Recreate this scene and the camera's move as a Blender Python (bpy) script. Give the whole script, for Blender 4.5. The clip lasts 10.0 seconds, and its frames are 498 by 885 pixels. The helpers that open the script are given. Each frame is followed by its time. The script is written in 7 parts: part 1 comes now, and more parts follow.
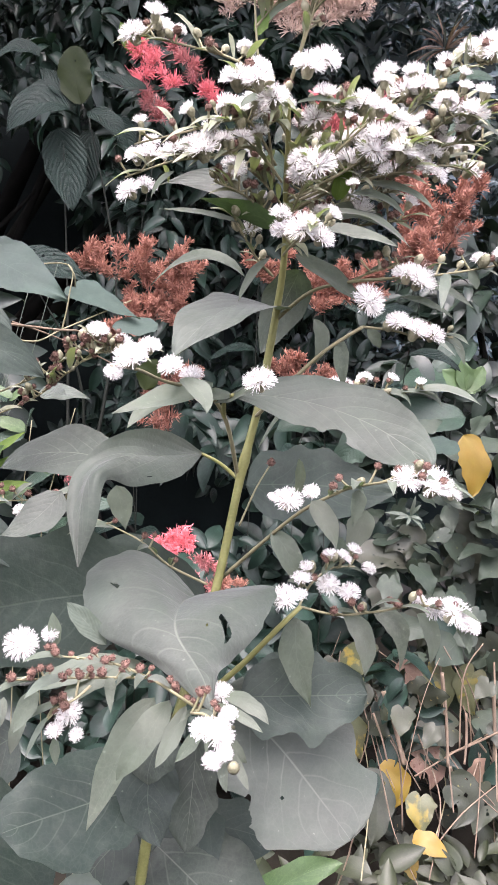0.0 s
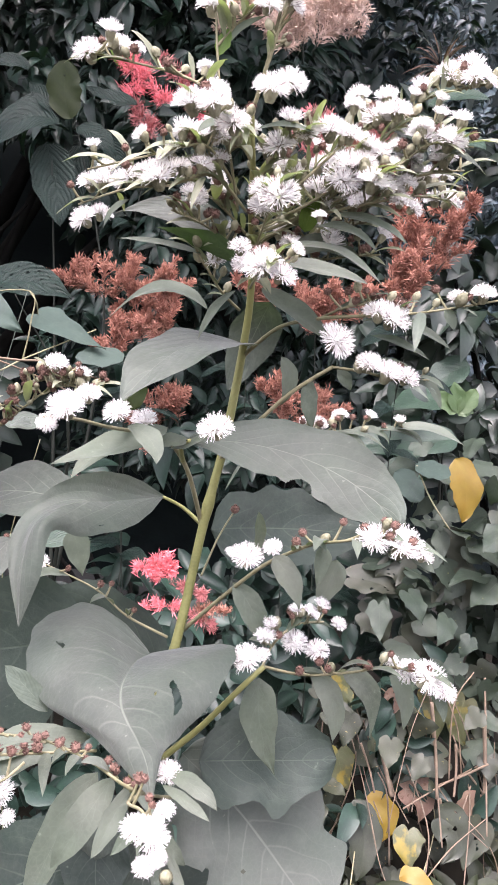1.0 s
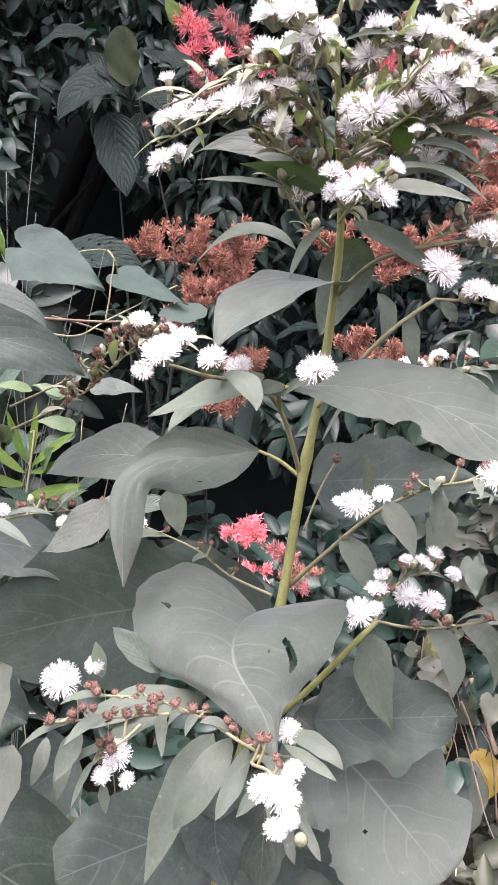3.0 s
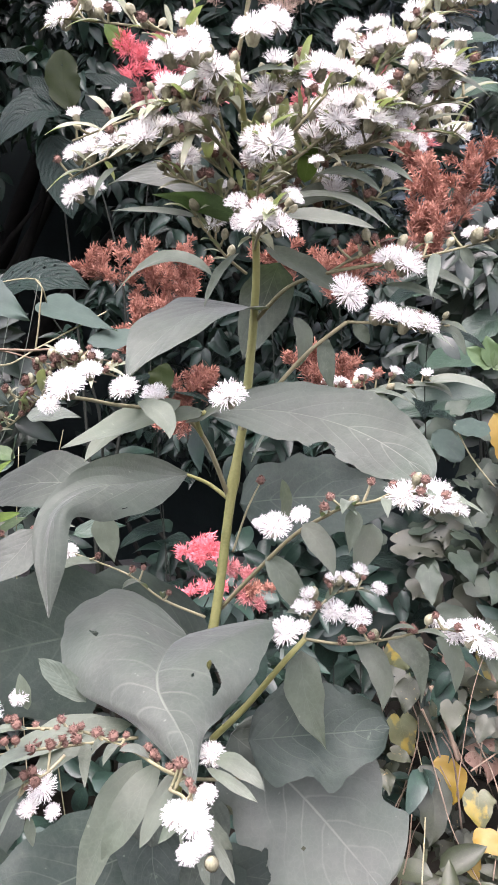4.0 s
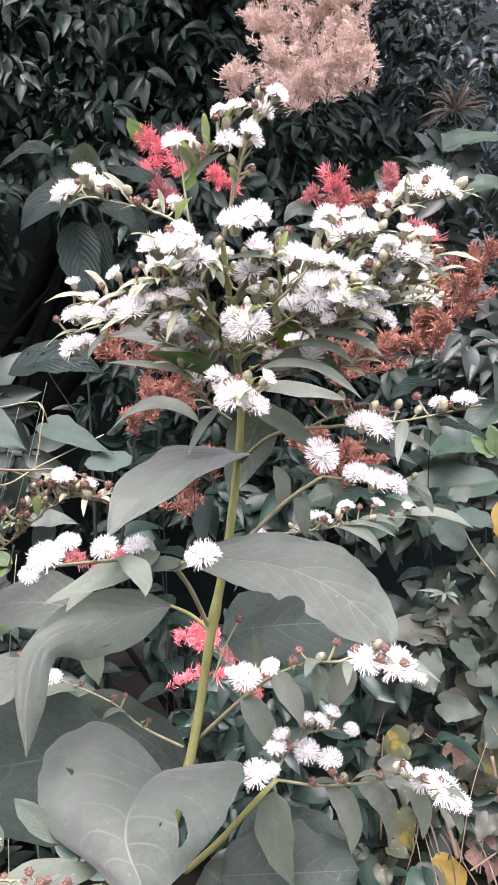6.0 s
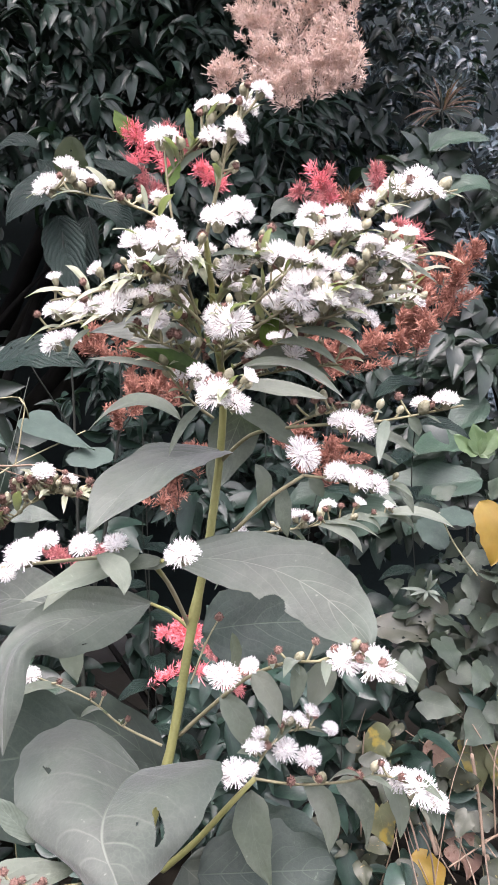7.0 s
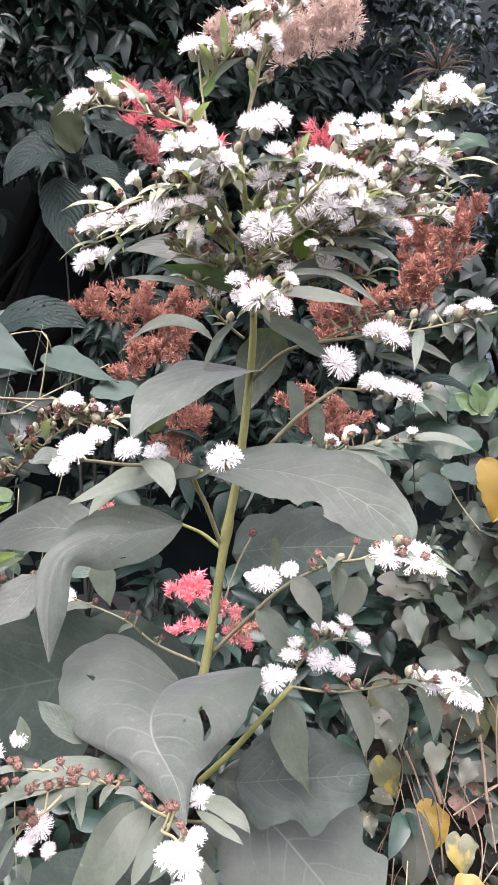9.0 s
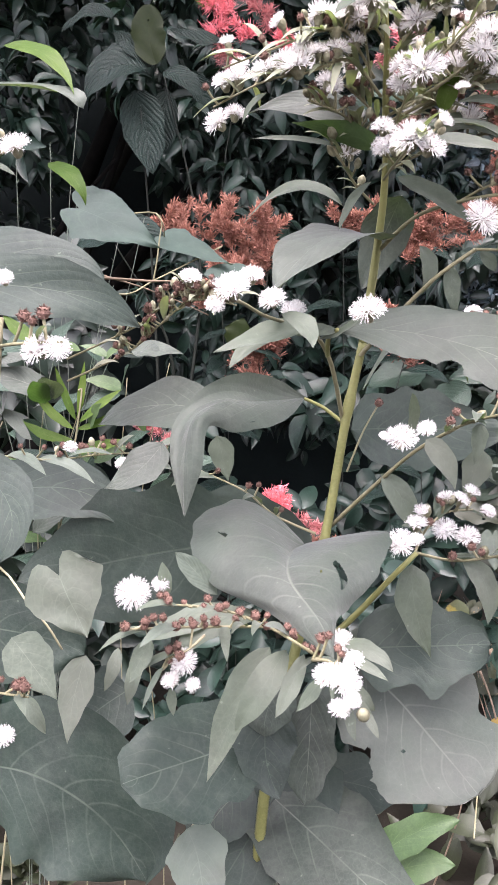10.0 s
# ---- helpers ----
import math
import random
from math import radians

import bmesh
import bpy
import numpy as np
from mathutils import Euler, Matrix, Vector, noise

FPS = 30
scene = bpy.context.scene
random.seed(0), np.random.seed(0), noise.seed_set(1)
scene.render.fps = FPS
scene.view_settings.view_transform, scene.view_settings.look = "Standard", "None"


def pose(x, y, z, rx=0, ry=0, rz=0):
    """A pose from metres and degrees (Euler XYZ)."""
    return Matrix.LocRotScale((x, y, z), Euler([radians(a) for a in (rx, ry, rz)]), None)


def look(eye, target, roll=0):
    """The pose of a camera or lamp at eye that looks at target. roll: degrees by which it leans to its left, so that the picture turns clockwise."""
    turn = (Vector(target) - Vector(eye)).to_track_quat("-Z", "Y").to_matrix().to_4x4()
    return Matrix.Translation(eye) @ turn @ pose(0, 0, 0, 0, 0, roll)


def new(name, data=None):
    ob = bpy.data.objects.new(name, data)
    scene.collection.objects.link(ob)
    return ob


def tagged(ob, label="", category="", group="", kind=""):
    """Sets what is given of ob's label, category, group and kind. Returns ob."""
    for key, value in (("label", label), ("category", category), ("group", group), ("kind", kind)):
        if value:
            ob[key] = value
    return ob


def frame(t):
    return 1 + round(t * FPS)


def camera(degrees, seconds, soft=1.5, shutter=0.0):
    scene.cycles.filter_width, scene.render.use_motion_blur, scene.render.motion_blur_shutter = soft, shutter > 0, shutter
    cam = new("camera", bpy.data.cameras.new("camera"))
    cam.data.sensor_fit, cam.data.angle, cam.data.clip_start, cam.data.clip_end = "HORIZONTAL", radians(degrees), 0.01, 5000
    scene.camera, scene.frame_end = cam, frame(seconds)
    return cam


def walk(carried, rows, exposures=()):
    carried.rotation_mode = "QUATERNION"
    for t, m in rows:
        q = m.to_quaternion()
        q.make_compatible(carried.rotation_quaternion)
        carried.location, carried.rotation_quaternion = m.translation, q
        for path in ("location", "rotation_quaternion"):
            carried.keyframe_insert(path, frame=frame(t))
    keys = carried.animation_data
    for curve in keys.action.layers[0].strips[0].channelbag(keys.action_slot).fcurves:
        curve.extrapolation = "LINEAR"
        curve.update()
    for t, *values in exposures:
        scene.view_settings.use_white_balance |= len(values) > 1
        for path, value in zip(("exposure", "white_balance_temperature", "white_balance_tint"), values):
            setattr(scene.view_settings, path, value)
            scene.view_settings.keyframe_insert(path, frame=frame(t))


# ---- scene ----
cam = camera(35.0, 10.0)
PATH = [
    (0, (0.0000, 0.0000, 1.5000), (0.1000, 1.9898, 1.3243), 2.56),
    (0.3, (0.0245, 0.0183, 1.4977), (0.1802, 2.0015, 1.2911), 2.47),
    (0.5, (0.0377, 0.0327, 1.5031), (0.2070, 2.0140, 1.2890), 2.99),
    (0.8, (0.0418, 0.0457, 1.5135), (0.2053, 2.0309, 1.3342), 3.72),
    (1, (0.0332, 0.0532, 1.5272), (0.1389, 2.0452, 1.3835), 3.19),
    (1.3, (0.0187, 0.0522, 1.5438), (0.0278, 2.0508, 1.4689), 2.34),
    (1.5, (0.0043, 0.0522, 1.5512), (-0.0428, 2.0502, 1.4750), 2.27),
    (1.8, (0.0031, 0.0334, 1.5577), (-0.1024, 2.0272, 1.4406), 1.70),
    (2, (0.0117, 0.0156, 1.5499), (-0.1272, 2.0004, 1.3468), 0.85),
    (2.2, (0.0114, 0.0272, 1.5460), (-0.0805, 2.0128, 1.3247), 1.97),
    (3.3, (0.0190, 0.0930, 1.4986), (-0.0289, 2.0788, 1.2654), -2.13),
    (3.5, (0.0390, 0.0887, 1.4980), (0.0273, 2.0749, 1.2640), -2.66),
    (3.8, (0.0493, 0.0844, 1.5053), (0.0347, 2.0720, 1.2829), -2.84),
    (4, (0.0499, 0.0782, 1.5157), (0.0587, 2.0685, 1.3192), -2.36),
    (4.3, (0.0572, 0.0713, 1.5358), (0.0749, 2.0638, 1.3637), -1.54),
    (4.5, (0.0586, 0.0630, 1.5586), (0.0799, 2.0603, 1.4570), -0.91),
    (4.8, (0.0595, 0.0522, 1.5785), (0.0534, 2.0518, 1.5394), 0.02),
    (5, (0.0591, 0.0491, 1.5821), (0.0383, 2.0488, 1.5519), 0.19),
    (5.3, (0.0563, 0.0553, 1.5780), (-0.0060, 2.0529, 1.5016), -0.34),
    (5.5, (0.0603, 0.0565, 1.5768), (-0.0010, 2.0535, 1.4859), -0.49),
    (5.8, (0.0755, 0.0493, 1.5851), (0.0436, 2.0481, 1.5240), -0.89),
    (6, (0.0818, 0.0477, 1.5931), (0.0597, 2.0471, 1.5467), -0.81),
    (6.2, (0.0873, 0.0479, 1.5950), (0.0959, 2.0472, 1.5439), -0.37),
    (7.3, (0.0844, 0.0511, 1.5935), (0.1005, 2.0502, 1.5344), -0.23),
    (7.5, (0.0862, 0.0502, 1.5926), (0.1106, 2.0489, 1.5262), -0.50),
    (8, (0.0830, 0.0504, 1.5926), (0.0839, 2.0491, 1.5195), -0.50),
    (8.3, (0.0770, 0.0461, 1.5826), (0.1024, 2.0449, 1.5167), -0.35),
    (8.5, (0.0720, 0.0451, 1.5724), (0.1096, 2.0432, 1.4918), -0.63),
    (8.8, (0.0593, 0.0401, 1.5555), (0.1012, 2.0369, 1.4505), -0.75),
    (9, (0.0469, 0.0384, 1.5405), (0.0823, 2.0348, 1.4257), -0.94),
    (9.3, (0.0327, 0.0403, 1.5188), (0.0428, 2.0323, 1.3402), -0.82),
    (9.5, (0.0225, 0.0404, 1.5031), (0.0035, 2.0281, 1.2822), -0.99),
    (9.8, (0.0059, 0.0386, 1.4835), (-0.0641, 2.0216, 1.2329), -1.40),
    (10, (-0.0158, 0.0313, 1.4749), (-0.1345, 2.0100, 1.2096), -0.55),
]
walk(cam, [(t, look(eye, target, roll)) for t, eye, target, roll in PATH], [(0.0, 2.76, 6520, 25), (10.0, 2.76, 6520, 25)])
SKY, SUN = 0.15, 1.2

# ---- light: an overcast sky, open above and behind the camera ----
world = bpy.data.worlds.new("overcast_sky")
scene.world = world
world.use_nodes = True
wn, wl = world.node_tree.nodes, world.node_tree.links
sky = wn.new("ShaderNodeTexSky")
sky.sky_type = "NISHITA"
sky.sun_disc = False
sky.sun_elevation, sky.sun_rotation = radians(68), radians(190)
sky.air_density, sky.dust_density, sky.ozone_density = 1.0, 4.0, 1.0
wn["Background"].inputs["Strength"].default_value = SKY
cloud = wn.new("ShaderNodeHueSaturation")
cloud.inputs["Saturation"].default_value = 0.35
wl.new(sky.outputs["Color"], cloud.inputs["Color"])
wl.new(cloud.outputs["Color"], wn["Background"].inputs["Color"])
sun = new("sun", bpy.data.lights.new("sun", "SUN"))
sun.data.energy, sun.data.angle, sun.data.color = SUN, radians(50), (1.0, 0.98, 0.95)
sun.matrix_world = look((-0.6, -3.4, 8.5), (0, 0, 0))

# ---- materials ----


def base_material(name, rough=0.5, spec=0.5):
    m = bpy.data.materials.new(name)
    m.use_nodes = True
    n, l = m.node_tree.nodes, m.node_tree.links
    p = n["Principled BSDF"]
    p.inputs["Roughness"].default_value = rough
    p.inputs["Specular IOR Level"].default_value = spec
    return m, n, l, p


def math_node(n, l, op, a, b=None):
    k = n.new("ShaderNodeMath")
    k.operation = op
    for i, v in enumerate((a, b)):
        if v is None:
            continue
        if isinstance(v, (int, float)):
            k.inputs[i].default_value = v
        else:
            l.new(v, k.inputs[i])
    return k.outputs[0]


def mix_color(n, l, fac, a, b, kind="MIX"):
    k = n.new("ShaderNodeMix")
    k.data_type, k.blend_type = "RGBA", kind
    for sock, v in ((k.inputs["Factor"], fac), (k.inputs["A"], a), (k.inputs["B"], b)):
        if isinstance(v, (int, float)):
            sock.default_value = v
        elif isinstance(v, tuple):
            sock.default_value = (*v, 1)
        else:
            l.new(v, sock)
    return k.outputs["Result"]


def ramp(n, l, fac, lo, hi):
    k = n.new("ShaderNodeMapRange")
    k.clamp = True
    l.new(fac, k.inputs["Value"])
    k.inputs["From Min"].default_value, k.inputs["From Max"].default_value = lo, hi
    return k.outputs["Result"]


def noise_tex(n, l, vector, scale, detail=3.0):
    k = n.new("ShaderNodeTexNoise")
    k.inputs["Scale"].default_value, k.inputs["Detail"].default_value = scale, detail
    l.new(vector, k.inputs["Vector"])
    return k.outputs["Fac"]


def leaf_material(name, dark, light, vein, rough=0.5, spec=0.45, glow=0.25, pairs=7.0, veins=0.6, stain=None, stain_at=0.62, island=False, relief=0.14, mesh=190.0, down=0.0, patches=55.0):
    """A blade with midrib and side veins by its UV map, mottled at two scales; glow: how much light comes through it;
    down: how thick its coat of fine pale hairs is."""
    m, n, l, p = base_material(name, rough, spec)
    uv = n.new("ShaderNodeUVMap").outputs["UV"]
    xyz = n.new("ShaderNodeSeparateXYZ")
    l.new(uv, xyz.inputs[0])
    geo = n.new("ShaderNodeNewGeometry")
    pos = geo.outputs["Position"]
    rand = geo.outputs["Random Per Island"] if island else n.new("ShaderNodeObjectInfo").outputs["Random"]
    away = math_node(n, l, "ABSOLUTE", math_node(n, l, "SUBTRACT", xyz.outputs["X"], 0.5))
    coarse = noise_tex(n, l, pos, 28.0)
    fine = noise_tex(n, l, pos, 260.0, 4.0)
    # side veins rise towards the tip from the midrib and thin out at the margin
    bow = math_node(n, l, "MULTIPLY", math_node(n, l, "POWER", away, 1.35), 1.15)
    run = math_node(n, l, "SUBTRACT", xyz.outputs["Y"], bow)
    run = math_node(n, l, "ADD", run, math_node(n, l, "MULTIPLY", coarse, 0.05))
    wave = math_node(n, l, "ABSOLUTE", math_node(n, l, "SUBTRACT", math_node(n, l, "FRACT", math_node(n, l, "MULTIPLY", run, pairs)), 0.5))
    side = ramp(n, l, wave, 0.07, 0.0)
    side = math_node(n, l, "MULTIPLY", side, ramp(n, l, away, 0.48, 0.12))
    rib = ramp(n, l, away, 0.01, 0.003)
    lines = math_node(n, l, "MAXIMUM", math_node(n, l, "MULTIPLY", side, 0.6), rib)
    worn = ramp(n, l, noise_tex(n, l, pos, 17.0, 2.0), 0.36, 0.62)
    lines = math_node(n, l, "MULTIPLY", lines, math_node(n, l, "ADD", math_node(n, l, "MULTIPLY", worn, 0.65), 0.35))
    tone = math_node(n, l, "ADD", math_node(n, l, "MULTIPLY", coarse, 0.7), math_node(n, l, "MULTIPLY", rand, 0.6))
    col = mix_color(n, l, ramp(n, l, tone, 0.34, 0.98), dark, light)
    col = mix_color(n, l, math_node(n, l, "MULTIPLY", ramp(n, l, fine, 0.42, 0.72), 0.36), col, light)
    if stain:
        patch = noise_tex(n, l, pos, patches, 5.0)
        col = mix_color(n, l, ramp(n, l, patch, stain_at, stain_at + 0.06), col, stain)
    net = n.new("ShaderNodeTexVoronoi")
    net.feature = "DISTANCE_TO_EDGE"
    net.inputs["Scale"].default_value = mesh
    l.new(pos, net.inputs["Vector"])
    cell = ramp(n, l, net.outputs["Distance"], 0.12, 0.0)
    col = mix_color(n, l, math_node(n, l, "MULTIPLY", cell, 0.07), col, vein)
    blotch = noise_tex(n, l, pos, 9.0, 5.0)
    col = mix_color(n, l, math_node(n, l, "MULTIPLY", ramp(n, l, blotch, 0.42, 0.66), 0.5), col, dark)
    hue = noise_tex(n, l, pos, 13.0, 4.0)
    col = mix_color(n, l, math_node(n, l, "MULTIPLY", ramp(n, l, hue, 0.44, 0.62), 0.4), col, mix_color(n, l, 1.0, col, (1.14, 0.93, 1.06), "MULTIPLY"))
    dust = noise_tex(n, l, pos, 75.0, 6.0)
    col = mix_color(n, l, math_node(n, l, "MULTIPLY", ramp(n, l, dust, 0.5, 0.72), 0.3), col, mix_color(n, l, 0.35, light, vein))
    speck = noise_tex(n, l, pos, 150.0, 2.0)
    col = mix_color(n, l, math_node(n, l, "MULTIPLY", ramp(n, l, speck, 0.73, 0.78), 0.5), col, vein)
    col = mix_color(n, l, math_node(n, l, "MULTIPLY", lines, veins), col, vein)
    l.new(col, p.inputs["Base Color"])
    l.new(math_node(n, l, "ADD", math_node(n, l, "MULTIPLY", fine, 0.25), rough - 0.12), p.inputs["Roughness"])
    p.inputs["Sheen Weight"].default_value, p.inputs["Sheen Roughness"].default_value = down, 0.4
    p.inputs["Sheen Tint"].default_value = (0.92, 0.9, 0.92, 1)
    bump = n.new("ShaderNodeBump")
    bump.inputs["Strength"].default_value, bump.inputs["Distance"].default_value = min(1.0, relief), 0.0012 * max(1.0, relief)
    height = math_node(n, l, "SUBTRACT", math_node(n, l, "MULTIPLY", math_node(n, l, "COSINE", math_node(n, l, "MULTIPLY", wave, 6.28)), -0.2), math_node(n, l, "MULTIPLY", lines, 0.8))
    height = math_node(n, l, "ADD", height, math_node(n, l, "ADD", math_node(n, l, "MULTIPLY", fine, 0.9), math_node(n, l, "MULTIPLY", cell, -0.12)))
    l.new(height, bump.inputs["Height"])
    l.new(bump.outputs["Normal"], p.inputs["Normal"])
    t = n.new("ShaderNodeBsdfTranslucent")
    l.new(mix_color(n, l, 1.0, col, (1.0, 1.25, 0.45), "MULTIPLY"), t.inputs["Color"])
    mix = n.new("ShaderNodeMixShader")
    mix.inputs[0].default_value = glow
    l.new(p.outputs[0], mix.inputs[1])
    l.new(t.outputs[0], mix.inputs[2])
    l.new(mix.outputs[0], n["Material Output"].inputs["Surface"])
    return m


def plain_material(name, a, b, scale=60.0, rough=0.7, spec=0.3, fine_scale=400.0, relief=0.3, glow=0.0, island=False):
    """A mottled matt surface: two tones, grain, and relief."""
    m, n, l, p = base_material(name, rough, spec)
    geo = n.new("ShaderNodeNewGeometry")
    pos = geo.outputs["Position"]
    rand = geo.outputs["Random Per Island"] if island else n.new("ShaderNodeObjectInfo").outputs["Random"]
    big, small = noise_tex(n, l, pos, scale), noise_tex(n, l, pos, fine_scale, 4.0)
    tone = math_node(n, l, "ADD", math_node(n, l, "MULTIPLY", big, 0.8), math_node(n, l, "MULTIPLY", rand, 0.5))
    col = mix_color(n, l, ramp(n, l, tone, 0.3, 1.0), a, b)
    col = mix_color(n, l, math_node(n, l, "MULTIPLY", ramp(n, l, small, 0.4, 0.8), 0.3), col, b)
    l.new(col, p.inputs["Base Color"])
    bump = n.new("ShaderNodeBump")
    bump.inputs["Strength"].default_value, bump.inputs["Distance"].default_value = relief, 0.002
    l.new(small, bump.inputs["Height"])
    l.new(bump.outputs["Normal"], p.inputs["Normal"])
    if glow:
        t = n.new("ShaderNodeBsdfTranslucent")
        l.new(col, t.inputs["Color"])
        mix = n.new("ShaderNodeMixShader")
        mix.inputs[0].default_value = glow
        l.new(p.outputs[0], mix.inputs[1])
        l.new(t.outputs[0], mix.inputs[2])
        l.new(mix.outputs[0], n["Material Output"].inputs["Surface"])
    return m


LEAF = leaf_material("leaf_grey_green", (0.0323, 0.0442, 0.0344), (0.0617, 0.0754, 0.0624), (0.1368, 0.1516, 0.1276), rough=0.55, spec=0.22, glow=0.22, pairs=7, veins=0.6, relief=0.3, down=0.22)
LEAF_SLIM = leaf_material("leaf_slim_grey", (0.0558, 0.0717, 0.0532), (0.0995, 0.1201, 0.0949), (0.1692, 0.1937, 0.1566), rough=0.55, spec=0.2, glow=0.32, pairs=5, veins=0.25, relief=0.1, down=0.15)
# Shaded copy of LEAF for low and rear leaves, shade in its colour
LEAF_SHADED = leaf_material("leaf_grey_green_shaded", (0.0199, 0.0311, 0.0249), (0.0387, 0.0518, 0.0432), (0.0994, 0.1184, 0.0963), rough=0.55, spec=0.18, glow=0.15, pairs=7, veins=0.5, relief=0.24)
LEAF_PALE = leaf_material("leaf_pale_green", (0.0700, 0.0891, 0.0715), (0.1107, 0.1321, 0.1102), (0.1749, 0.1967, 0.1608), rough=0.5, glow=0.25, pairs=7, veins=0.35, relief=0.15, spec=0.15)
LEAF_SMALL = leaf_material("bract_leaf", (0.1185, 0.1359, 0.0899), (0.2005, 0.2129, 0.1512), (0.2734, 0.2807, 0.2042), rough=0.55, glow=0.3, veins=0.3, relief=0.1)
LEAF_FRESH = leaf_material("leaf_fresh_green", (0.0428, 0.0867, 0.0133), (0.0816, 0.1377, 0.0245), (0.1530, 0.1938, 0.0714), spec=0.2, glow=0.4)
LEAF_VINE = leaf_material("leaf_vine", (0.0304, 0.0486, 0.0405), (0.0481, 0.0686, 0.0584), (0.0784, 0.1028, 0.0828), rough=0.65, glow=0.25, pairs=5, veins=0.25, relief=0.1, spec=0.12)
LEAF_BUD = leaf_material("leaf_young_light", (0.037, 0.0734, 0.0248), (0.0686, 0.1163, 0.0446), (0.1478, 0.2081, 0.0992), glow=0.3, veins=0.3)
LEAF_SICK = leaf_material("leaf_yellowing", (0.0528, 0.0634, 0.0282), (0.0845, 0.0915, 0.0436), (0.1126, 0.1197, 0.0634), glow=0.3, stain=(0.19, 0.15, 0.025), stain_at=0.54, mesh=90, patches=16.0)
LEAF_CREEP = leaf_material("leaf_creeper", (0.0188, 0.0247, 0.0152), (0.0381, 0.0439, 0.0278), (0.0537, 0.0582, 0.0381), rough=0.5, glow=0.2, pairs=5, veins=0.3, stain=(0.2, 0.17, 0.06), stain_at=0.7, mesh=90)
CROWN_SICK = leaf_material("creeper_mixed_leaf", (0.0088, 0.0132, 0.0069), (0.0284, 0.0340, 0.0183), (0.0378, 0.0428, 0.0252), rough=0.55, glow=0.2, pairs=5, island=True, stain=(0.16, 0.12, 0.05), stain_at=0.66, mesh=90)
LEAF_YELLOW = leaf_material("leaf_yellow", (0.1254, 0.0825, 0.0079), (0.1848, 0.1254, 0.0145), (0.1980, 0.1386, 0.0264), glow=0.3, veins=0.25, stain=(0.14, 0.09, 0.03), stain_at=0.68, patches=25.0)
LEAF_DRY = leaf_material("leaf_dry_pink", (0.1326, 0.084, 0.0615), (0.2106, 0.1386, 0.1025), (0.234, 0.1848, 0.1312), rough=0.7, glow=0.2, stain=(0.1, 0.05, 0.03))
# Green darkened in its colour for the shade these leaves stand in
LEAF_DIMMED = leaf_material("leaf_green_dimmed", (0.0034, 0.0106, 0.0077), (0.0077, 0.0203, 0.0150), (0.0157, 0.0365, 0.0270), rough=0.45, spec=0.2, glow=0.12, pairs=9, veins=0.3, relief=3.0, mesh=60)
LEAF_BROAD = leaf_material("leaf_broad_green", (0.0158, 0.0355, 0.0237), (0.0352, 0.0651, 0.0433), (0.0547, 0.0926, 0.0657), rough=0.45, spec=0.35, glow=0.15, pairs=9, veins=0.3, relief=0.7, mesh=60)
LEAF_OLIVE = leaf_material("leaf_olive", (0.0092, 0.0168, 0.0038), (0.0189, 0.0286, 0.0067), (0.0336, 0.0420, 0.0147), rough=0.5, spec=0.15, glow=0.3, veins=0.3)
# Leaf colour lowered to near black: it carries the shade inside the thicket
CROWN_NEAR = leaf_material("crown_leaf_shaded", (0.0042, 0.0116, 0.0083), (0.0182, 0.0397, 0.0289), (0.0315, 0.0613, 0.0443), rough=0.4, spec=0.3, glow=0.12, island=True)
# Paler and bluer: haze over the distance is put into the leaf colour
CROWN_HAZED = leaf_material("crown_far_leaf_hazed", (0.0126, 0.0270, 0.0331), (0.0945, 0.1485, 0.1706), (0.1170, 0.1800, 0.1950), rough=0.36, glow=0.12, island=True)
CROWN_SHRUB = leaf_material("shrub_leaf", (0.0062, 0.0147, 0.0096), (0.0187, 0.0333, 0.0224), (0.0305, 0.0455, 0.0319), rough=0.42, glow=0.15, island=True)
CROWN_VINE = leaf_material("vine_leaf", (0.0139, 0.0258, 0.0164), (0.0390, 0.0558, 0.0377), (0.0593, 0.0780, 0.0523), rough=0.6, glow=0.2, pairs=5, island=True, stain=(0.16, 0.17, 0.06), stain_at=0.7)
WEED = leaf_material("weed_leaf", (0.0139, 0.0204, 0.0082), (0.0306, 0.0388, 0.0184), (0.0449, 0.0530, 0.0286), rough=0.5, glow=0.25, island=True)
STEM = plain_material("stem_olive", (0.095, 0.1, 0.028), (0.23, 0.225, 0.085), scale=24, rough=0.55, spec=0.4)
TWIG = plain_material("twig_green_brown", (0.09, 0.088, 0.045), (0.23, 0.21, 0.13), scale=60, rough=0.65)
PETAL = plain_material("floret_white", (0.73, 0.715, 0.7), (0.85, 0.84, 0.83), scale=90, rough=0.6, spec=0.2, relief=0.1, glow=0.5)
ANTHER = plain_material("anther_tube_brown", (0.2, 0.16, 0.15), (0.42, 0.36, 0.34), scale=200, rough=0.7)
BRACT = plain_material("bract_green_brown", (0.09, 0.09, 0.052), (0.34, 0.325, 0.225), scale=220, rough=0.6)
SPENT = plain_material("spent_head_brown", (0.038, 0.02, 0.016), (0.145, 0.082, 0.064), scale=200, rough=0.85, island=True)
RED = plain_material("tassel_red", (0.5, 0.075, 0.1), (0.8, 0.29, 0.31), scale=60, rough=0.7, glow=0.2, island=True)
ROSE = plain_material("tassel_faded_rose", (0.3, 0.075, 0.085), (0.52, 0.23, 0.22), scale=60, rough=0.8, glow=0.2, island=True)
BROWN = plain_material("plume_red_brown", (0.135, 0.05, 0.037), (0.42, 0.205, 0.15), scale=40, rough=0.85, glow=0.15, island=True)
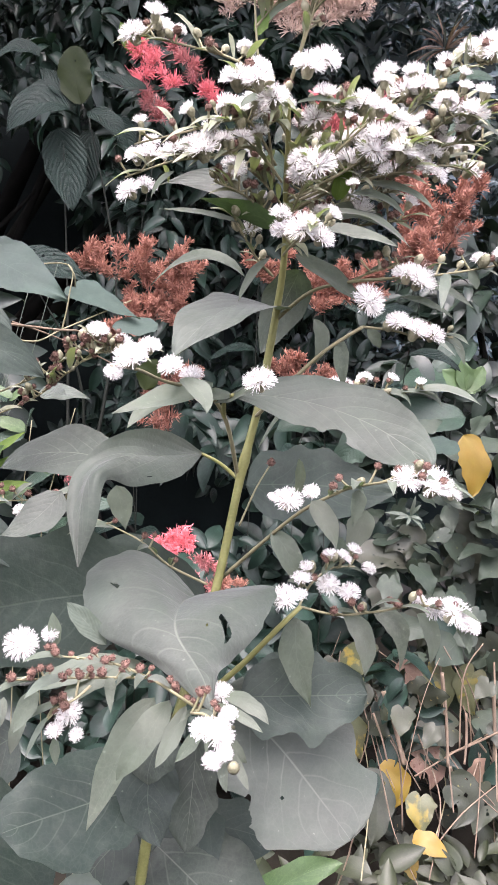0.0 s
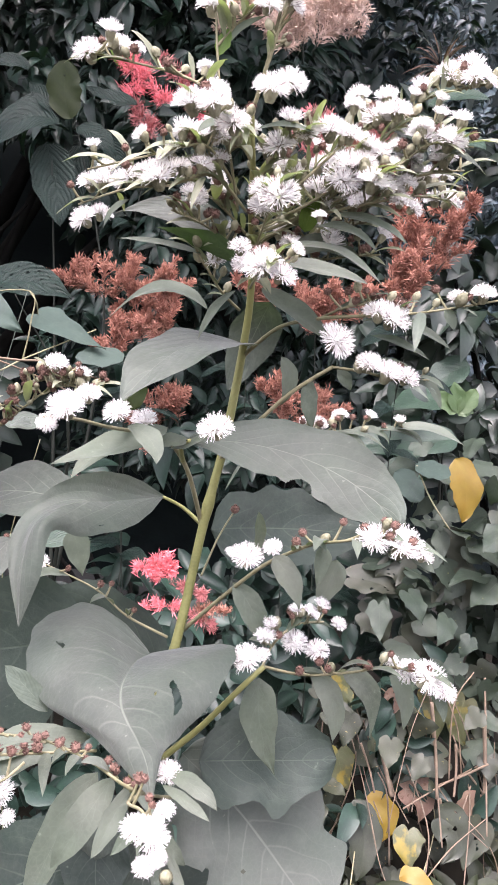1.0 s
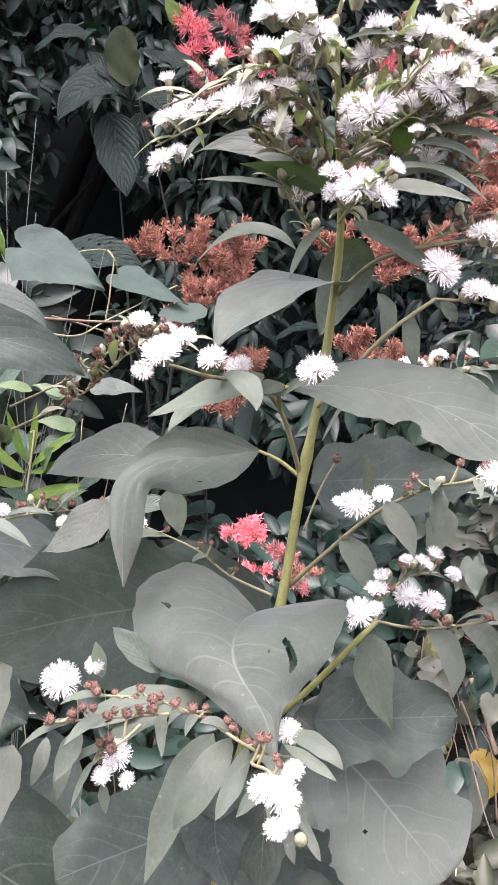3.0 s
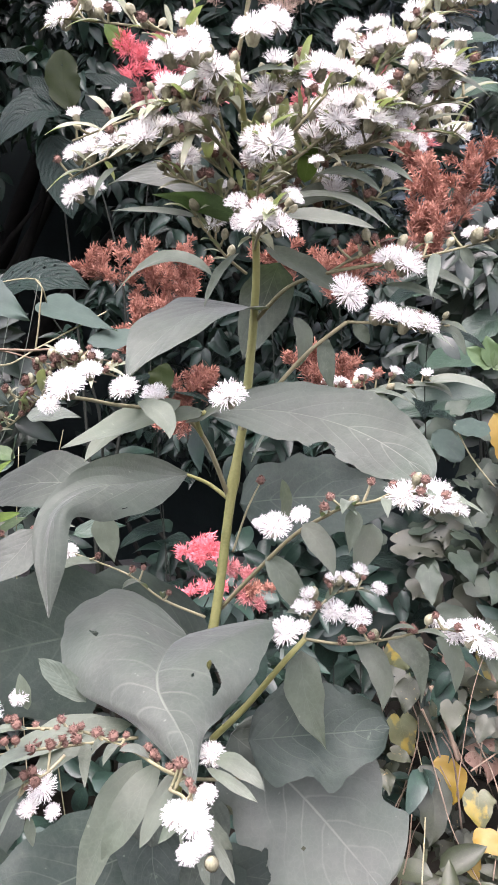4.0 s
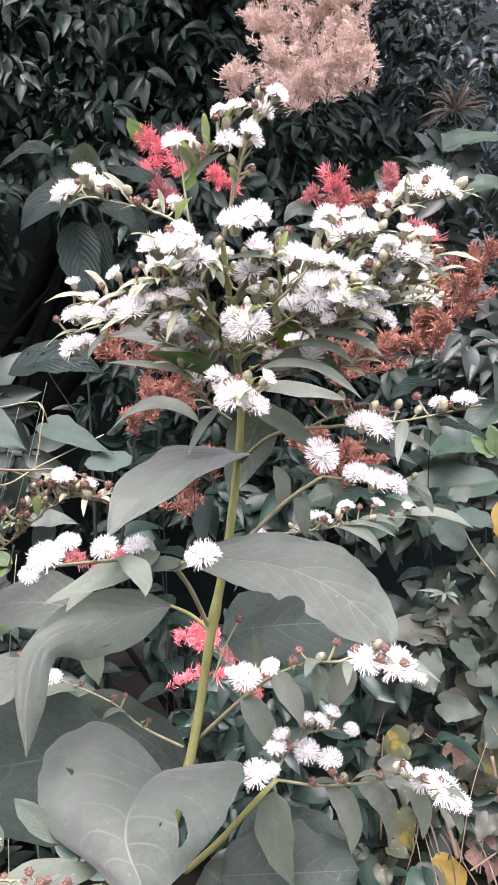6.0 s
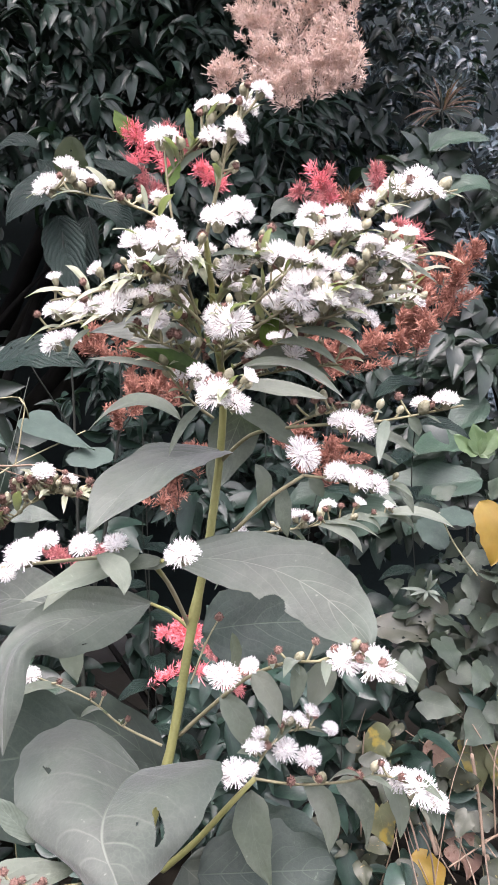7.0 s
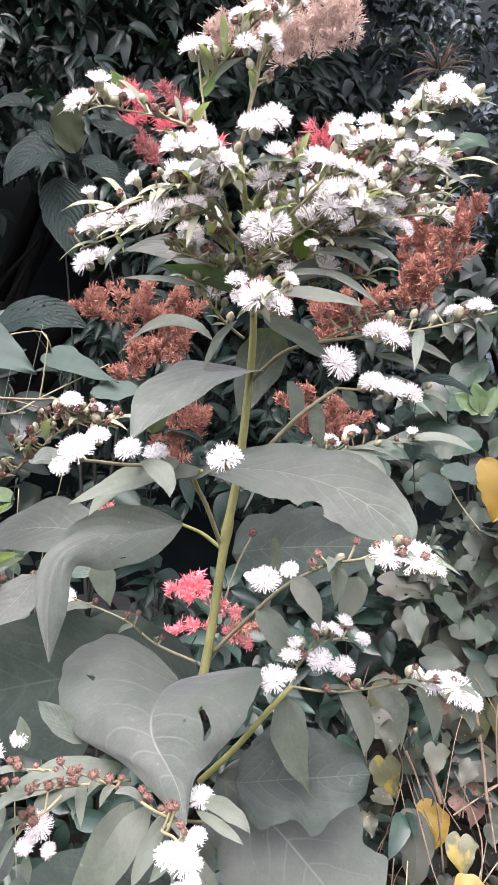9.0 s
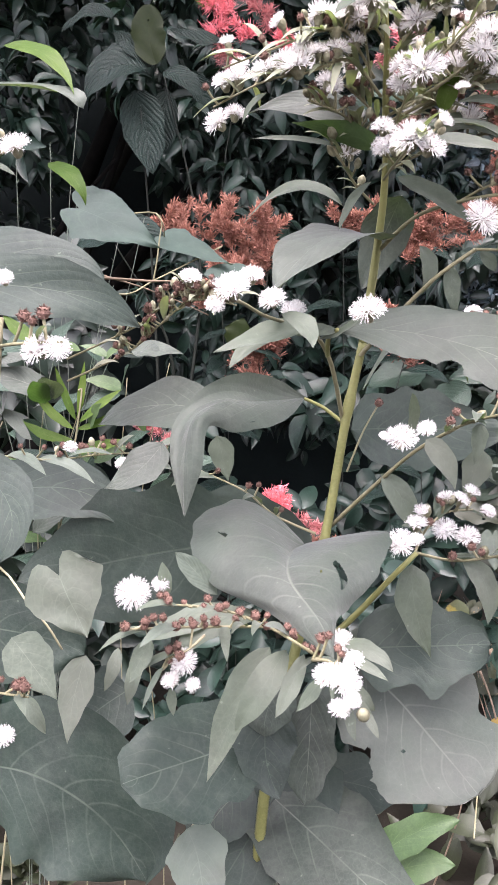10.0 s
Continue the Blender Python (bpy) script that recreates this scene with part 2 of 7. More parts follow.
TAN = plain_material("plume_tan_pink", (0.5, 0.36, 0.29), (0.76, 0.61, 0.53), scale=30, rough=0.85, glow=0.2, island=True)
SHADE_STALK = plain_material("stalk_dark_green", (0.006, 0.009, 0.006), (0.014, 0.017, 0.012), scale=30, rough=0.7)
STRAW = plain_material("dry_stalk", (0.055, 0.042, 0.031), (0.17, 0.125, 0.088), scale=30, rough=0.8)
BARK = plain_material("bark_dark", (0.004, 0.004, 0.004), (0.012, 0.012, 0.01), scale=14, rough=0.95, spec=0.1, fine_scale=90, relief=0.8)
SOIL = plain_material("soil_litter", (0.007, 0.0065, 0.005), (0.024, 0.021, 0.016), scale=5, rough=0.95, spec=0.1, fine_scale=70, relief=1.0)
# Deep shade behind the foliage, put into a near-black colour
SHADE_SHEET = plain_material("deep_shade_sheet", (0.004, 0.0065, 0.007), (0.012, 0.018, 0.018), scale=4, rough=0.95, spec=0.1, fine_scale=40, relief=1.0)

# ---- building tools ----
RNG = random.Random(11)


def mesh_object(name, data, material, parent=None, label=""):
    ob = new(name, data)
    if material and not data.materials:
        data.materials.append(material)
    if parent:
        ob.parent = parent
    if label:
        ob["label"] = label
    return ob


def thing(name, place, label, category, group="", kind=""):
    return tagged(new(name), label, category, group, kind) if place is None else tagged(at_place(new(name), place), label, category, group, kind)


def at_place(ob, place):
    ob.location = place
    bpy.context.view_layer.update()
    return ob


def under(ob, parent):
    """Hang a mesh built in world places under a thing that stands elsewhere."""
    ob.parent = parent
    ob.matrix_parent_inverse = parent.matrix_world.inverted()
    return ob


def mesh_from(name, verts, faces, uvs=None, smooth=True):
    data = bpy.data.meshes.new(name)
    data.from_pydata([tuple(v) for v in verts], [], faces)
    if uvs is not None:
        layer = data.uv_layers.new(name="UVMap")
        idx = np.empty(len(data.loops), dtype=np.int32)
        data.loops.foreach_get("vertex_index", idx)
        layer.data.foreach_set("uv", np.asarray(uvs, dtype=np.float32)[idx].ravel())
    if smooth:
        data.polygons.foreach_set("use_smooth", [True] * len(data.polygons))
    data.update()
    return data


def bezier(a, m, b, s):
    """The point at s of the curve from a to b that passes m halfway."""
    c = 2 * m - (a + b) / 2
    return (1 - s) ** 2 * a + 2 * s * (1 - s) * c + s * s * b


SHAPES = {"ovate": (0.55, 0.85), "lance": (0.75, 0.95), "round": (0.45, 0.5), "heart": (0.38, 0.75), "strap": (0.35, 0.5), "obovate": (0.85, 0.6), "broad": (0.42, 0.42), "lobed": (1.3, 0.38), "acute": (0.6, 1.2)}


def heart_width(s):
    """The half width of a heart-shaped leaf, as a share of its greatest."""
    return (0.78 + 0.22 * min(1.0, s / 0.18)) * (1 - max(0.0, (s - 0.12) / 0.88) ** 1.45)


def blade_mesh(name, base, mid, tip, width, face=(0, -1, 0.4), shape="ovate", flat=False, fold=0.15, wave=0.03, teeth=0.0, lobe=0.0, ragged=0.03, gaps=(), along=22, across=10, seed=0):
    """One leaf blade along the midrib base - mid - tip. face: where its upper side looks. flat: the blade stays in one plane and the
    midrib bends within it; otherwise the blade arches. fold: the V of its two halves. lobe: how far the basal lobes reach back.
    gaps: places (u, v, radius) eaten through."""
    base, mid, tip = Vector(base), Vector(mid), Vector(tip)
    a, b = SHAPES[shape]
    top = (a / (a + b)) ** a * (b / (a + b)) ** b
    rng = random.Random(seed * 7 + 3)
    ph = [rng.uniform(0, 6.28) for _ in range(6)]
    chord = (tip - base).normalized()
    face = Vector(face)
    face = (face - chord * face.dot(chord)).normalized()
    across_vec = chord.cross(face).normalized()
    length = (mid - base).length + (tip - mid).length
    verts, uvs = [], []
    for i in range(along + 1):
        s = i / along
        c = bezier(base, mid, tip, s)
        d = (bezier(base, mid, tip, min(1, s + 0.02)) - bezier(base, mid, tip, max(0, s - 0.02))).normalized()
        if flat:
            side = d.cross(face).normalized()
        else:
            side = (across_vec - d * across_vec.dot(d)).normalized()
        up = side.cross(d).normalized()
        w = heart_width(s) * width / 2 if shape == "heart" else width / 2 * (max(s, 0.0) ** a) * (max(1 - s, 0.0) ** b) / top
        for j in range(across + 1):
            u = 2 * j / across - 1
            edge = abs(u) ** 3
            ww = w * u * (1 + ragged * 2 * noise.noise(Vector((s * 7, (3 if u > 0 else -3) + seed * 1.7, 0.5))) + teeth * edge * math.sin(s * 75 + ph[0]) + 0.05 * edge * math.sin(s * 17 + ph[1] + u))
            lift = fold * abs(u) * w
            lift += wave * width * edge * math.sin(s * 13 + ph[2] + (2.1 if u > 0 else 0)) * min(1, 4 * s)
            lift += 0.012 * width * math.sin(9 * s + 4 * u + ph[3])
            back = -lobe * length * math.sin(math.pi * abs(u) ** 0.85) * (1 - s) ** 3
            verts.append(c + side * ww + up * lift + d * back)
            uvs.append((0.5 + u / 2, s))
    faces = []
    for i in range(along):
        for j in range(across):
            u, s = (j + 0.5) / across, (i + 0.5) / along
            if any((u - gu) ** 2 + ((s - gv) * length / width) ** 2 < gr * gr for gu, gv, gr in gaps):
                continue
            k = i * (across + 1) + j
            faces.append((k, k + 1, k + across + 2, k + across + 1))
    return mesh_from(name, verts, faces, uvs)


def smooth_line(points, n):
    """n + 1 places along a smooth curve through the points."""
    pts = [Vector(p) for p in points]
    res = []
    for k in range(n + 1):
        f = k / n * (len(pts) - 1)
        i = min(int(f), len(pts) - 2)
        t = f - i
        p0, p1, p2, p3 = pts[max(0, i - 1)], pts[i], pts[i + 1], pts[min(len(pts) - 1, i + 2)]
        res.append(0.5 * ((2 * p1) + (p2 - p0) * t + (2 * p0 - 5 * p1 + 4 * p2 - p3) * t * t + (3 * p1 - p0 - 3 * p2 + p3) * t ** 3))
    return res


def half_blade_mesh(name, rib, margin, bulge=0.0, wave=0.0, gaps=(), left=False, along=150, across=100, seed=0):
    """One half of a creased leaf, spread from its midrib to its margin. bulge: how far it swells towards the light."""
    a, b = smooth_line(rib, along), smooth_line(margin, along)
    verts, uvs, faces = [], [], []
    for i in range(along + 1):
        s = i / along
        for j in range(across + 1):
            u = j / across
            p = a[i].lerp(b[i], u)
            p = p + Vector((0, -0.8, 0.6)) * (bulge * math.sin(math.pi * u) * math.sin(math.pi * s))
            p = p + Vector((0.3, -0.8, 0.4)) * (wave * u ** 2 * math.sin(11 * s + seed) * math.sin(math.pi * s))
            p = p + (b[i] - a[i]) * (0.014 * u ** 4 * (math.sin(33 * s + seed) + 0.6 * math.sin(71 * s)))
            verts.append(p)
            uvs.append((0.5 - u / 2 if left else 0.5 + u / 2, s))
    for i in range(along):
        for j in range(across):
            u, s = (j + 0.5) / across, (i + 0.5) / along
            if any((u - gu) ** 2 + (s - gv) ** 2 < gr * gr for gu, gv, gr in gaps):
                continue
            k = i * (across + 1) + j
            faces.append((k, k + 1, k + across + 2, k + across + 1))
    return mesh_from(name, verts, faces, uvs)


def tube_mesh(name, points, r0, r1, sides=8, knots=(), steps=6, wobble=0.0):
    """A tapered round stem along smooth points; knots: fractions of its length where it swells."""
    pts = [Vector(p) for p in points]
    line = []
    for i in range(len(pts) - 1):
        p0, p1, p2, p3 = pts[max(0, i - 1)], pts[i], pts[i + 1], pts[min(len(pts) - 1, i + 2)]
        for k in range(steps):
            t = k / steps
            line.append(0.5 * ((2 * p1) + (p2 - p0) * t + (2 * p0 - 5 * p1 + 4 * p2 - p3) * t * t + (3 * p1 - p0 - 3 * p2 + p3) * t ** 3))
    line.append(pts[-1])
    verts, faces, uvs = [], [], []
    ref = Vector((0.13, -1, 0.21))
    for i, p in enumerate(line):
        f = i / (len(line) - 1)
        d = (line[min(i + 1, len(line) - 1)] - line[max(i - 1, 0)]).normalized()
        x = d.cross(ref).normalized()
        y = x.cross(d)
        r = r0 + (r1 - r0) * f
        for kn in knots:
            r *= 1 + 0.35 * math.exp(-((f - kn) / 0.02) ** 2)
        for j in range(sides):
            ang = 2 * math.pi * j / sides
            rr = r * (1 + 0.06 * math.cos(3 * ang + 5 * f)) * (1 + wobble * noise.noise(p * 40))
            verts.append(p + (x * math.cos(ang) + y * math.sin(ang)) * rr)
            uvs.append((j / sides, f * 8))
    for i in range(len(line) - 1):
        for j in range(sides):
            a, b = i * sides + j, i * sides + (j + 1) % sides
            faces.append((a, b, b + sides, a + sides))
    faces.append(tuple(range(sides))[::-1])
    faces.append(tuple(range((len(line) - 1) * sides, len(line) * sides)))
    return mesh_from(name, verts, faces, uvs)


def leaf_template(bend=0.25, fold=0.2, shape="ovate", rows=6):
    """A unit leaf along +y, upper side +z, for joined foliage: vertices, quads, UVs."""
    a, b = SHAPES[shape]
    top = (a / (a + b)) ** a * (b / (a + b)) ** b
    v, q, uv = [], [], []
    cols = (-1, -0.75, -0.5, -0.25, 0, 0.25, 0.5, 0.75, 1) if shape == "heart" else (-1, 0, 1)
    for i in range(rows + 1):
        s = i / rows
        w = 0.5 * max(s, 0.004) ** a * max(1 - s, 0.004) ** b / top
        if shape == "heart":
            w = 0.5 * heart_width(s)
        for u in cols:
            back = -0.16 * math.sin(math.pi * abs(u) ** 0.85) * (1 - s) ** 3 if shape == "heart" else 0
            v.append((w * u, s + back - 0.15 * bend * s * s, -bend * s * s + fold * abs(u) * w))
            uv.append((0.5 + u / 2, s))
    for i in range(rows):
        m = len(cols)
        q += [(m * i + j, m * i + j + 1, m * i + j + m + 1, m * i + j + m) for j in range(m - 1)]
    return np.array(v), np.array(q), np.array(uv)


def foliage_mesh(name, place, heading, upper, length, width, templates):
    """Many small leaves in one mesh. Arrays, one row a leaf: foot, direction, upper side, length, width."""
    heading = heading / np.linalg.norm(heading, axis=1, keepdims=True)
    side = np.cross(heading, upper)
    side /= np.linalg.norm(side, axis=1, keepdims=True) + 1e-9
    up = np.cross(side, heading)
    vs, qs, us, off = [], [], [], 0
    kinds = np.arange(len(place)) % len(templates)
    for k, (v, q, uv) in enumerate(templates):
        sel = kinds == k
        n = int(sel.sum())
        if not n:
            continue
        w = v[None, :, 0:1] * side[sel][:, None] * width[sel][:, None, None] + v[None, :, 1:2] * heading[sel][:, None] * length[sel][:, None, None] + v[None, :, 2:3] * up[sel][:, None] * length[sel][:, None, None]
        vs.append((place[sel][:, None] + w).reshape(-1, 3))
        qs.append((q[None] + (np.arange(n) * len(v))[:, None, None] + off).reshape(-1, 4))
        us.append(np.tile(uv, (n, 1)))
        off += n * len(v)
    vs, qs, us = np.concatenate(vs), np.concatenate(qs), np.concatenate(us)
    data = bpy.data.meshes.new(name)
    data.vertices.add(len(vs))
    data.vertices.foreach_set("co", vs.astype(np.float32).ravel())
    data.loops.add(qs.size)
    data.loops.foreach_set("vertex_index", qs.astype(np.int32).ravel())
    data.polygons.add(len(qs))
    data.polygons.foreach_set("loop_start", np.arange(0, qs.size, 4, dtype=np.int32))
    data.update(calc_edges=True)
    layer = data.uv_layers.new(name="UVMap")
    layer.data.foreach_set("uv", us[qs.ravel()].astype(np.float32).ravel())
    data.polygons.foreach_set("use_smooth", [True] * len(qs))
    data.validate()
    return data


def fuzz_mesh(name, axes, length, thick, count, seed, spread=0.9):
    """A soft plume: every axis (points of a curve) is set with thin pointed flecks, in one mesh."""
    r = np.random.default_rng(seed)
    vs, fs, off = [], [], 0
    for pts in axes:
        pts = np.asarray(pts, dtype=float)
        seg = r.random(count) * (len(pts) - 1)
        i = np.minimum(seg.astype(int), len(pts) - 2)
        f = (seg - i)[:, None]
        p = pts[i] * (1 - f) + pts[i + 1] * f
        d = pts[i + 1] - pts[i]
        d /= np.linalg.norm(d, axis=1, keepdims=True) + 1e-9
        o = r.normal(size=(count, 3))
        o -= d * (o * d).sum(1, keepdims=True)
        o /= np.linalg.norm(o, axis=1, keepdims=True) + 1e-9
        way = o * spread + d * r.uniform(0.2, 0.9, (count, 1))
        way /= np.linalg.norm(way, axis=1, keepdims=True)
        taper = (1 - 0.55 * seg / (len(pts) - 1))[:, None]
        ln = length * r.uniform(0.6, 1.25, (count, 1)) * taper
        w = np.cross(way, r.normal(size=(count, 3)))
        w *= thick / (np.linalg.norm(w, axis=1, keepdims=True) + 1e-9)
        curl = (r.normal(0, 0.38, (count, 3)) + d * 0.3 + np.array([0, 0, 0.12])) * ln
        knee, end = p + way * ln * 0.5 + curl * 0.3, p + way * ln * 0.85 + curl * 0.8
        vs.append(np.stack([p, knee + w * 0.7, knee - w * 0.7, end + w, end - w, p + way * ln + curl], 1).reshape(-1, 3))
        for k in (np.arange(count) * 6 + off).tolist():
            fs += [(k, k + 1, k + 2), (k + 1, k + 3, k + 4, k + 2), (k + 3, k + 5, k + 4)]
        off += 6 * count
    return mesh_from(name, np.concatenate(vs), fs, None, False)

# ---- the ground and an added near-black sheet for the shade behind ----


def ground_height(x, y):
    near = min(1.0, max(0.0, (y - 1.0) / 0.9))
    return 0.05 * noise.noise(Vector((x * 0.9, y * 0.9, 0.3))) * min(1, 4 / (1 + abs(x) + abs(y))) - 0.24 * near - 0.02


gx = [0.0] + [0.35 * k for k in range(1, 15)] + [8, 14, 30, 80, 250]
gx = [-v for v in gx[:0:-1]] + gx
gv = [(x, y + 1.5, ground_height(x, y + 1.5)) for y in gx for x in gx]
gn = len(gx)
gf = [(j * gn + i, j * gn + i + 1, (j + 1) * gn + i + 1, (j + 1) * gn + i) for j in range(gn - 1) for i in range(gn - 1)]
ground = mesh_object("ground", mesh_from("ground", gv, gf), SOIL)
tagged(ground, "dark soil with leaf litter under the thicket", "ground", kind="structure")

# Sheet added behind the trees so that gaps in the foliage read as deep shade
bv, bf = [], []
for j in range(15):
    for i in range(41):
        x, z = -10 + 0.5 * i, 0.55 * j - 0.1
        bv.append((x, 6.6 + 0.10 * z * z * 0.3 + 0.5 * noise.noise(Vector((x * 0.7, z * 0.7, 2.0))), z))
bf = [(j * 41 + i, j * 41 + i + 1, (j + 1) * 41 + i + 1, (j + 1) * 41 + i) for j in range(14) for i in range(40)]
tagged(mesh_object("backdrop", mesh_from("backdrop", bv, bf), SHADE_SHEET), "added near-black sheet that stands for the deep shade behind the trees", "bank", kind="structure")


# ---- trees and shrubs of the thicket ----
T_DROOP = [leaf_template(0.35, 0.25, "ovate"), leaf_template(0.15, 0.35, "ovate"), leaf_template(0.5, 0.15, "ovate")]
T_LANCE = [leaf_template(0.3, 0.3, "lance"), leaf_template(0.5, 0.2, "lance")]


def ragged_heart(seed, bend, fold):
    """A heart-shaped leaf of the vines with a wavy, nibbled margin."""
    v, q, uv = leaf_template(bend, fold, "heart", 9)
    r = np.random.default_rng(seed)
    phase, depth = r.uniform(0, 6.28, 4), r.uniform(0.05, 0.12)
    edge = np.abs(uv[:, 0] - 0.5) * 2
    side = np.sign(uv[:, 0] - 0.5)
    v = v.copy()
    v[:, 0] *= 1 + edge ** 2 * depth * (np.sin(11 * uv[:, 1] + phase[0] + side) + 0.7 * np.sin(23 * uv[:, 1] + phase[1] - 2 * side))
    v[:, 2] += 0.05 * edge ** 2 * np.sin(9 * uv[:, 1] + phase[2] + 1.5 * side) + 0.03 * np.sin(7 * uv[:, 1] + phase[3])
    return v, q, uv


T_HEART = [ragged_heart(500 + k, 0.1 + 0.06 * (k % 5), -0.1 + 0.07 * (k % 4)) for k in range(11)]


def crown_leaves(name, lo, hi, count, size, ratio, down, templates, material, parent, clumps=90, spread=0.16, label="", kind="stuff", hollow=None, seed=1, whorl=1):
    """Foliage in sprays: leaves gathered round clump centres inside the box lo - hi. down: how far they hang. hollow: a test that leaves gaps.
    whorl: how many leaves spread from one twig's end."""
    r = np.random.default_rng(seed)
    lo, hi = np.array(lo, float), np.array(hi, float)
    centres = lo + r.random((clumps, 3)) * (hi - lo)
    if hollow:
        centres = np.array([c for c in centres if not hollow(*c)])
    pick = r.integers(0, len(centres), count)
    place = centres[pick] + r.normal(0, spread, (count, 3)) * np.array([1, 0.7, 1])
    around = r.normal(size=(count, 3))
    if whorl > 1:
        # a twig's end looks outwards and up; its leaves spread round it and hang
        ends = np.repeat(np.arange(0, count, whorl), whorl)[:count]
        axis = (np.array([0, -0.75, 0.75]) + r.normal(0, 0.4, (count, 3)))[ends]
        axis /= np.linalg.norm(axis, axis=1, keepdims=True)
        around -= axis * (around * axis).sum(1, keepdims=True)
        around /= np.linalg.norm(around, axis=1, keepdims=True)
        place = place[ends] + around * size * 0.12 + axis * r.normal(0, size * 0.25, (count, 1))
    heading = around * np.array([1, 0.8, 0.5]) + np.array([0, -0.45, -down])
    upper = np.array([0, -0.9, 0.8]) + r.normal(0, 0.45, (count, 3))
    if whorl > 1:
        heading = around + np.array([0, -0.15, -0.5 * down])
        upper = axis + r.normal(0, 0.22, (count, 3))
    length = size * r.uniform(0.6, 1.3, count)
    data = foliage_mesh(name, place, heading, upper, length, length * ratio * r.uniform(0.8, 1.2, count), templates)
    ob = mesh_object(name, data, material)
    under(ob, parent)
    ob["kind"] = kind
    if label:
        ob["label"] = label
    return ob, centres


def woody(parent, base, tops, r0, material=BARK, seed=1):
    """A trunk that forks into limbs reaching the places tops."""
    r = random.Random(seed)
    base = Vector(base)
    fork = base + Vector((r.uniform(-0.1, 0.1), r.uniform(-0.1, 0.1), (Vector(tops[0]).z - base.z) * 0.35))
    under(mesh_object("trunk", tube_mesh("trunk", [base - Vector((0, 0, 0.1)), (base + fork) / 2 + Vector((r.uniform(-0.06, 0.06), 0.03, 0)), fork], r0, r0 * 0.75, 10, wobble=0.3), material), parent)
    for t in tops:
        t = Vector(t)
        m = (fork + t) / 2 + Vector((r.uniform(-0.15, 0.15), r.uniform(-0.1, 0.1), 0.15))
        under(mesh_object("limb", tube_mesh("limb", [fork, m, t], r0 * 0.7, r0 * 0.15, 7, wobble=0.25), material), parent)


def tree(name, base, label, lo, hi, count, size, ratio, down, templates, material, r0, seed, clumps=90, spread=0.16, group="", hollow=None, category="tree", whorl=7):
    t = thing(name, base, label, category, group)
    r = random.Random(seed)
    tops = [[r.uniform(lo[k], hi[k]) for k in range(3)] for _ in range(6)]
    woody(t, base, tops, r0, seed=seed)
    crown_leaves("crown", lo, hi, count, size, ratio, down, templates, material, t, clumps, spread, seed=seed, hollow=hollow, whorl=whorl)
    return t


# dark hollow beside the large quilted leaves, where little foliage stands
def dark_hollow(x, y, z):
    cave = (x / y + 0.235) ** 2 / 0.115 ** 2 + ((z - 1.55) / y - 0.15) ** 2 / 0.15 ** 2 < 1
    return cave or (x + 0.72) ** 2 / 0.8 ** 2 + (z - 1.72) ** 2 / 0.72 ** 2 < 1


# a black gap between the vine's sprays
def vine_gap(x, y, z):
    return (x - 0.64) ** 2 / 0.16 ** 2 + (z - 0.98) ** 2 / 0.24 ** 2 < 1


oak = tree("broadleaf_tree", (-1.5, 4.5, -0.22), "dark glossy-leaved tree overhanging the hedge, its unseen top canopy added for shade", (-2.9, 3.5, 2.2), (0.35, 4.6, 5.0), 9000, 0.115, 0.4, 0.85, T_DROOP, CROWN_NEAR, 0.05, 3, 260, 0.12, hollow=dark_hollow)
# Unseen canopy overhead, added to keep sky and sun off the thicket
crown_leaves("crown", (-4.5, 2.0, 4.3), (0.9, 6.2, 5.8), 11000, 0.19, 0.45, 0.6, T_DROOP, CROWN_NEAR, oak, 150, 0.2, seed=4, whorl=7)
ash = tree("broadleaf_tree", (0.5, 4.9, -0.22), "dark leafy tree with drooping pointed leaves and an unseen canopy added for shade", (-0.6, 3.8, 1.2), (0.5, 4.9, 4.6), 5600, 0.115, 0.36, 0.9, T_LANCE, CROWN_NEAR, 0.08, 5, 150, 0.15)
# Second unseen canopy, added to shade the right part of the hedge
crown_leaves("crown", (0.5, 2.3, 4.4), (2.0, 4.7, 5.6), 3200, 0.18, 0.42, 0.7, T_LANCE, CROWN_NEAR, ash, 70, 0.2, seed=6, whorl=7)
tree("far_tree", (3.4, 6.3, -0.22), "dense small-leaved tree farther back, haze put into its blue-green leaf colour", (0.4, 5.3, 1.4), (4.6, 6.3, 6.4), 26000, 0.085, 0.42, 0.6, T_DROOP, CROWN_HAZED, 0.14, 7, 800, 0.17)
tree("far_tree", (-2.4, 5.8, -0.22), "leafy tree filling the back of the thicket, shade put into its leaf colour", (-4.8, 5.0, 0.8), (1.5, 6.2, 6.2), 15000, 0.14, 0.42, 0.7, T_DROOP, CROWN_NEAR, 0.14, 9, 520, 0.2, hollow=dark_hollow)
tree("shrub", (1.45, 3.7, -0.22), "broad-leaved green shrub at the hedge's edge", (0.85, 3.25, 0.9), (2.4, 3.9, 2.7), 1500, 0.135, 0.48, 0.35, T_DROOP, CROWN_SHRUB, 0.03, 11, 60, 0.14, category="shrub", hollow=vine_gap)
tree("shrub", (-0.2, 3.5, -0.22), "low shrub with the shade of the hedge put into its dark leaf colour", (-1.0, 3.15, 0.2), (0.7, 3.8, 1.3), 300, 0.16, 0.45, 0.5, T_DROOP, CROWN_NEAR, 0.025, 13, 60, 0.14, category="shrub", hollow=dark_hollow)
tree("shrub", (-1.5, 2.9, -0.22), "leafy green shrub beside the dark hollow", (-2.4, 2.4, 0.1), (-0.85, 3.4, 1.5), 1500, 0.16, 0.5, 0.4, T_DROOP, CROWN_SHRUB, 0.025, 15, 80, 0.14, category="shrub")
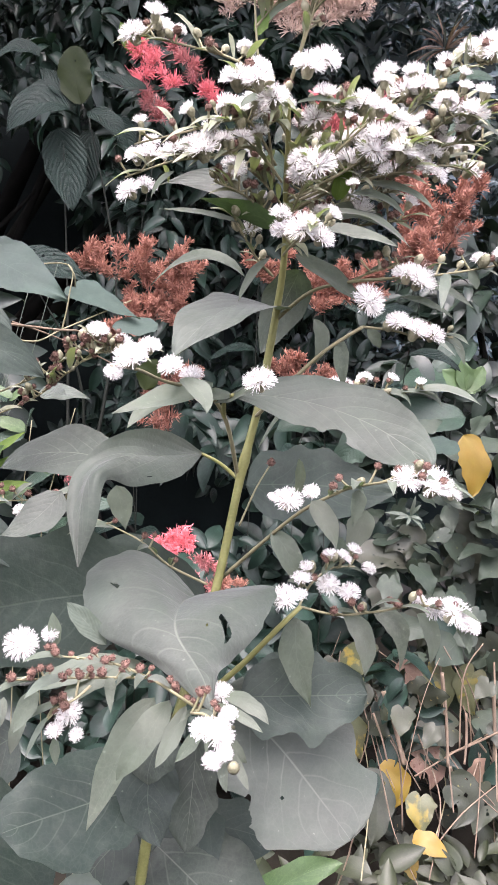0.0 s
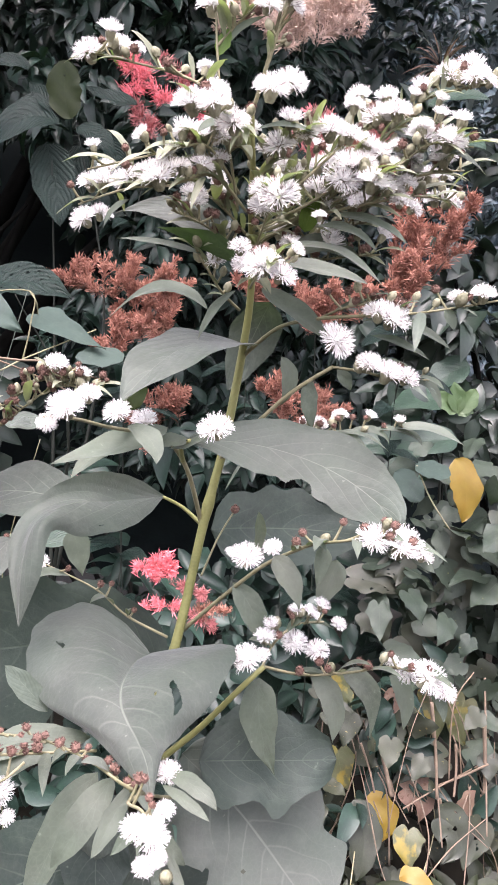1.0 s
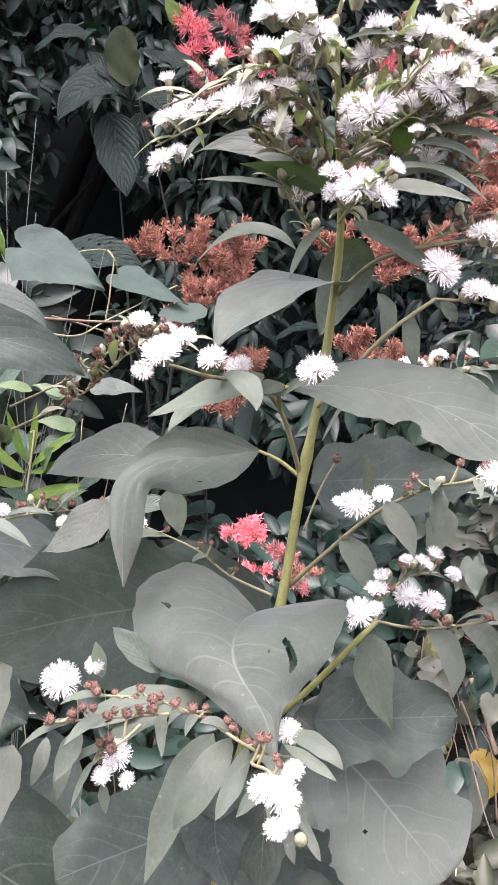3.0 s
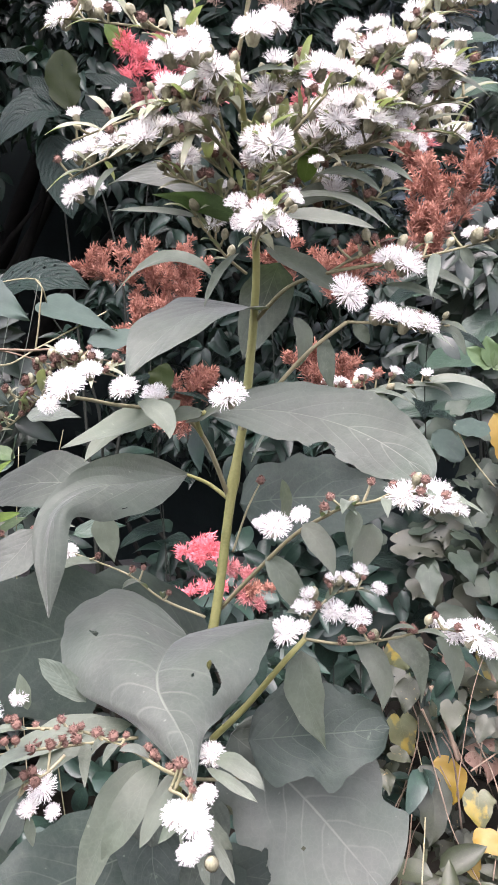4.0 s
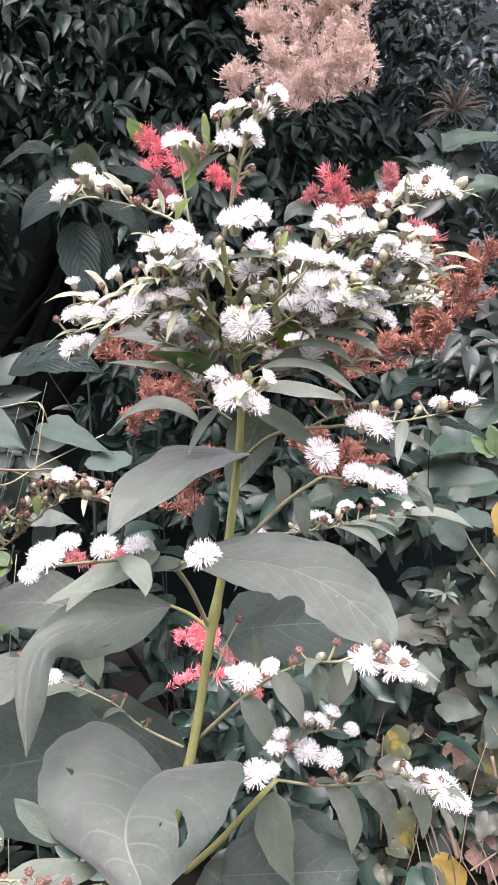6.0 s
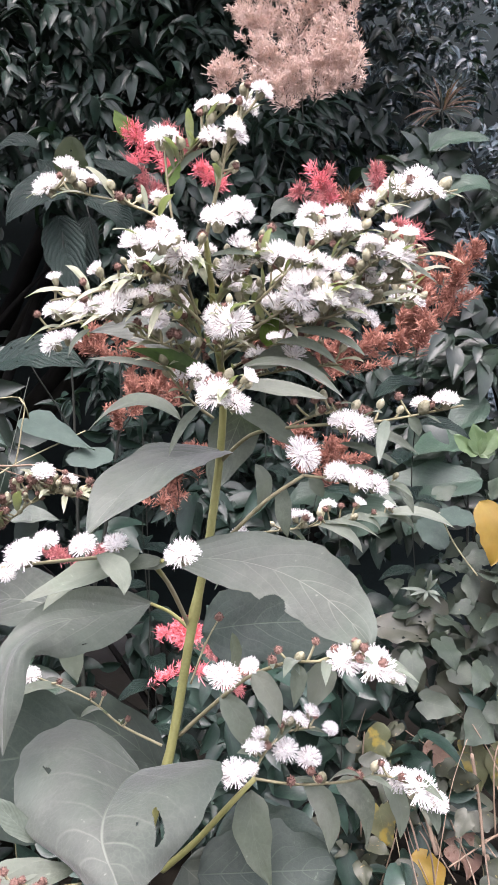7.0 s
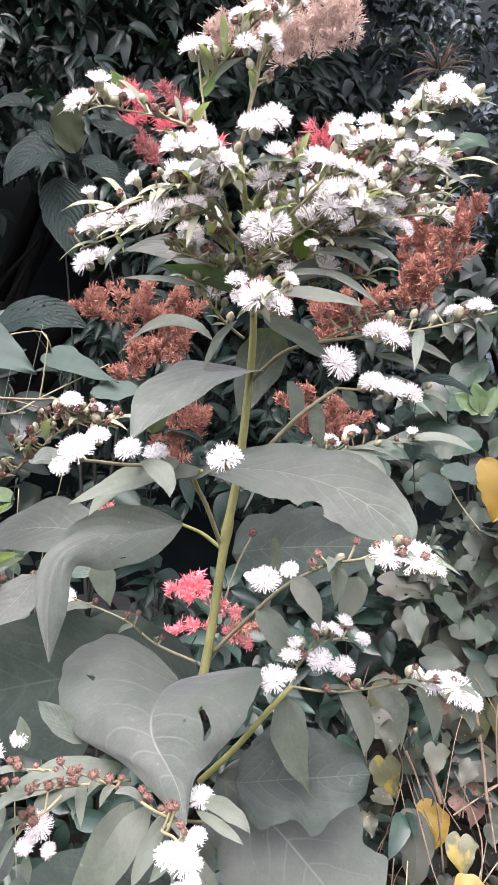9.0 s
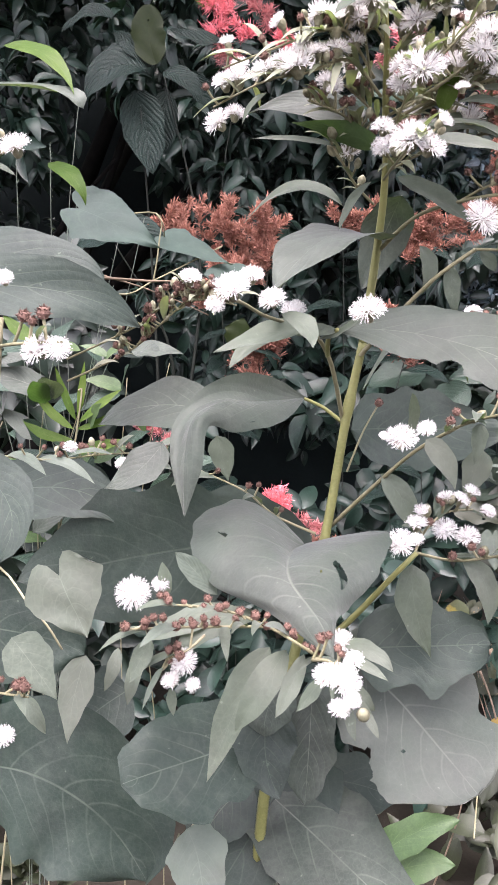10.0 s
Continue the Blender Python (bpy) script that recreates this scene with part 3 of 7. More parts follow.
tree("vine_cover", (1.1, 2.9, -0.22), "climbing vine with round grey-green leaves", (0.8, 2.7, 0.4), (1.9, 3.1, 1.2), 480, 0.115, 0.85, 0.55, T_HEART, CROWN_VINE, 0.012, 17, 80, 0.1, category="vine", hollow=vine_gap, whorl=1)
tree("vine_cover", (0.95, 2.75, -0.22), "low creeper with mixed green and yellowed leaves", (0.4, 2.45, -0.2), (1.7, 2.95, 0.5), 210, 0.085, 0.9, 0.6, T_HEART, CROWN_SICK, 0.008, 19, 90, 0.08, category="vine", whorl=1)

# ---- kinds of parts of the flowering plants ----


def floret_mesh(name, seed, count=120, cap=1.35, long=1.0):
    """A white brush of thin curling florets, unit radius, that spreads from a narrow cup along +z."""
    r = random.Random(seed)
    verts, faces, tubes = [], [], []
    for i in range(count):
        f = math.sqrt((i + 0.5) / count)
        th = cap * f * r.uniform(0.88, 1.1)
        ph = i * 2.39996 + r.uniform(-0.25, 0.25)
        ring = Vector((math.cos(ph), math.sin(ph), 0))
        out = ring * math.sin(th) + Vector((0, 0, math.cos(th)))
        root = ring * (0.3 * f) - Vector((0, 0, 0.25))
        side = out.cross(Vector((r.uniform(-1, 1), r.uniform(-1, 1), r.uniform(-1, 1)))).normalized()
        curl = out.cross(side) * r.uniform(-0.3, 0.3) + Vector((0, 0, r.uniform(-0.1, 0.12)))
        ln = long * r.uniform(0.76, 1.08)
        k = len(verts)
        for g, w in ((0.05, 0.02), (0.55, 0.027), (0.82, 0.022)):
            c = root + out * (g * ln) + curl * g * g
            verts += [c + side * w, c - side * w]
        c = root + out * ln + curl * 1.2
        fork = side * r.uniform(0.04, 0.1)
        # the split tip of a floret
        verts += [c + fork, c - fork + out * r.uniform(-0.06, 0.06)]
        tubes += [int(f < 0.75 and r.random() < 0.15)] * 4
        faces += [(k, k + 1, k + 3, k + 2), (k + 2, k + 3, k + 5, k + 4), (k + 4, k + 5, k + 6), (k + 4, k + 5, k + 7)]
    # the packed heart of the head
    k = len(verts)
    for i in range(5):
        th = min(1.3, cap) * i / 4
        for j in range(10):
            ph = 2 * math.pi * j / 10 + 0.3 * i
            rr = 0.62 * (1 + 0.2 * r.uniform(-1, 1))
            verts.append(Vector((rr * math.sin(th) * math.cos(ph), rr * math.sin(th) * math.sin(ph), rr * math.cos(th) - 0.22)))
    for i in range(4):
        for j in range(10):
            a, b = k + i * 10 + j, k + i * 10 + (j + 1) % 10
            faces.append((a, b, b + 10, a + 10))
    data = mesh_from(name, verts, faces, None, False)
    data.materials.append(PETAL)
    data.materials.append(ANTHER)
    data.polygons.foreach_set("material_index", tubes + [0] * 40)
    return data


def bract_mesh(name, seed, rows=4, around=9, closed=False):
    """The scaly cup under a head, unit radius at its widest, its foot at -z; closed: a bud."""
    r = random.Random(seed)
    verts, faces = [], []

    def prof(f):
        return (0.25 + 0.75 * math.sin(math.pi * (0.12 + (0.86 if closed else 0.5) * f)))

    n = 7
    for i in range(n + 1):
        f = i / n
        for j in range(10):
            a = 2 * math.pi * j / 10
            verts.append(Vector((math.cos(a), math.sin(a), 0)) * prof(f) * 0.92 * (0.25 if closed and i == n else 1) + Vector((0, 0, -1.2 + 2.2 * f)))
    for i in range(n):
        for j in range(10):
            a, b = i * 10 + j, i * 10 + (j + 1) % 10
            faces.append((a, b, b + 10, a + 10))
    faces.append(tuple(range(n * 10, n * 10 + 10)))
    for i in range(rows):
        f0, f1 = i / rows * 0.8, i / rows * 0.8 + 0.34
        for j in range(around):
            a = 2 * math.pi * (j + 0.5 * (i % 2)) / around + r.uniform(-0.1, 0.1)
            k = len(verts)
            for f, w, lift in ((f0, 0.2, 0.95), ((f0 + f1) / 2, 0.3, 1.06), (f1, 0.03, 1.12)):
                f = min(f, 1.0)
                for sg in (-1, 1):
                    b = a + sg * w
                    verts.append(Vector((math.cos(b), math.sin(b), 0)) * prof(f) * lift * (0.5 if closed and f > 0.95 else 1) + Vector((0, 0, -1.2 + 2.2 * f)))
            faces += [(k, k + 1, k + 3, k + 2), (k + 2, k + 3, k + 5, k + 4)]
    return mesh_from(name, verts, faces, None, False)


def tuft_mesh(name, seed):
    """A spent head: a brown cup with a ragged tuft."""
    r = random.Random(seed)
    verts, faces = [], []
    for i in range(110):
        th, ph = r.uniform(0, 2.1), r.uniform(0, 6.28)
        out = Vector((math.sin(th) * math.cos(ph), math.sin(th) * math.sin(ph), math.cos(th)))
        side = out.cross(Vector((r.uniform(-1, 1), r.uniform(-1, 1), 0.3))).normalized()
        ln, w = r.uniform(0.62, 0.95), r.uniform(0.04, 0.09)
        k = len(verts)
        verts += [out * 0.2 + side * w, out * 0.2 - side * w, out * ln * 0.7 + side * w, out * ln * 0.7 - side * w, out * ln]
        faces += [(k, k + 1, k + 3, k + 2), (k + 2, k + 3, k + 4)]
    k = len(verts)
    for i in range(5):
        th = math.pi * i / 4
        for j in range(8):
            a = 2 * math.pi * j / 8
            verts.append(Vector((math.sin(th) * math.cos(a), math.sin(th) * math.sin(a), math.cos(th))) * 0.62)
    for i in range(4):
        for j in range(8):
            a, b = k + i * 8 + j, k + i * 8 + (j + 1) % 8
            faces.append((a, b, b + 8, a + 8))
    return mesh_from(name, verts, faces, None, False)


FLORETS = [floret_mesh("florets", 20 + i, 380 + 20 * i, 1.4 + 0.08 * i) for i in range(6)]
HALF_OPEN = [floret_mesh("florets", 30 + i, 220, 0.85 + 0.15 * i, 1.2) for i in range(3)]
CUPS = [bract_mesh("bracts", 40 + i) for i in range(3)]
BUDS = [bract_mesh("bud", 50 + i, closed=True, rows=5) for i in range(3)]
TUFTS = [tuft_mesh("spent_head", 60 + i) for i in range(4)]
for group_of, mat in ((CUPS + BUDS, BRACT), (TUFTS, SPENT)):
    for d in group_of:
        d.materials.append(mat)


def set_on(name, data, plant, place, way, radius, label="", tall=1.0):
    """A small part of a plant at a place, its +z along way."""
    ob = new(name, data)
    q = Vector(way).to_track_quat("Z", "Y").to_matrix().to_4x4()
    spin = Matrix.Rotation(RNG.uniform(0, 6.28), 4, "Z")
    ob.parent = plant
    ob.matrix_parent_inverse = plant.matrix_world.inverted()
    ob.matrix_basis = Matrix.Translation(place) @ q @ spin @ Matrix.Diagonal((radius, radius, radius * tall, 1))
    if label:
        ob["label"] = label
    return ob


def head(plant, place, radius, way=(0, -0.6, 0.8), half=False):
    """An open white flower head: a scaly green cup that holds the florets."""
    radius *= 0.92
    w = (Vector(way) + Vector((RNG.uniform(-0.35, 0.35), RNG.uniform(-0.2, 0.2), RNG.uniform(-0.15, 0.35)))).normalized()
    cup = set_on("flower_head", RNG.choice(CUPS), plant, Vector(place) - w * radius * 0.62, w, radius * 0.44)
    fl = new("white_tuft", RNG.choice(HALF_OPEN if half else FLORETS))
    fl.parent = cup
    fl.matrix_basis = Matrix.Translation((0, 0, 1.1)) @ Matrix.Diagonal((0.95 / 0.44,) * 3 + (1,))
    return cup


def bud(plant, place, radius, way=(0, -0.3, 1)):
    return set_on("bud", RNG.choice(BUDS), plant, place, way, radius, "closed green-white bud", 1.3)


def spent(plant, place, radius, way=(0, -0.5, 0.8)):
    return set_on("spent_head", RNG.choice(TUFTS), plant, place, way, radius, "withered brown flower head")


def twig(plant, points, r0, r1, name="branch", material=None, knots=()):
    if material is None:
        r0, r1 = r0 * 0.78, r1 * 0.78
    return under(mesh_object(name, tube_mesh(name, points, r0, r1, 7, knots), material or TWIG), plant)


def leaf(plant, base, mid, tip, width, face=(0, -1, 0.4), shape="ovate", material=None, label="", **more):
    seed = len(bpy.data.objects)
    fine = 22 if width > 0.05 else 12
    if width > 0.05:
        more.setdefault("teeth", 0.012)
        more.setdefault("ragged", 0.07)
    if shape == "ovate" and width < 0.045:
        shape = "acute"
    if "gaps" in more:
        fine = 110 if width > 0.06 else 64
    data = blade_mesh("leaf", base, mid, tip, width, face, shape, seed=seed, along=fine, across=84 if fine == 110 else 48 if fine == 64 else 10 if width > 0.05 else 6, **more)
    return under(mesh_object("leaf", data, material or (LEAF if width > 0.042 else LEAF_SLIM), None, label), plant)


def half_leaf(plant, rib, margin, material=None, **more):
    data = half_blade_mesh("leaf_half", rib, margin, seed=len(bpy.data.objects), **more)
    return under(mesh_object("leaf", data, material or LEAF), plant)


def spray(plant, line, r0, r1, buds=0, dead=0, open_heads=0, size=0.0075, leaves=0, leaf_len=0.05, lift=0.012, seed=1, small_mat=None):
    """A flowering twig along the line, set with buds, spent and half-open heads and narrow leaves."""
    r = random.Random(seed)
    twig(plant, line, r0 * 0.72, r1 * 0.7)
    pts = [Vector(p) for p in line]

    def at(f):
        f *= len(pts) - 1
        i = min(int(f), len(pts) - 2)
        return pts[i].lerp(pts[i + 1], f - i), (pts[i + 1] - pts[i]).normalized()

    for kind, n in (("bud", buds), ("dead", dead), ("open", open_heads)):
        for i in range(n):
            p, d = at(min(1.0, 0.22 + 0.78 * (i + r.uniform(0.1, 0.9)) / n))
            off = Vector((r.uniform(-1, 1), r.uniform(-0.8, 0.4), r.uniform(0.3, 1.4))).normalized()
            q = p + off * lift * r.uniform(0.7, 1.6)
            s = size * r.uniform(0.75, 1.2)
            w = off + d * 0.4 + Vector((0, 0, 0.4))
            twig(plant, [p, (p + q) / 2 + Vector((0, 0, -0.001)), q], 0.0014, 0.0012, "stalk")
            if kind == "bud":
                bud(plant, q, s * r.uniform(0.36, 0.6), w)
            elif kind == "dead":
                spent(plant, q, s * r.uniform(0.62, 0.88), w)
            else:
                head(plant, q + w.normalized() * s, s * r.uniform(1.05, 1.45), w, r.random() < 0.5)
    for i in range(leaves):
        p, d = at(0.1 + 0.85 * (i + r.uniform(0.2, 0.8)) / leaves)
        side = Vector((r.uniform(-1, 1), r.uniform(-0.9, 0.2), r.uniform(-0.25, 0.6))) + d * 0.9
        ln = leaf_len * r.uniform(0.6, 1.25)
        tip = p + side.normalized() * ln + Vector((0, 0, -0.2 * ln))
        mid = (p + tip) / 2 + Vector((0, 0, 0.12 * ln))
        leaf(plant, p, mid, tip, ln * r.uniform(0.15, 0.24), (0, -0.6, 1), "lance", small_mat or (LEAF_PALE if r.random() < 0.3 else LEAF_SLIM), fold=0.3)

# ---- the tall white-flowered plant in front ----
PLANT = thing("flowering_shrub", (-0.10, 0.78, 0.0), "tall white-flowered shrub with large grey-green leaves", "shrub")
twig(PLANT, [(-0.10, 0.78, -0.05), (-0.09, 0.78, 0.5), (-0.05, 0.78, 1.0), (-0.014, 0.790, 1.173), (0.013, 0.810, 1.273), (0.034, 0.820, 1.392), (0.050, 0.820, 1.468)], 0.0064, 0.0044, "stem", STEM, (0.62, 0.86))
twig(PLANT, [(0.050, 0.820, 1.468), (0.061, 0.815, 1.547), (0.066, 0.800, 1.597), (0.066, 0.780, 1.636)], 0.0044, 0.0033, "stem", material=STEM)
twig(PLANT, [(0.066, 0.780, 1.636), (0.061, 0.740, 1.675), (0.059, 0.720, 1.708), (0.055, 0.700, 1.744)], 0.0033, 0.0022, "stem", material=STEM)
twig(PLANT, [(0.055, 0.700, 1.744), (0.062, 0.690, 1.767), (0.069, 0.680, 1.797), (0.076, 0.680, 1.835)], 0.0023, 0.0018)
twig(PLANT, [(0.049, 0.730, 1.673), (0.040, 0.700, 1.708), (0.030, 0.690, 1.750), (0.025, 0.690, 1.789), (0.023, 0.690, 1.814)], 0.0016, 0.0012)
twig(PLANT, [(0.032, 0.830, 1.387), (0.017, 0.760, 1.448), (0.001, 0.720, 1.476), (-0.019, 0.690, 1.485)], 0.003, 0.0021)
twig(PLANT, [(-0.019, 0.690, 1.485), (-0.040, 0.640, 1.491), (-0.055, 0.580, 1.499), (-0.072, 0.560, 1.500)], 0.002, 0.0014)
twig(PLANT, [(0.046, 0.820, 1.454), (0.073, 0.780, 1.488), (0.105, 0.750, 1.523), (0.137, 0.730, 1.547)], 0.003, 0.0021)
spray(PLANT, [(0.137, 0.730, 1.547), (0.164, 0.720, 1.544), (0.188, 0.720, 1.539), (0.216, 0.710, 1.540)], 0.0024, 0.0016, buds=2, dead=3, leaves=4, leaf_len=0.05, seed=4)
twig(PLANT, [(0.063, 0.815, 1.555), (0.092, 0.780, 1.581), (0.124, 0.740, 1.588), (0.160, 0.720, 1.591)], 0.0027, 0.0018)
spray(PLANT, [(0.160, 0.720, 1.591), (0.193, 0.700, 1.593), (0.223, 0.690, 1.598), (0.261, 0.680, 1.606)], 0.0022, 0.0015, buds=4, dead=3, leaves=4, leaf_len=0.04, seed=5)
spray(PLANT, [(0.124, 0.740, 1.588), (0.142, 0.730, 1.597), (0.160, 0.720, 1.601), (0.182, 0.710, 1.590)], 0.0022, 0.0015, buds=3, dead=8, leaves=3, leaf_len=0.04, seed=6)
spray(PLANT, [(0.081, 0.800, 1.486), (0.137, 0.880, 1.480), (0.193, 0.940, 1.480), (0.274, 0.950, 1.490)], 0.0024, 0.0015, buds=5, dead=8, open_heads=5, leaves=6, leaf_len=0.07, seed=7)
twig(PLANT, [(0.019, 0.820, 1.283), (0.052, 0.780, 1.326), (0.087, 0.720, 1.374), (0.115, 0.670, 1.402)], 0.0028, 0.0019)
spray(PLANT, [(0.087, 0.720, 1.374), (0.115, 0.670, 1.402), (0.140, 0.630, 1.416), (0.165, 0.610, 1.423), (0.197, 0.610, 1.413)], 0.0024, 0.0016, dead=9, buds=2, leaves=7, leaf_len=0.045, seed=8)
twig(PLANT, [(0.006, 0.800, 1.162), (0.040, 0.770, 1.206), (0.076, 0.740, 1.259), (0.094, 0.740, 1.278)], 0.0033, 0.0024, material=STEM)
spray(PLANT, [(0.094, 0.740, 1.278), (0.132, 0.750, 1.268), (0.169, 0.730, 1.279), (0.205, 0.720, 1.289), (0.235, 0.690, 1.289)], 0.0026, 0.0016, dead=9, buds=2, leaves=4, leaf_len=0.05, seed=9)
spray(PLANT, [(0.091, 0.740, 1.273), (0.102, 0.750, 1.295), (0.123, 0.760, 1.311), (0.150, 0.770, 1.312)], 0.0024, 0.0015, dead=7, open_heads=5, buds=2, leaves=3, leaf_len=0.04, seed=10)
spray(PLANT, [(0.004, 0.820, 1.275), (-0.038, 0.830, 1.292), (-0.070, 0.830, 1.318), (-0.124, 0.825, 1.344)], 0.0026, 0.0014, dead=4, leaves=3, leaf_len=0.05, seed=12)
spray(PLANT, [(0.056, 0.730, 1.673), (0.027, 0.700, 1.693), (-0.007, 0.680, 1.678), (-0.039, 0.690, 1.676), (-0.087, 0.750, 1.674)], 0.0026, 0.0014, buds=5, dead=5, open_heads=6, leaves=14, leaf_len=0.036, seed=13, small_mat=LEAF_SMALL)
spray(PLANT, [(0.049, 0.720, 1.685), (0.024, 0.690, 1.711), (0.002, 0.680, 1.708), (-0.018, 0.670, 1.698), (-0.076, 0.720, 1.696)], 0.0024, 0.0014, buds=4, dead=4, open_heads=5, leaves=10, leaf_len=0.036, seed=14, small_mat=LEAF_SMALL)
spray(PLANT, [(0.030, 0.690, 1.750), (0.006, 0.700, 1.766), (-0.027, 0.720, 1.781), (-0.086, 0.735, 1.795)], 0.0024, 0.0014, buds=5, dead=4, open_heads=2, leaves=6, leaf_len=0.038, seed=15, small_mat=LEAF_SMALL)
spray(PLANT, [(0.025, 0.690, 1.789), (0.039, 0.690, 1.806), (0.052, 0.680, 1.816), (0.070, 0.680, 1.839)], 0.0022, 0.0014, buds=5, dead=5, open_heads=2, leaves=10, leaf_len=0.034, seed=16, small_mat=LEAF_SMALL)
spray(PLANT, [(0.062, 0.690, 1.767), (0.069, 0.680, 1.789), (0.076, 0.670, 1.814), (0.093, 0.670, 1.843)], 0.0022, 0.0014, buds=5, dead=4, open_heads=2, leaves=7, leaf_len=0.034, seed=17, small_mat=LEAF_SMALL)
spray(PLANT, [(0.055, 0.700, 1.744), (0.046, 0.680, 1.725), (0.030, 0.650, 1.721), (0.011, 0.630, 1.720)], 0.0022, 0.0014, buds=4, dead=4, open_heads=2, leaves=6, leaf_len=0.038, seed=18, small_mat=LEAF_SMALL)
spray(PLANT, [(0.061, 0.740, 1.675), (0.095, 0.700, 1.690), (0.134, 0.690, 1.727), (0.161, 0.720, 1.753)], 0.0026, 0.0014, buds=5, dead=4, open_heads=4, leaves=14, leaf_len=0.036, seed=19, small_mat=LEAF_SMALL)
spray(PLANT, [(0.063, 0.750, 1.662), (0.112, 0.700, 1.681), (0.156, 0.690, 1.722), (0.192, 0.690, 1.761), (0.257, 0.685, 1.778)], 0.0028, 0.0014, buds=10, dead=5, open_heads=6, leaves=20, leaf_len=0.036, seed=20, small_mat=LEAF_SMALL)
spray(PLANT, [(0.063, 0.750, 1.657), (0.122, 0.710, 1.678), (0.163, 0.680, 1.698), (0.192, 0.670, 1.720), (0.224, 0.660, 1.717)], 0.0028, 0.0014, buds=9, dead=5, open_heads=7, leaves=20, leaf_len=0.038, seed=21, small_mat=LEAF_SMALL)
spray(PLANT, [(0.065, 0.750, 1.652), (0.114, 0.720, 1.671), (0.156, 0.690, 1.678), (0.198, 0.720, 1.693), (0.244, 0.770, 1.702)], 0.0026, 0.0014, buds=10, dead=5, open_heads=11, leaves=22, leaf_len=0.038, seed=22, small_mat=LEAF_SMALL)
spray(PLANT, [(0.065, 0.760, 1.649), (0.105, 0.720, 1.671), (0.138, 0.690, 1.692), (0.157, 0.670, 1.691)], 0.0024, 0.0014, buds=7, dead=5, open_heads=5, leaves=17, leaf_len=0.036, seed=23, small_mat=LEAF_SMALL)
spray(PLANT, [(0.061, 0.730, 1.683), (0.068, 0.700, 1.699), (0.081, 0.680, 1.716), (0.109, 0.655, 1.722)], 0.0024, 0.0014, buds=5, dead=4, open_heads=2, leaves=14, leaf_len=0.038, seed=24, small_mat=LEAF_SMALL)
spray(PLANT, [(0.066, 0.770, 1.643), (0.069, 0.700, 1.655), (0.073, 0.660, 1.665), (0.075, 0.645, 1.671)], 0.0022, 0.0014, buds=3, dead=5, open_heads=2, leaves=17, leaf_len=0.038, seed=25, small_mat=LEAF_SMALL)
spray(PLANT, [(0.065, 0.790, 1.617), (0.066, 0.700, 1.614), (0.070, 0.640, 1.613), (0.077, 0.620, 1.613)], 0.0022, 0.0016, buds=3, dead=6, open_heads=2, leaves=14, leaf_len=0.034, seed=26, small_mat=LEAF_SMALL)
spray(PLANT, [(0.057, 0.800, 1.597), (0.039, 0.780, 1.611), (0.024, 0.760, 1.630), (0.014, 0.750, 1.644)], 0.0026, 0.0016, buds=5, open_heads=2, leaves=6, leaf_len=0.036, seed=27, small_mat=LEAF_SMALL)
spray(PLANT, [(0.063, 0.780, 1.636), (0.097, 0.760, 1.653), (0.130, 0.740, 1.664), (0.162, 0.730, 1.672)], 0.0022, 0.0013, buds=4, dead=8, open_heads=4, leaves=8, leaf_len=0.036, seed=101, small_mat=LEAF_SMALL)
spray(PLANT, [(0.063, 0.770, 1.645), (0.097, 0.750, 1.676), (0.126, 0.740, 1.698), (0.149, 0.730, 1.728)], 0.0022, 0.0013, buds=4, dead=7, open_heads=5, leaves=8, leaf_len=0.036, seed=102, small_mat=LEAF_SMALL)
spray(PLANT, [(0.063, 0.760, 1.654), (0.044, 0.740, 1.670), (0.025, 0.730, 1.683), (0.003, 0.720, 1.695)], 0.0022, 0.0013, buds=4, dead=7, open_heads=4, leaves=8, leaf_len=0.036, seed=103, small_mat=LEAF_SMALL)
spray(PLANT, [(0.061, 0.750, 1.677), (0.063, 0.740, 1.703), (0.087, 0.730, 1.719), (0.106, 0.720, 1.749)], 0.0022, 0.0013, buds=4, dead=6, open_heads=4, leaves=8, leaf_len=0.036, seed=104, small_mat=LEAF_SMALL)
spray(PLANT, [(0.065, 0.790, 1.622), (0.097, 0.760, 1.634), (0.133, 0.730, 1.639), (0.168, 0.710, 1.641)], 0.0022, 0.0013, buds=3, dead=10, open_heads=3, leaves=8, leaf_len=0.036, seed=105, small_mat=LEAF_SMALL)
spray(PLANT, [(0.062, 0.780, 1.636), (0.043, 0.750, 1.648), (0.021, 0.720, 1.658), (-0.006, 0.710, 1.666)], 0.0022, 0.0013, buds=3, dead=9, open_heads=3, leaves=8, leaf_len=0.036, seed=106, small_mat=LEAF_SMALL)
spray(PLANT, [(0.159, 0.710, 1.682), (0.180, 0.700, 1.698), (0.201, 0.690, 1.704), (0.227, 0.690, 1.708)], 0.0022, 0.0013, buds=3, dead=5, open_heads=5, leaves=8, leaf_len=0.036, seed=107, small_mat=LEAF_SMALL)
spray(PLANT, [(0.136, 0.700, 1.729), (0.149, 0.700, 1.738), (0.176, 0.700, 1.742), (0.201, 0.690, 1.743)], 0.0022, 0.0013, buds=3, dead=5, open_heads=5, leaves=8, leaf_len=0.036, seed=108, small_mat=LEAF_SMALL)
spray(PLANT, [(0.059, 0.720, 1.708), (0.048, 0.710, 1.720), (0.032, 0.700, 1.708), (0.010, 0.690, 1.700)], 0.0022, 0.0013, buds=3, dead=5, open_heads=4, leaves=8, leaf_len=0.036, seed=109, small_mat=LEAF_SMALL)
head(PLANT, (0.020, 0.692, 1.825), 0.0125, (0, -0.45, 0.9))
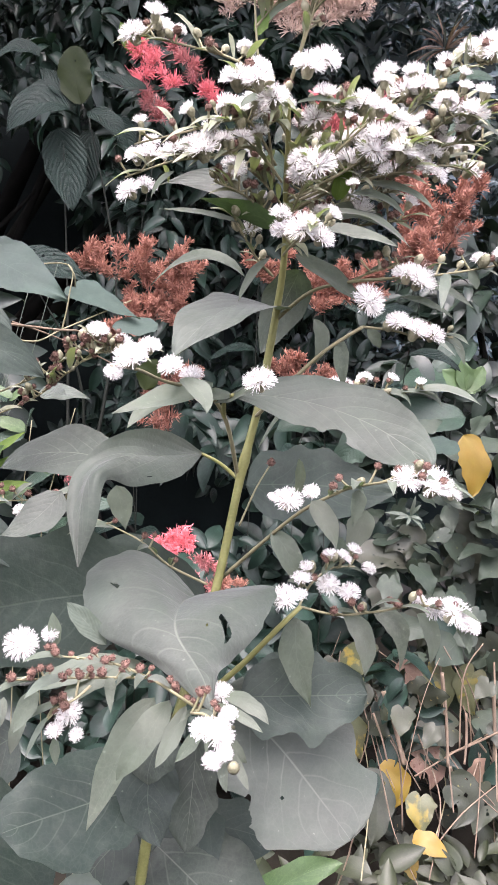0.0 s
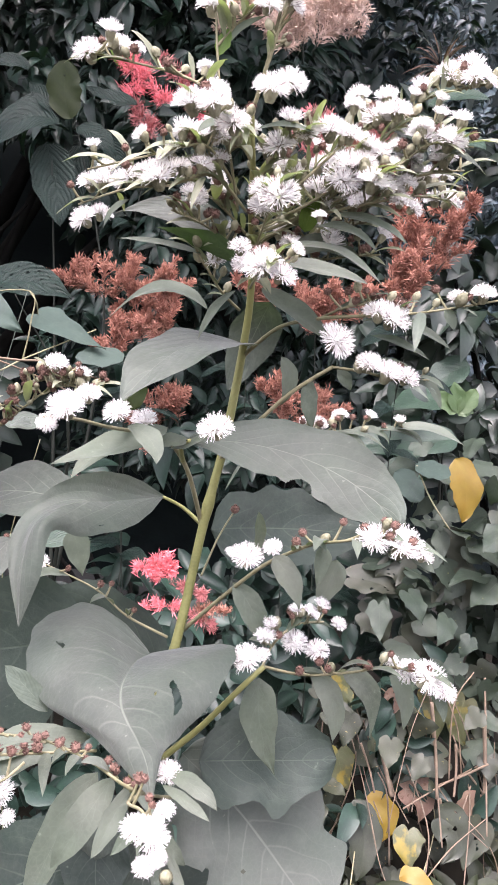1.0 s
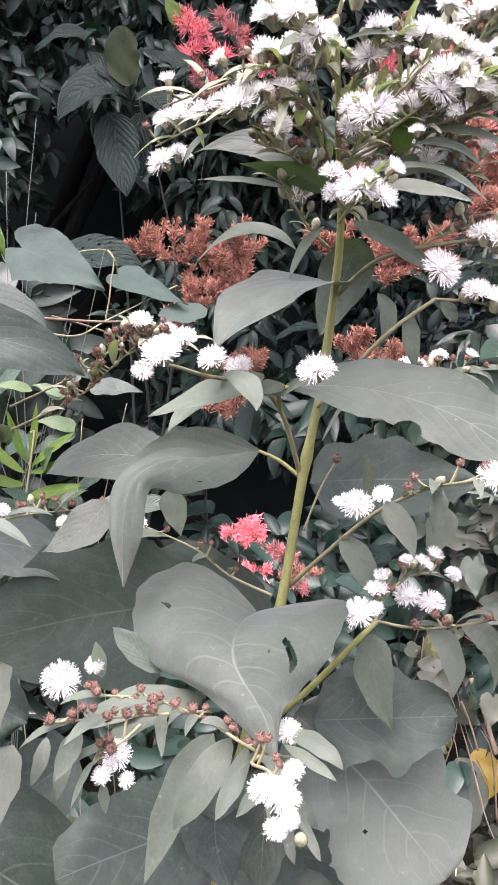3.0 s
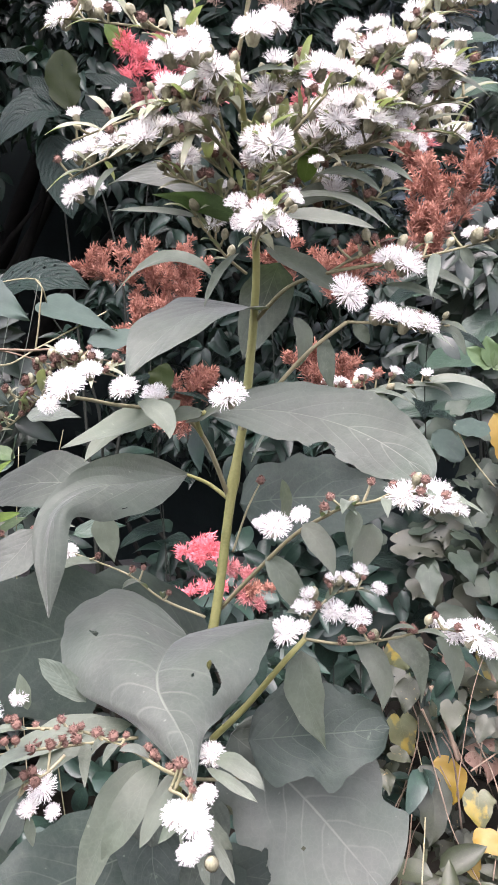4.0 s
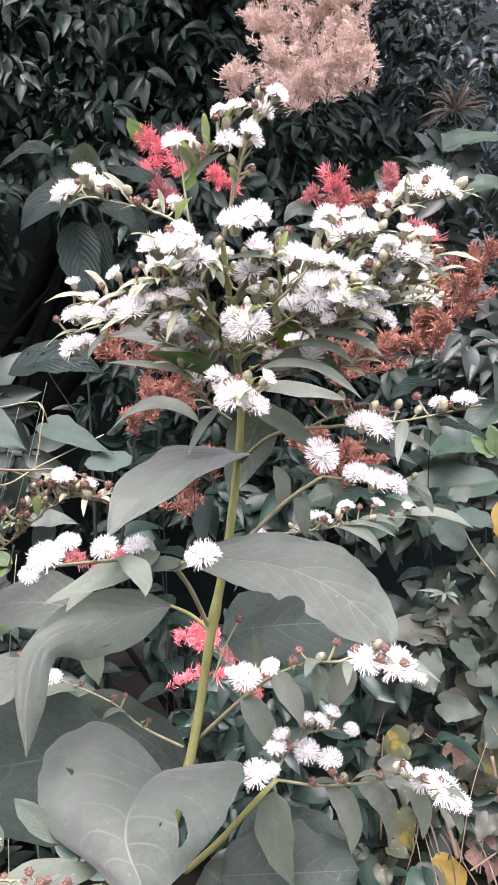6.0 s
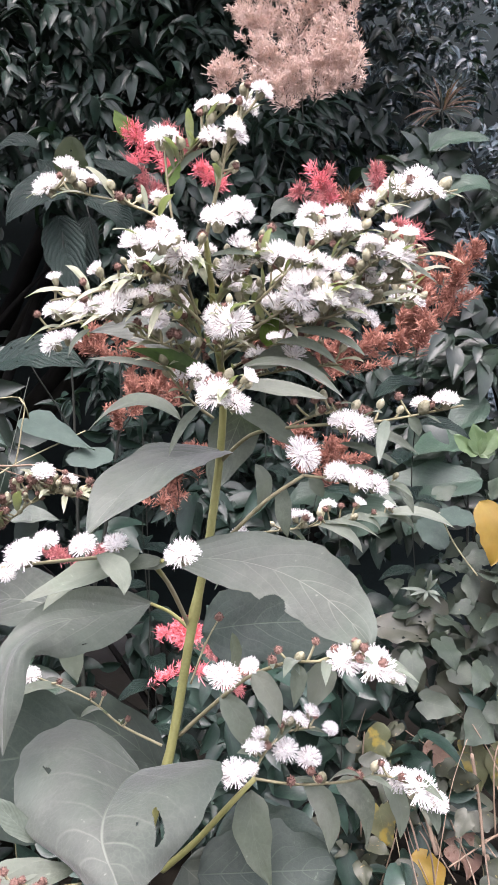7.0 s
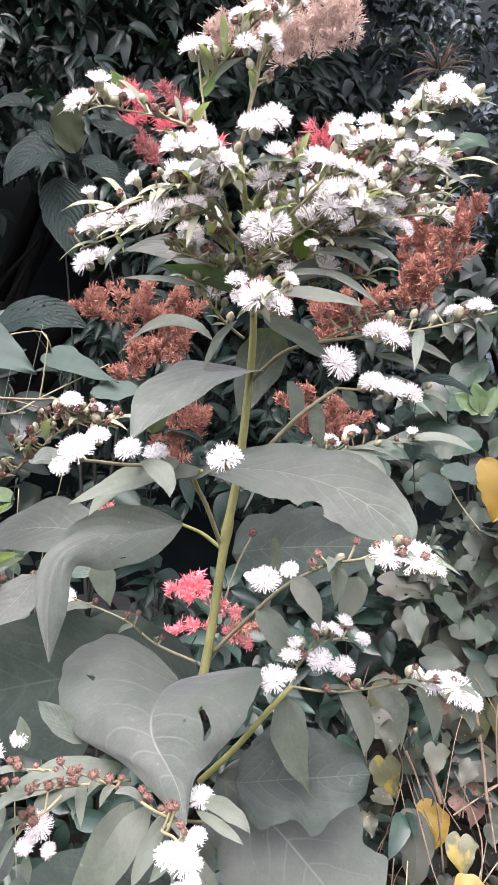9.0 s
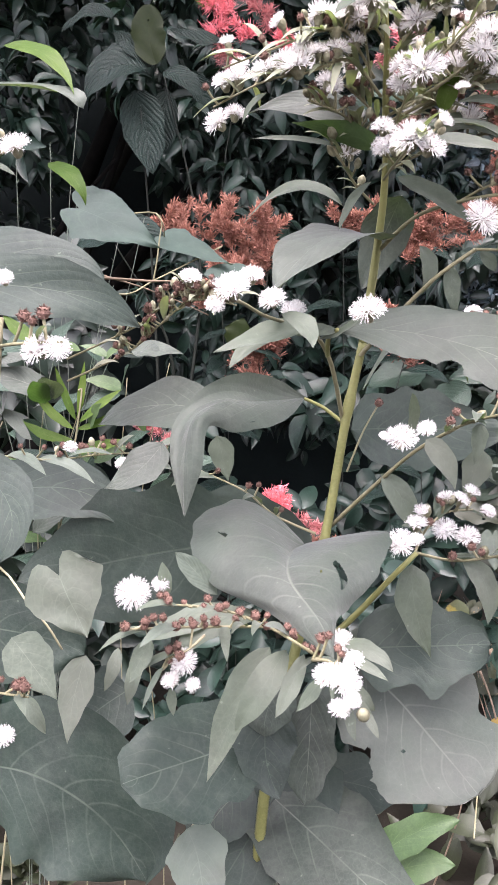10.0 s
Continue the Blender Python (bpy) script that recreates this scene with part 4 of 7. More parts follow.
head(PLANT, (-0.084, 0.737, 1.800), 0.0134, (-0.5, -0.5, 0.7))
head(PLANT, (-0.058, 0.741, 1.808), 0.0119, (0, -0.45, 0.9))
head(PLANT, (-0.041, 0.740, 1.805), 0.0065, (0, -0.45, 0.9))
head(PLANT, (0.008, 0.625, 1.727), 0.0133, (0, -0.45, 0.9))
head(PLANT, (0.024, 0.620, 1.726), 0.0124, (0, -0.45, 0.9))
head(PLANT, (0.039, 0.645, 1.722), 0.0129, (0, -0.45, 0.9))
head(PLANT, (0.068, 0.655, 1.752), 0.0140, (0, -0.45, 0.9))
head(PLANT, (0.084, 0.660, 1.759), 0.0123, (0.5, -0.5, 0.7))
head(PLANT, (0.063, 0.670, 1.818), 0.0107, (0, -0.45, 0.9))
head(PLANT, (0.082, 0.668, 1.818), 0.0111, (0.5, -0.5, 0.7))
head(PLANT, (0.090, 0.670, 1.841), 0.0102, (0.5, -0.5, 0.7))
head(PLANT, (0.068, 0.670, 1.843), 0.0084, (0, -0.45, 0.9))
head(PLANT, (-0.017, 0.672, 1.686), 0.0144, (-0.5, -0.5, 0.7))
head(PLANT, (-0.010, 0.680, 1.704), 0.0113, (-0.5, -0.5, 0.7))
head(PLANT, (0.002, 0.680, 1.696), 0.0085, (0, -0.45, 0.9))
head(PLANT, (-0.040, 0.686, 1.687), 0.0124, (-0.5, -0.5, 0.7))
head(PLANT, (-0.076, 0.730, 1.691), 0.0107, (-0.5, -0.5, 0.7))
head(PLANT, (-0.064, 0.740, 1.707), 0.0083, (0, -0.45, 0.9))
head(PLANT, (-0.087, 0.761, 1.667), 0.0123, (-0.5, -0.5, 0.7))
head(PLANT, (-0.067, 0.750, 1.671), 0.0100, (0, -0.45, 0.9))
head(PLANT, (0.076, 0.677, 1.718), 0.0132, (0, -0.6, 0.75))
head(PLANT, (0.097, 0.670, 1.723), 0.0093, (0, -0.45, 0.9))
head(PLANT, (0.111, 0.652, 1.724), 0.0131, (0, -0.45, 0.9))
head(PLANT, (0.129, 0.655, 1.721), 0.0100, (0, -0.45, 0.9))
head(PLANT, (0.158, 0.700, 1.753), 0.0161, (0, -0.45, 0.9))
head(PLANT, (0.210, 0.689, 1.784), 0.0115, (0, -0.45, 0.9))
head(PLANT, (0.226, 0.678, 1.781), 0.0118, (0, -0.45, 0.9))
head(PLANT, (0.241, 0.678, 1.775), 0.0071, (0.5, -0.5, 0.7))
head(PLANT, (0.191, 0.676, 1.731), 0.0145, (0, -0.45, 0.9))
head(PLANT, (0.207, 0.656, 1.723), 0.0127, (0.5, -0.5, 0.7))
head(PLANT, (0.130, 0.679, 1.697), 0.0156, (0, -0.6, 0.75))
head(PLANT, (0.151, 0.665, 1.692), 0.0134, (0.5, -0.5, 0.7))
head(PLANT, (0.155, 0.680, 1.717), 0.0104, (0, -0.45, 0.9))
head(PLANT, (0.169, 0.680, 1.723), 0.0071, (0, -0.45, 0.9))
head(PLANT, (0.142, 0.680, 1.711), 0.0104, (0, -0.45, 0.9))
head(PLANT, (0.075, 0.639, 1.671), 0.0163, (0, -0.6, 0.75))
head(PLANT, (0.051, 0.660, 1.634), 0.0091, (0, -0.6, 0.75))
head(PLANT, (0.223, 0.760, 1.704), 0.0096, (0, -0.45, 0.9))
head(PLANT, (0.242, 0.769, 1.706), 0.0119, (0.5, -0.5, 0.7))
head(PLANT, (0.109, 0.660, 1.660), 0.0059, (0, -0.45, 0.9))
head(PLANT, (0.178, 0.690, 1.684), 0.0091, (0, -0.45, 0.9))
head(PLANT, (0.190, 0.690, 1.678), 0.0086, (0.5, -0.5, 0.7))
head(PLANT, (0.162, 0.670, 1.688), 0.0074, (0, -0.45, 0.9))
head(PLANT, (0.139, 0.680, 1.678), 0.0066, (0, -0.6, 0.75))
head(PLANT, (0.183, 0.690, 1.698), 0.0082, (0, -0.45, 0.9))
head(PLANT, (0.065, 0.617, 1.617), 0.0140, (0, -0.6, 0.75))
head(PLANT, (0.082, 0.620, 1.610), 0.0107, (0.5, -0.5, 0.7))
head(PLANT, (0.136, 0.688, 1.570), 0.0150, (0.2, -0.7, 0.6))
head(PLANT, (0.182, 0.698, 1.592), 0.0150, (0.5, -0.5, 0.7))
head(PLANT, (0.167, 0.700, 1.597), 0.0125, (0, -0.45, 0.9))
head(PLANT, (0.163, 0.700, 1.554), 0.0113, (0.1, -0.6, 0.7))
head(PLANT, (0.180, 0.698, 1.547), 0.0132, (0.2, -0.6, 0.7))
head(PLANT, (0.197, 0.697, 1.543), 0.0106, (0.5, -0.5, 0.7))
head(PLANT, (0.228, 0.690, 1.610), 0.0077, (0, -0.45, 0.9))
head(PLANT, (0.247, 0.680, 1.613), 0.0104, (0, -0.45, 0.9))
head(PLANT, (-0.058, 0.560, 1.510), 0.0122, (0, -0.6, 0.75))
head(PLANT, (-0.045, 0.570, 1.518), 0.0084, (0, -0.45, 0.9))
head(PLANT, (-0.069, 0.560, 1.498), 0.0066, (0, -0.6, 0.75))
head(PLANT, (-0.034, 0.630, 1.505), 0.0102, (0, -0.6, 0.75))
head(PLANT, (-0.018, 0.681, 1.498), 0.0107, (0, -0.6, 0.75))
head(PLANT, (0.038, 0.643, 1.498), 0.0133, (0, -0.6, 0.75))
head(PLANT, (0.069, 0.666, 1.396), 0.0129, (0, -0.6, 0.75))
head(PLANT, (0.089, 0.670, 1.402), 0.0079, (0, -0.45, 0.9))
head(PLANT, (0.158, 0.612, 1.425), 0.0122, (0, -0.45, 0.9))
head(PLANT, (0.179, 0.608, 1.422), 0.0158, (0.5, -0.5, 0.7))
head(PLANT, (0.194, 0.606, 1.414), 0.0075, (0.5, -0.5, 0.7))
head(PLANT, (0.057, 0.680, 1.394), 0.0047, (0, -0.6, 0.75))
head(PLANT, (0.076, 0.715, 1.295), 0.0135, (0, -0.6, 0.75))
head(PLANT, (0.090, 0.720, 1.297), 0.0075, (0, -0.45, 0.9))
head(PLANT, (0.122, 0.758, 1.298), 0.0122, (0, -0.6, 0.75))
head(PLANT, (0.143, 0.755, 1.292), 0.0111, (0, -0.6, 0.75))
head(PLANT, (0.165, 0.770, 1.312), 0.0076, (0, -0.45, 0.9))
head(PLANT, (0.205, 0.728, 1.294), 0.0071, (0, -0.6, 0.75))
head(PLANT, (0.218, 0.715, 1.289), 0.0110, (0, -0.6, 0.75))
head(PLANT, (0.232, 0.690, 1.294), 0.0158, (0.5, -0.5, 0.7))
head(PLANT, (0.245, 0.690, 1.282), 0.0096, (0.5, -0.5, 0.7))
head(PLANT, (0.018, 0.597, 1.252), 0.0102, (0, -0.6, 0.75))
head(PLANT, (-0.126, 0.825, 1.346), 0.0099, (0, -0.6, 0.75))
head(PLANT, (0.081, 0.780, 1.490), 0.0093, (0, -0.6, 0.75))
head(PLANT, (-0.130, 0.900, 1.543), 0.0128, (0, -0.45, 0.9))
head(PLANT, (-0.139, 0.600, 1.286), 0.0129, (0, -0.6, 0.75))
head(PLANT, (-0.125, 0.640, 1.280), 0.0076, (0, -0.6, 0.75))
head(PLANT, (-0.102, 0.600, 1.232), 0.0108, (0, -0.6, 0.75))
head(PLANT, (-0.112, 0.600, 1.217), 0.0079, (0, -0.6, 0.75))
head(PLANT, (-0.095, 0.600, 1.213), 0.0061, (0, -0.6, 0.75))
head(PLANT, (0.003, 0.495, 1.270), 0.0087, (0, -0.6, 0.75))
head(PLANT, (0.014, 0.485, 1.271), 0.0104, (0, -0.6, 0.75))
head(PLANT, (0.019, 0.500, 1.278), 0.0065, (0, -0.45, 0.9))
head(PLANT, (0.010, 0.480, 1.256), 0.0066, (0, -0.6, 0.75))
head(PLANT, (0.018, 0.480, 1.261), 0.0055, (0, -0.6, 0.75))
head(PLANT, (-0.189, 0.800, 1.353), 0.0073, (0, -0.6, 0.75))
bud(PLANT, (0.023, 0.468, 1.257), 0.0037, (0, -0.6, 0.75))
spray(PLANT, [(0.034, 0.720, 1.165), (-0.001, 0.575, 1.247), (-0.035, 0.575, 1.268), (-0.073, 0.585, 1.278), (-0.124, 0.580, 1.283)], 0.0026, 0.0015, dead=19, leaves=5, leaf_len=0.035, size=0.0064, lift=0.0055, seed=31)
spray(PLANT, [(-0.039, 0.640, 1.244), (-0.070, 0.620, 1.251), (-0.102, 0.600, 1.258), (-0.145, 0.580, 1.263)], 0.0024, 0.0015, dead=14, leaves=4, leaf_len=0.035, size=0.0066, lift=0.006, seed=32)
spray(PLANT, [(0.004, 0.590, 1.240), (-0.005, 0.540, 1.259), (0.005, 0.510, 1.271), (0.013, 0.500, 1.267)], 0.0024, 0.0015, dead=4, leaves=2, size=0.006, leaf_len=0.03, seed=33)
spray(PLANT, [(-0.086, 0.610, 1.248), (-0.098, 0.600, 1.240), (-0.113, 0.600, 1.233), (-0.119, 0.600, 1.222)], 0.002, 0.0013, dead=6, leaves=2, leaf_len=0.04, seed=34)
twig(PLANT, [(0.034, 0.800, 1.343), (0.048, 0.790, 1.382), (0.061, 0.780, 1.409)], 0.0014, 0.0010)
spent(PLANT, (0.062, 0.779, 1.412), 0.0066, (0.3, -0.2, 1))
leaf(PLANT, (0.049, 0.750, 1.644), (-0.000, 0.750, 1.674), (-0.058, 0.770, 1.673), 0.033, (0, -1, 0.4), material=LEAF, fold=0.1, wave=0.02)
leaf(PLANT, (0.055, 0.735, 1.634), (0.022, 0.740, 1.648), (-0.019, 0.750, 1.659), 0.024, (0, 0.7, 0.8), material=LEAF_BUD, fold=0.1)
leaf(PLANT, (0.028, 0.790, 1.594), (-0.016, 0.800, 1.614), (-0.066, 0.820, 1.585), 0.018, (0, -0.8, 0.8), shape="lance", fold=0.2)
leaf(PLANT, (0.067, 0.810, 1.565), (0.011, 0.700, 1.555), (-0.032, 0.636, 1.508), 0.066, (-0.25, -0.75, 0.65), fold=0.12)
leaf(PLANT, (0.089, 0.840, 1.611), (0.072, 0.860, 1.572), (0.051, 0.850, 1.521), 0.050, (0.2, -1, 0.2), fold=0.1)
twig(PLANT, [(0.013, 0.750, 1.457), (0.012, 0.710, 1.473), (0.019, 0.695, 1.480)], 0.0023, 0.0018, "petiole", material=STEM)
leaf(PLANT, (0.016, 0.695, 1.480), (0.114, 0.700, 1.470), (0.176, 0.616, 1.432), 0.066, (0.15, -0.85, 0.5), shape="obovate", fold=0.1, wave=0.05, teeth=0.015, gaps=tuple((1.03, 0.5 + 0.008 * k, 0.03 + 0.17 * math.sin(math.pi * k / 20) ** 1.5) for k in range(21)) + ((0.8, 0.6, 0.012),))
leaf(PLANT, (0.042, 0.860, 1.377), (0.127, 0.920, 1.371), (0.226, 0.920, 1.366), 0.092, (0, -1, 0.35), material=LEAF_SHADED, fold=0.08, ragged=0.14)
twig(PLANT, [(0.031, 0.830, 1.388), (0.012, 0.835, 1.403), (-0.009, 0.834, 1.413)], 0.0022, 0.0016, "petiole", material=STEM)
half_leaf(PLANT, [(-0.007, 0.834, 1.413), (-0.048, 0.785, 1.414), (-0.080, 0.740, 1.417), (-0.104, 0.708, 1.405), (-0.111, 0.693, 1.372), (-0.111, 0.684, 1.325)], [(-0.006, 0.834, 1.414), (-0.042, 0.800, 1.437), (-0.085, 0.755, 1.437), (-0.117, 0.722, 1.411), (-0.125, 0.702, 1.376), (-0.111, 0.684, 1.324)], left=True, bulge=-0.006, wave=0.004)
half_leaf(PLANT, [(-0.007, 0.834, 1.413), (-0.048, 0.785, 1.414), (-0.080, 0.740, 1.417), (-0.104, 0.708, 1.405), (-0.111, 0.693, 1.372), (-0.111, 0.684, 1.325)], [(-0.007, 0.834, 1.412), (-0.027, 0.768, 1.396), (-0.064, 0.728, 1.391), (-0.090, 0.703, 1.399), (-0.096, 0.690, 1.365), (-0.110, 0.683, 1.324)], bulge=0.006, wave=0.004, gaps=((0.8, 0.33, 0.012),))
CREASE = [(-0.008, 0.745, 1.284), (-0.018, 0.715, 1.287), (-0.023, 0.660, 1.290), (-0.021, 0.628, 1.287), (-0.014, 0.608, 1.282), (-0.005, 0.592, 1.276), (0.004, 0.571, 1.268), (0.009, 0.551, 1.255)]
half_leaf(PLANT, CREASE, [(-0.011, 0.750, 1.287), (-0.039, 0.765, 1.309), (-0.074, 0.765, 1.322), (-0.105, 0.740, 1.310), (-0.109, 0.710, 1.291), (-0.089, 0.670, 1.270), (-0.041, 0.623, 1.264), (0.009, 0.551, 1.255)], left=True, bulge=0.004, wave=0.003, gaps=tuple((0.66 + 0.012 * k, 0.43 + 0.001 * k, 0.011 - 0.0011 * k) for k in range(7)))
half_leaf(PLANT, CREASE, [(-0.007, 0.745, 1.285), (0.034, 0.730, 1.298), (0.066, 0.715, 1.304), (0.062, 0.690, 1.293), (0.048, 0.660, 1.278), (0.025, 0.625, 1.265), (0.014, 0.588, 1.268), (0.010, 0.551, 1.256)], bulge=0.006, wave=0.002, gaps=tuple((0.44 + 0.014 * k, 0.42 + 0.016 * k, 0.02 + 0.0016 * k) for k in range(11)) + ((0.3, 0.45, 0.013),))
leaf(PLANT, (0.000, 0.870, 1.224), (-0.071, 0.875, 1.277), (-0.151, 0.870, 1.282), 0.069, (0, -1, 0.1), material=LEAF_SHADED, fold=0.1)
leaf(PLANT, (0.091, 0.745, 1.266), (0.094, 0.740, 1.223), (0.110, 0.745, 1.175), 0.034, (0, -1, 0.35), fold=0.15)
leaf(PLANT, (0.137, 0.755, 1.269), (0.158, 0.745, 1.247), (0.160, 0.740, 1.210), 0.022, (0, -1, 0.35), shape="lance", fold=0.2)
leaf(PLANT, (0.165, 0.740, 1.274), (0.188, 0.730, 1.261), (0.191, 0.730, 1.220), 0.022, (0, -1, 0.35), fold=0.2)
leaf(PLANT, (0.206, 0.735, 1.276), (0.220, 0.730, 1.260), (0.221, 0.730, 1.228), 0.017, (0, -1, 0.35), shape="lance", fold=0.2)
leaf(PLANT, (0.229, 0.700, 1.283), (0.241, 0.695, 1.270), (0.244, 0.690, 1.253), 0.011, (0, -1, 0.35), shape="lance")
leaf(PLANT, (0.092, 0.690, 1.389), (0.107, 0.680, 1.371), (0.114, 0.675, 1.349), 0.020, (0, -1, 0.35), fold=0.15)
leaf(PLANT, (0.128, 0.655, 1.406), (0.126, 0.650, 1.391), (0.123, 0.650, 1.374), 0.013, (0, -1, 0.35), fold=0.2)
leaf(PLANT, (0.063, 0.760, 1.348), (0.082, 0.750, 1.325), (0.094, 0.750, 1.292), 0.024, (0, -1, 0.35), shape="lance")
leaf(PLANT, (0.165, 0.800, 1.364), (0.157, 0.800, 1.340), (0.148, 0.800, 1.314), 0.028, (0, -1, 0.35))
leaf(PLANT, (0.185, 0.620, 1.411), (0.194, 0.615, 1.406), (0.203, 0.610, 1.399), 0.010, (0, -0.8, 0.8), shape="lance")
leaf(PLANT, (0.076, 0.660, 1.430), (0.079, 0.670, 1.411), (0.076, 0.680, 1.390), 0.009, (0, -1, 0.35), shape="lance")
leaf(PLANT, (0.001, 0.690, 1.490), (-0.031, 0.660, 1.478), (-0.077, 0.620, 1.464), 0.025, (-0.1, -0.8, 0.7), shape="lance", fold=0.25)
leaf(PLANT, (-0.005, 0.690, 1.488), (-0.045, 0.670, 1.472), (-0.068, 0.650, 1.450), 0.017, (-0.1, -0.8, 0.7), shape="lance", fold=0.25)
leaf(PLANT, (-0.027, 0.650, 1.492), (-0.009, 0.640, 1.483), (-0.003, 0.630, 1.466), 0.018, (0.2, -0.9, 0.5), shape="lance", fold=0.2)
leaf(PLANT, (0.018, 0.700, 1.481), (-0.001, 0.690, 1.479), (-0.024, 0.690, 1.478), 0.015, (0, -0.8, 0.8), shape="lance")
leaf(PLANT, (0.043, 0.660, 1.495), (0.024, 0.690, 1.480), (0.002, 0.700, 1.472), 0.012, (0, -0.8, 0.8), shape="lance")
leaf(PLANT, (0.160, 0.720, 1.587), (0.195, 0.710, 1.585), (0.230, 0.700, 1.566), 0.014, (0, -0.8, 0.8), shape="lance", fold=0.25)
leaf(PLANT, (0.167, 0.720, 1.575), (0.191, 0.710, 1.569), (0.215, 0.710, 1.557), 0.010, (0, -0.8, 0.8), shape="lance", fold=0.25)
leaf(PLANT, (0.096, 0.770, 1.555), (0.104, 0.760, 1.535), (0.097, 0.760, 1.511), 0.015, (0, -1, 0.35), shape="lance")
leaf(PLANT, (0.121, 0.750, 1.536), (0.120, 0.740, 1.516), (0.124, 0.740, 1.491), 0.015, (0, -1, 0.35), shape="lance")
leaf(PLANT, (0.143, 0.735, 1.547), (0.149, 0.730, 1.537), (0.154, 0.730, 1.528), 0.012, (0, -1, 0.35), shape="lance")
leaf(PLANT, (0.214, 0.710, 1.540), (0.222, 0.710, 1.530), (0.228, 0.710, 1.516), 0.010, (0, -0.8, 0.8), shape="lance")
leaf(PLANT, (0.079, 0.660, 1.621), (0.117, 0.660, 1.618), (0.152, 0.670, 1.611), 0.017, (0, -0.8, 0.8), shape="lance", fold=0.25)
leaf(PLANT, (0.080, 0.700, 1.636), (0.125, 0.690, 1.639), (0.168, 0.680, 1.609), 0.021, (0.2, -0.5, 0.9), shape="lance", fold=0.2)
leaf(PLANT, (0.074, 0.760, 1.614), (0.105, 0.740, 1.593), (0.139, 0.740, 1.568), 0.024, (0, -0.8, 0.8), shape="lance", fold=0.2)
leaf(PLANT, (0.051, 0.760, 1.610), (0.034, 0.740, 1.592), (0.021, 0.730, 1.564), 0.011, (-0.5, -0.8, 0.4), shape="lance")
leaf(PLANT, (0.219, 0.690, 1.597), (0.225, 0.690, 1.590), (0.228, 0.690, 1.581), 0.010, (0, -1, 0.35), shape="lance")
leaf(PLANT, (0.165, 0.920, 1.480), (0.196, 0.920, 1.472), (0.217, 0.920, 1.448), 0.017, (0, -0.8, 0.8), shape="lance")
leaf(PLANT, (0.193, 0.940, 1.483), (0.224, 0.940, 1.484), (0.240, 0.940, 1.469), 0.011, (0, -0.8, 0.8), shape="lance")
leaf(PLANT, (0.242, 0.950, 1.486), (0.268, 0.950, 1.482), (0.281, 0.950, 1.468), 0.011, (0, -0.8, 0.8), shape="lance")
leaf(PLANT, (0.121, 0.700, 1.667), (0.156, 0.690, 1.664), (0.183, 0.680, 1.645), 0.012, (0, -0.8, 0.8), shape="lance")
leaf(PLANT, (0.112, 0.700, 1.658), (0.138, 0.690, 1.656), (0.162, 0.690, 1.639), 0.012, (0, -0.8, 0.8), shape="lance")
leaf(PLANT, (0.091, 0.730, 1.638), (0.128, 0.720, 1.647), (0.163, 0.720, 1.626), 0.029, (0, -0.8, 0.8), fold=0.2)
leaf(PLANT, (0.152, 0.690, 1.720), (0.174, 0.690, 1.720), (0.192, 0.690, 1.708), 0.010, (0, -0.8, 0.8), shape="lance")
leaf(PLANT, (0.196, 0.670, 1.714), (0.218, 0.670, 1.714), (0.238, 0.670, 1.700), 0.009, (0, -0.8, 0.8), shape="lance")
leaf(PLANT, (0.023, 0.750, 1.638), (-0.016, 0.760, 1.648), (-0.057, 0.770, 1.651), 0.009, (0, -0.8, 0.8), shape="lance")
leaf(PLANT, (-0.039, 0.700, 1.670), (-0.052, 0.700, 1.660), (-0.060, 0.710, 1.647), 0.008, (0, -0.8, 0.8), shape="lance")
leaf(PLANT, (0.048, 0.680, 1.723), (0.029, 0.670, 1.726), (0.014, 0.660, 1.713), 0.013, (0, -0.8, 0.8), shape="lance")
leaf(PLANT, (0.059, 0.670, 1.722), (0.080, 0.660, 1.724), (0.101, 0.660, 1.719), 0.009, (0, -0.8, 0.8), shape="lance")
leaf(PLANT, (0.029, 0.690, 1.784), (0.038, 0.690, 1.801), (0.061, 0.680, 1.810), 0.008, (0, -1, 0.35), shape="lance")
leaf(PLANT, (0.027, 0.690, 1.782), (0.030, 0.690, 1.793), (0.035, 0.690, 1.803), 0.012, (0, -1, 0.35), shape="lance", material=LEAF_FRESH)
leaf(PLANT, (0.105, 0.720, 1.657), (0.109, 0.710, 1.674), (0.115, 0.700, 1.687), 0.016, (0, -1, 0.35), material=LEAF_FRESH)
leaf(PLANT, (0.025, 0.800, 1.167), (0.095, 0.780, 1.105), (0.156, 0.740, 1.042), 0.143, (0.1, -0.8, 0.7), shape="broad", flat=True, fold=0.06, wave=0.05, ragged=0.16, gaps=((0.7, 0.62, 0.015), (0.98, 0.5, 0.05), (1.0, 0.56, 0.06)))
leaf(PLANT, (0.054, 0.950, 1.112), (0.117, 0.950, 1.107), (0.197, 0.950, 1.098), 0.088, (0, -1, 0.3), material=LEAF_SHADED, fold=0.1, wave=0.05)
leaf(PLANT, (-0.037, 0.640, 1.227), (-0.060, 0.620, 1.192), (-0.086, 0.605, 1.130), 0.029, (-0.3, -1, 0.3), shape="lance", fold=0.3)
leaf(PLANT, (-0.024, 0.630, 1.229), (-0.042, 0.600, 1.210), (-0.063, 0.600, 1.175), 0.025, (-0.3, -1, 0.3), shape="lance", fold=0.2)
leaf(PLANT, (-0.010, 0.600, 1.238), (-0.020, 0.580, 1.221), (-0.031, 0.570, 1.202), 0.014, (0, -1, 0.35), shape="lance")
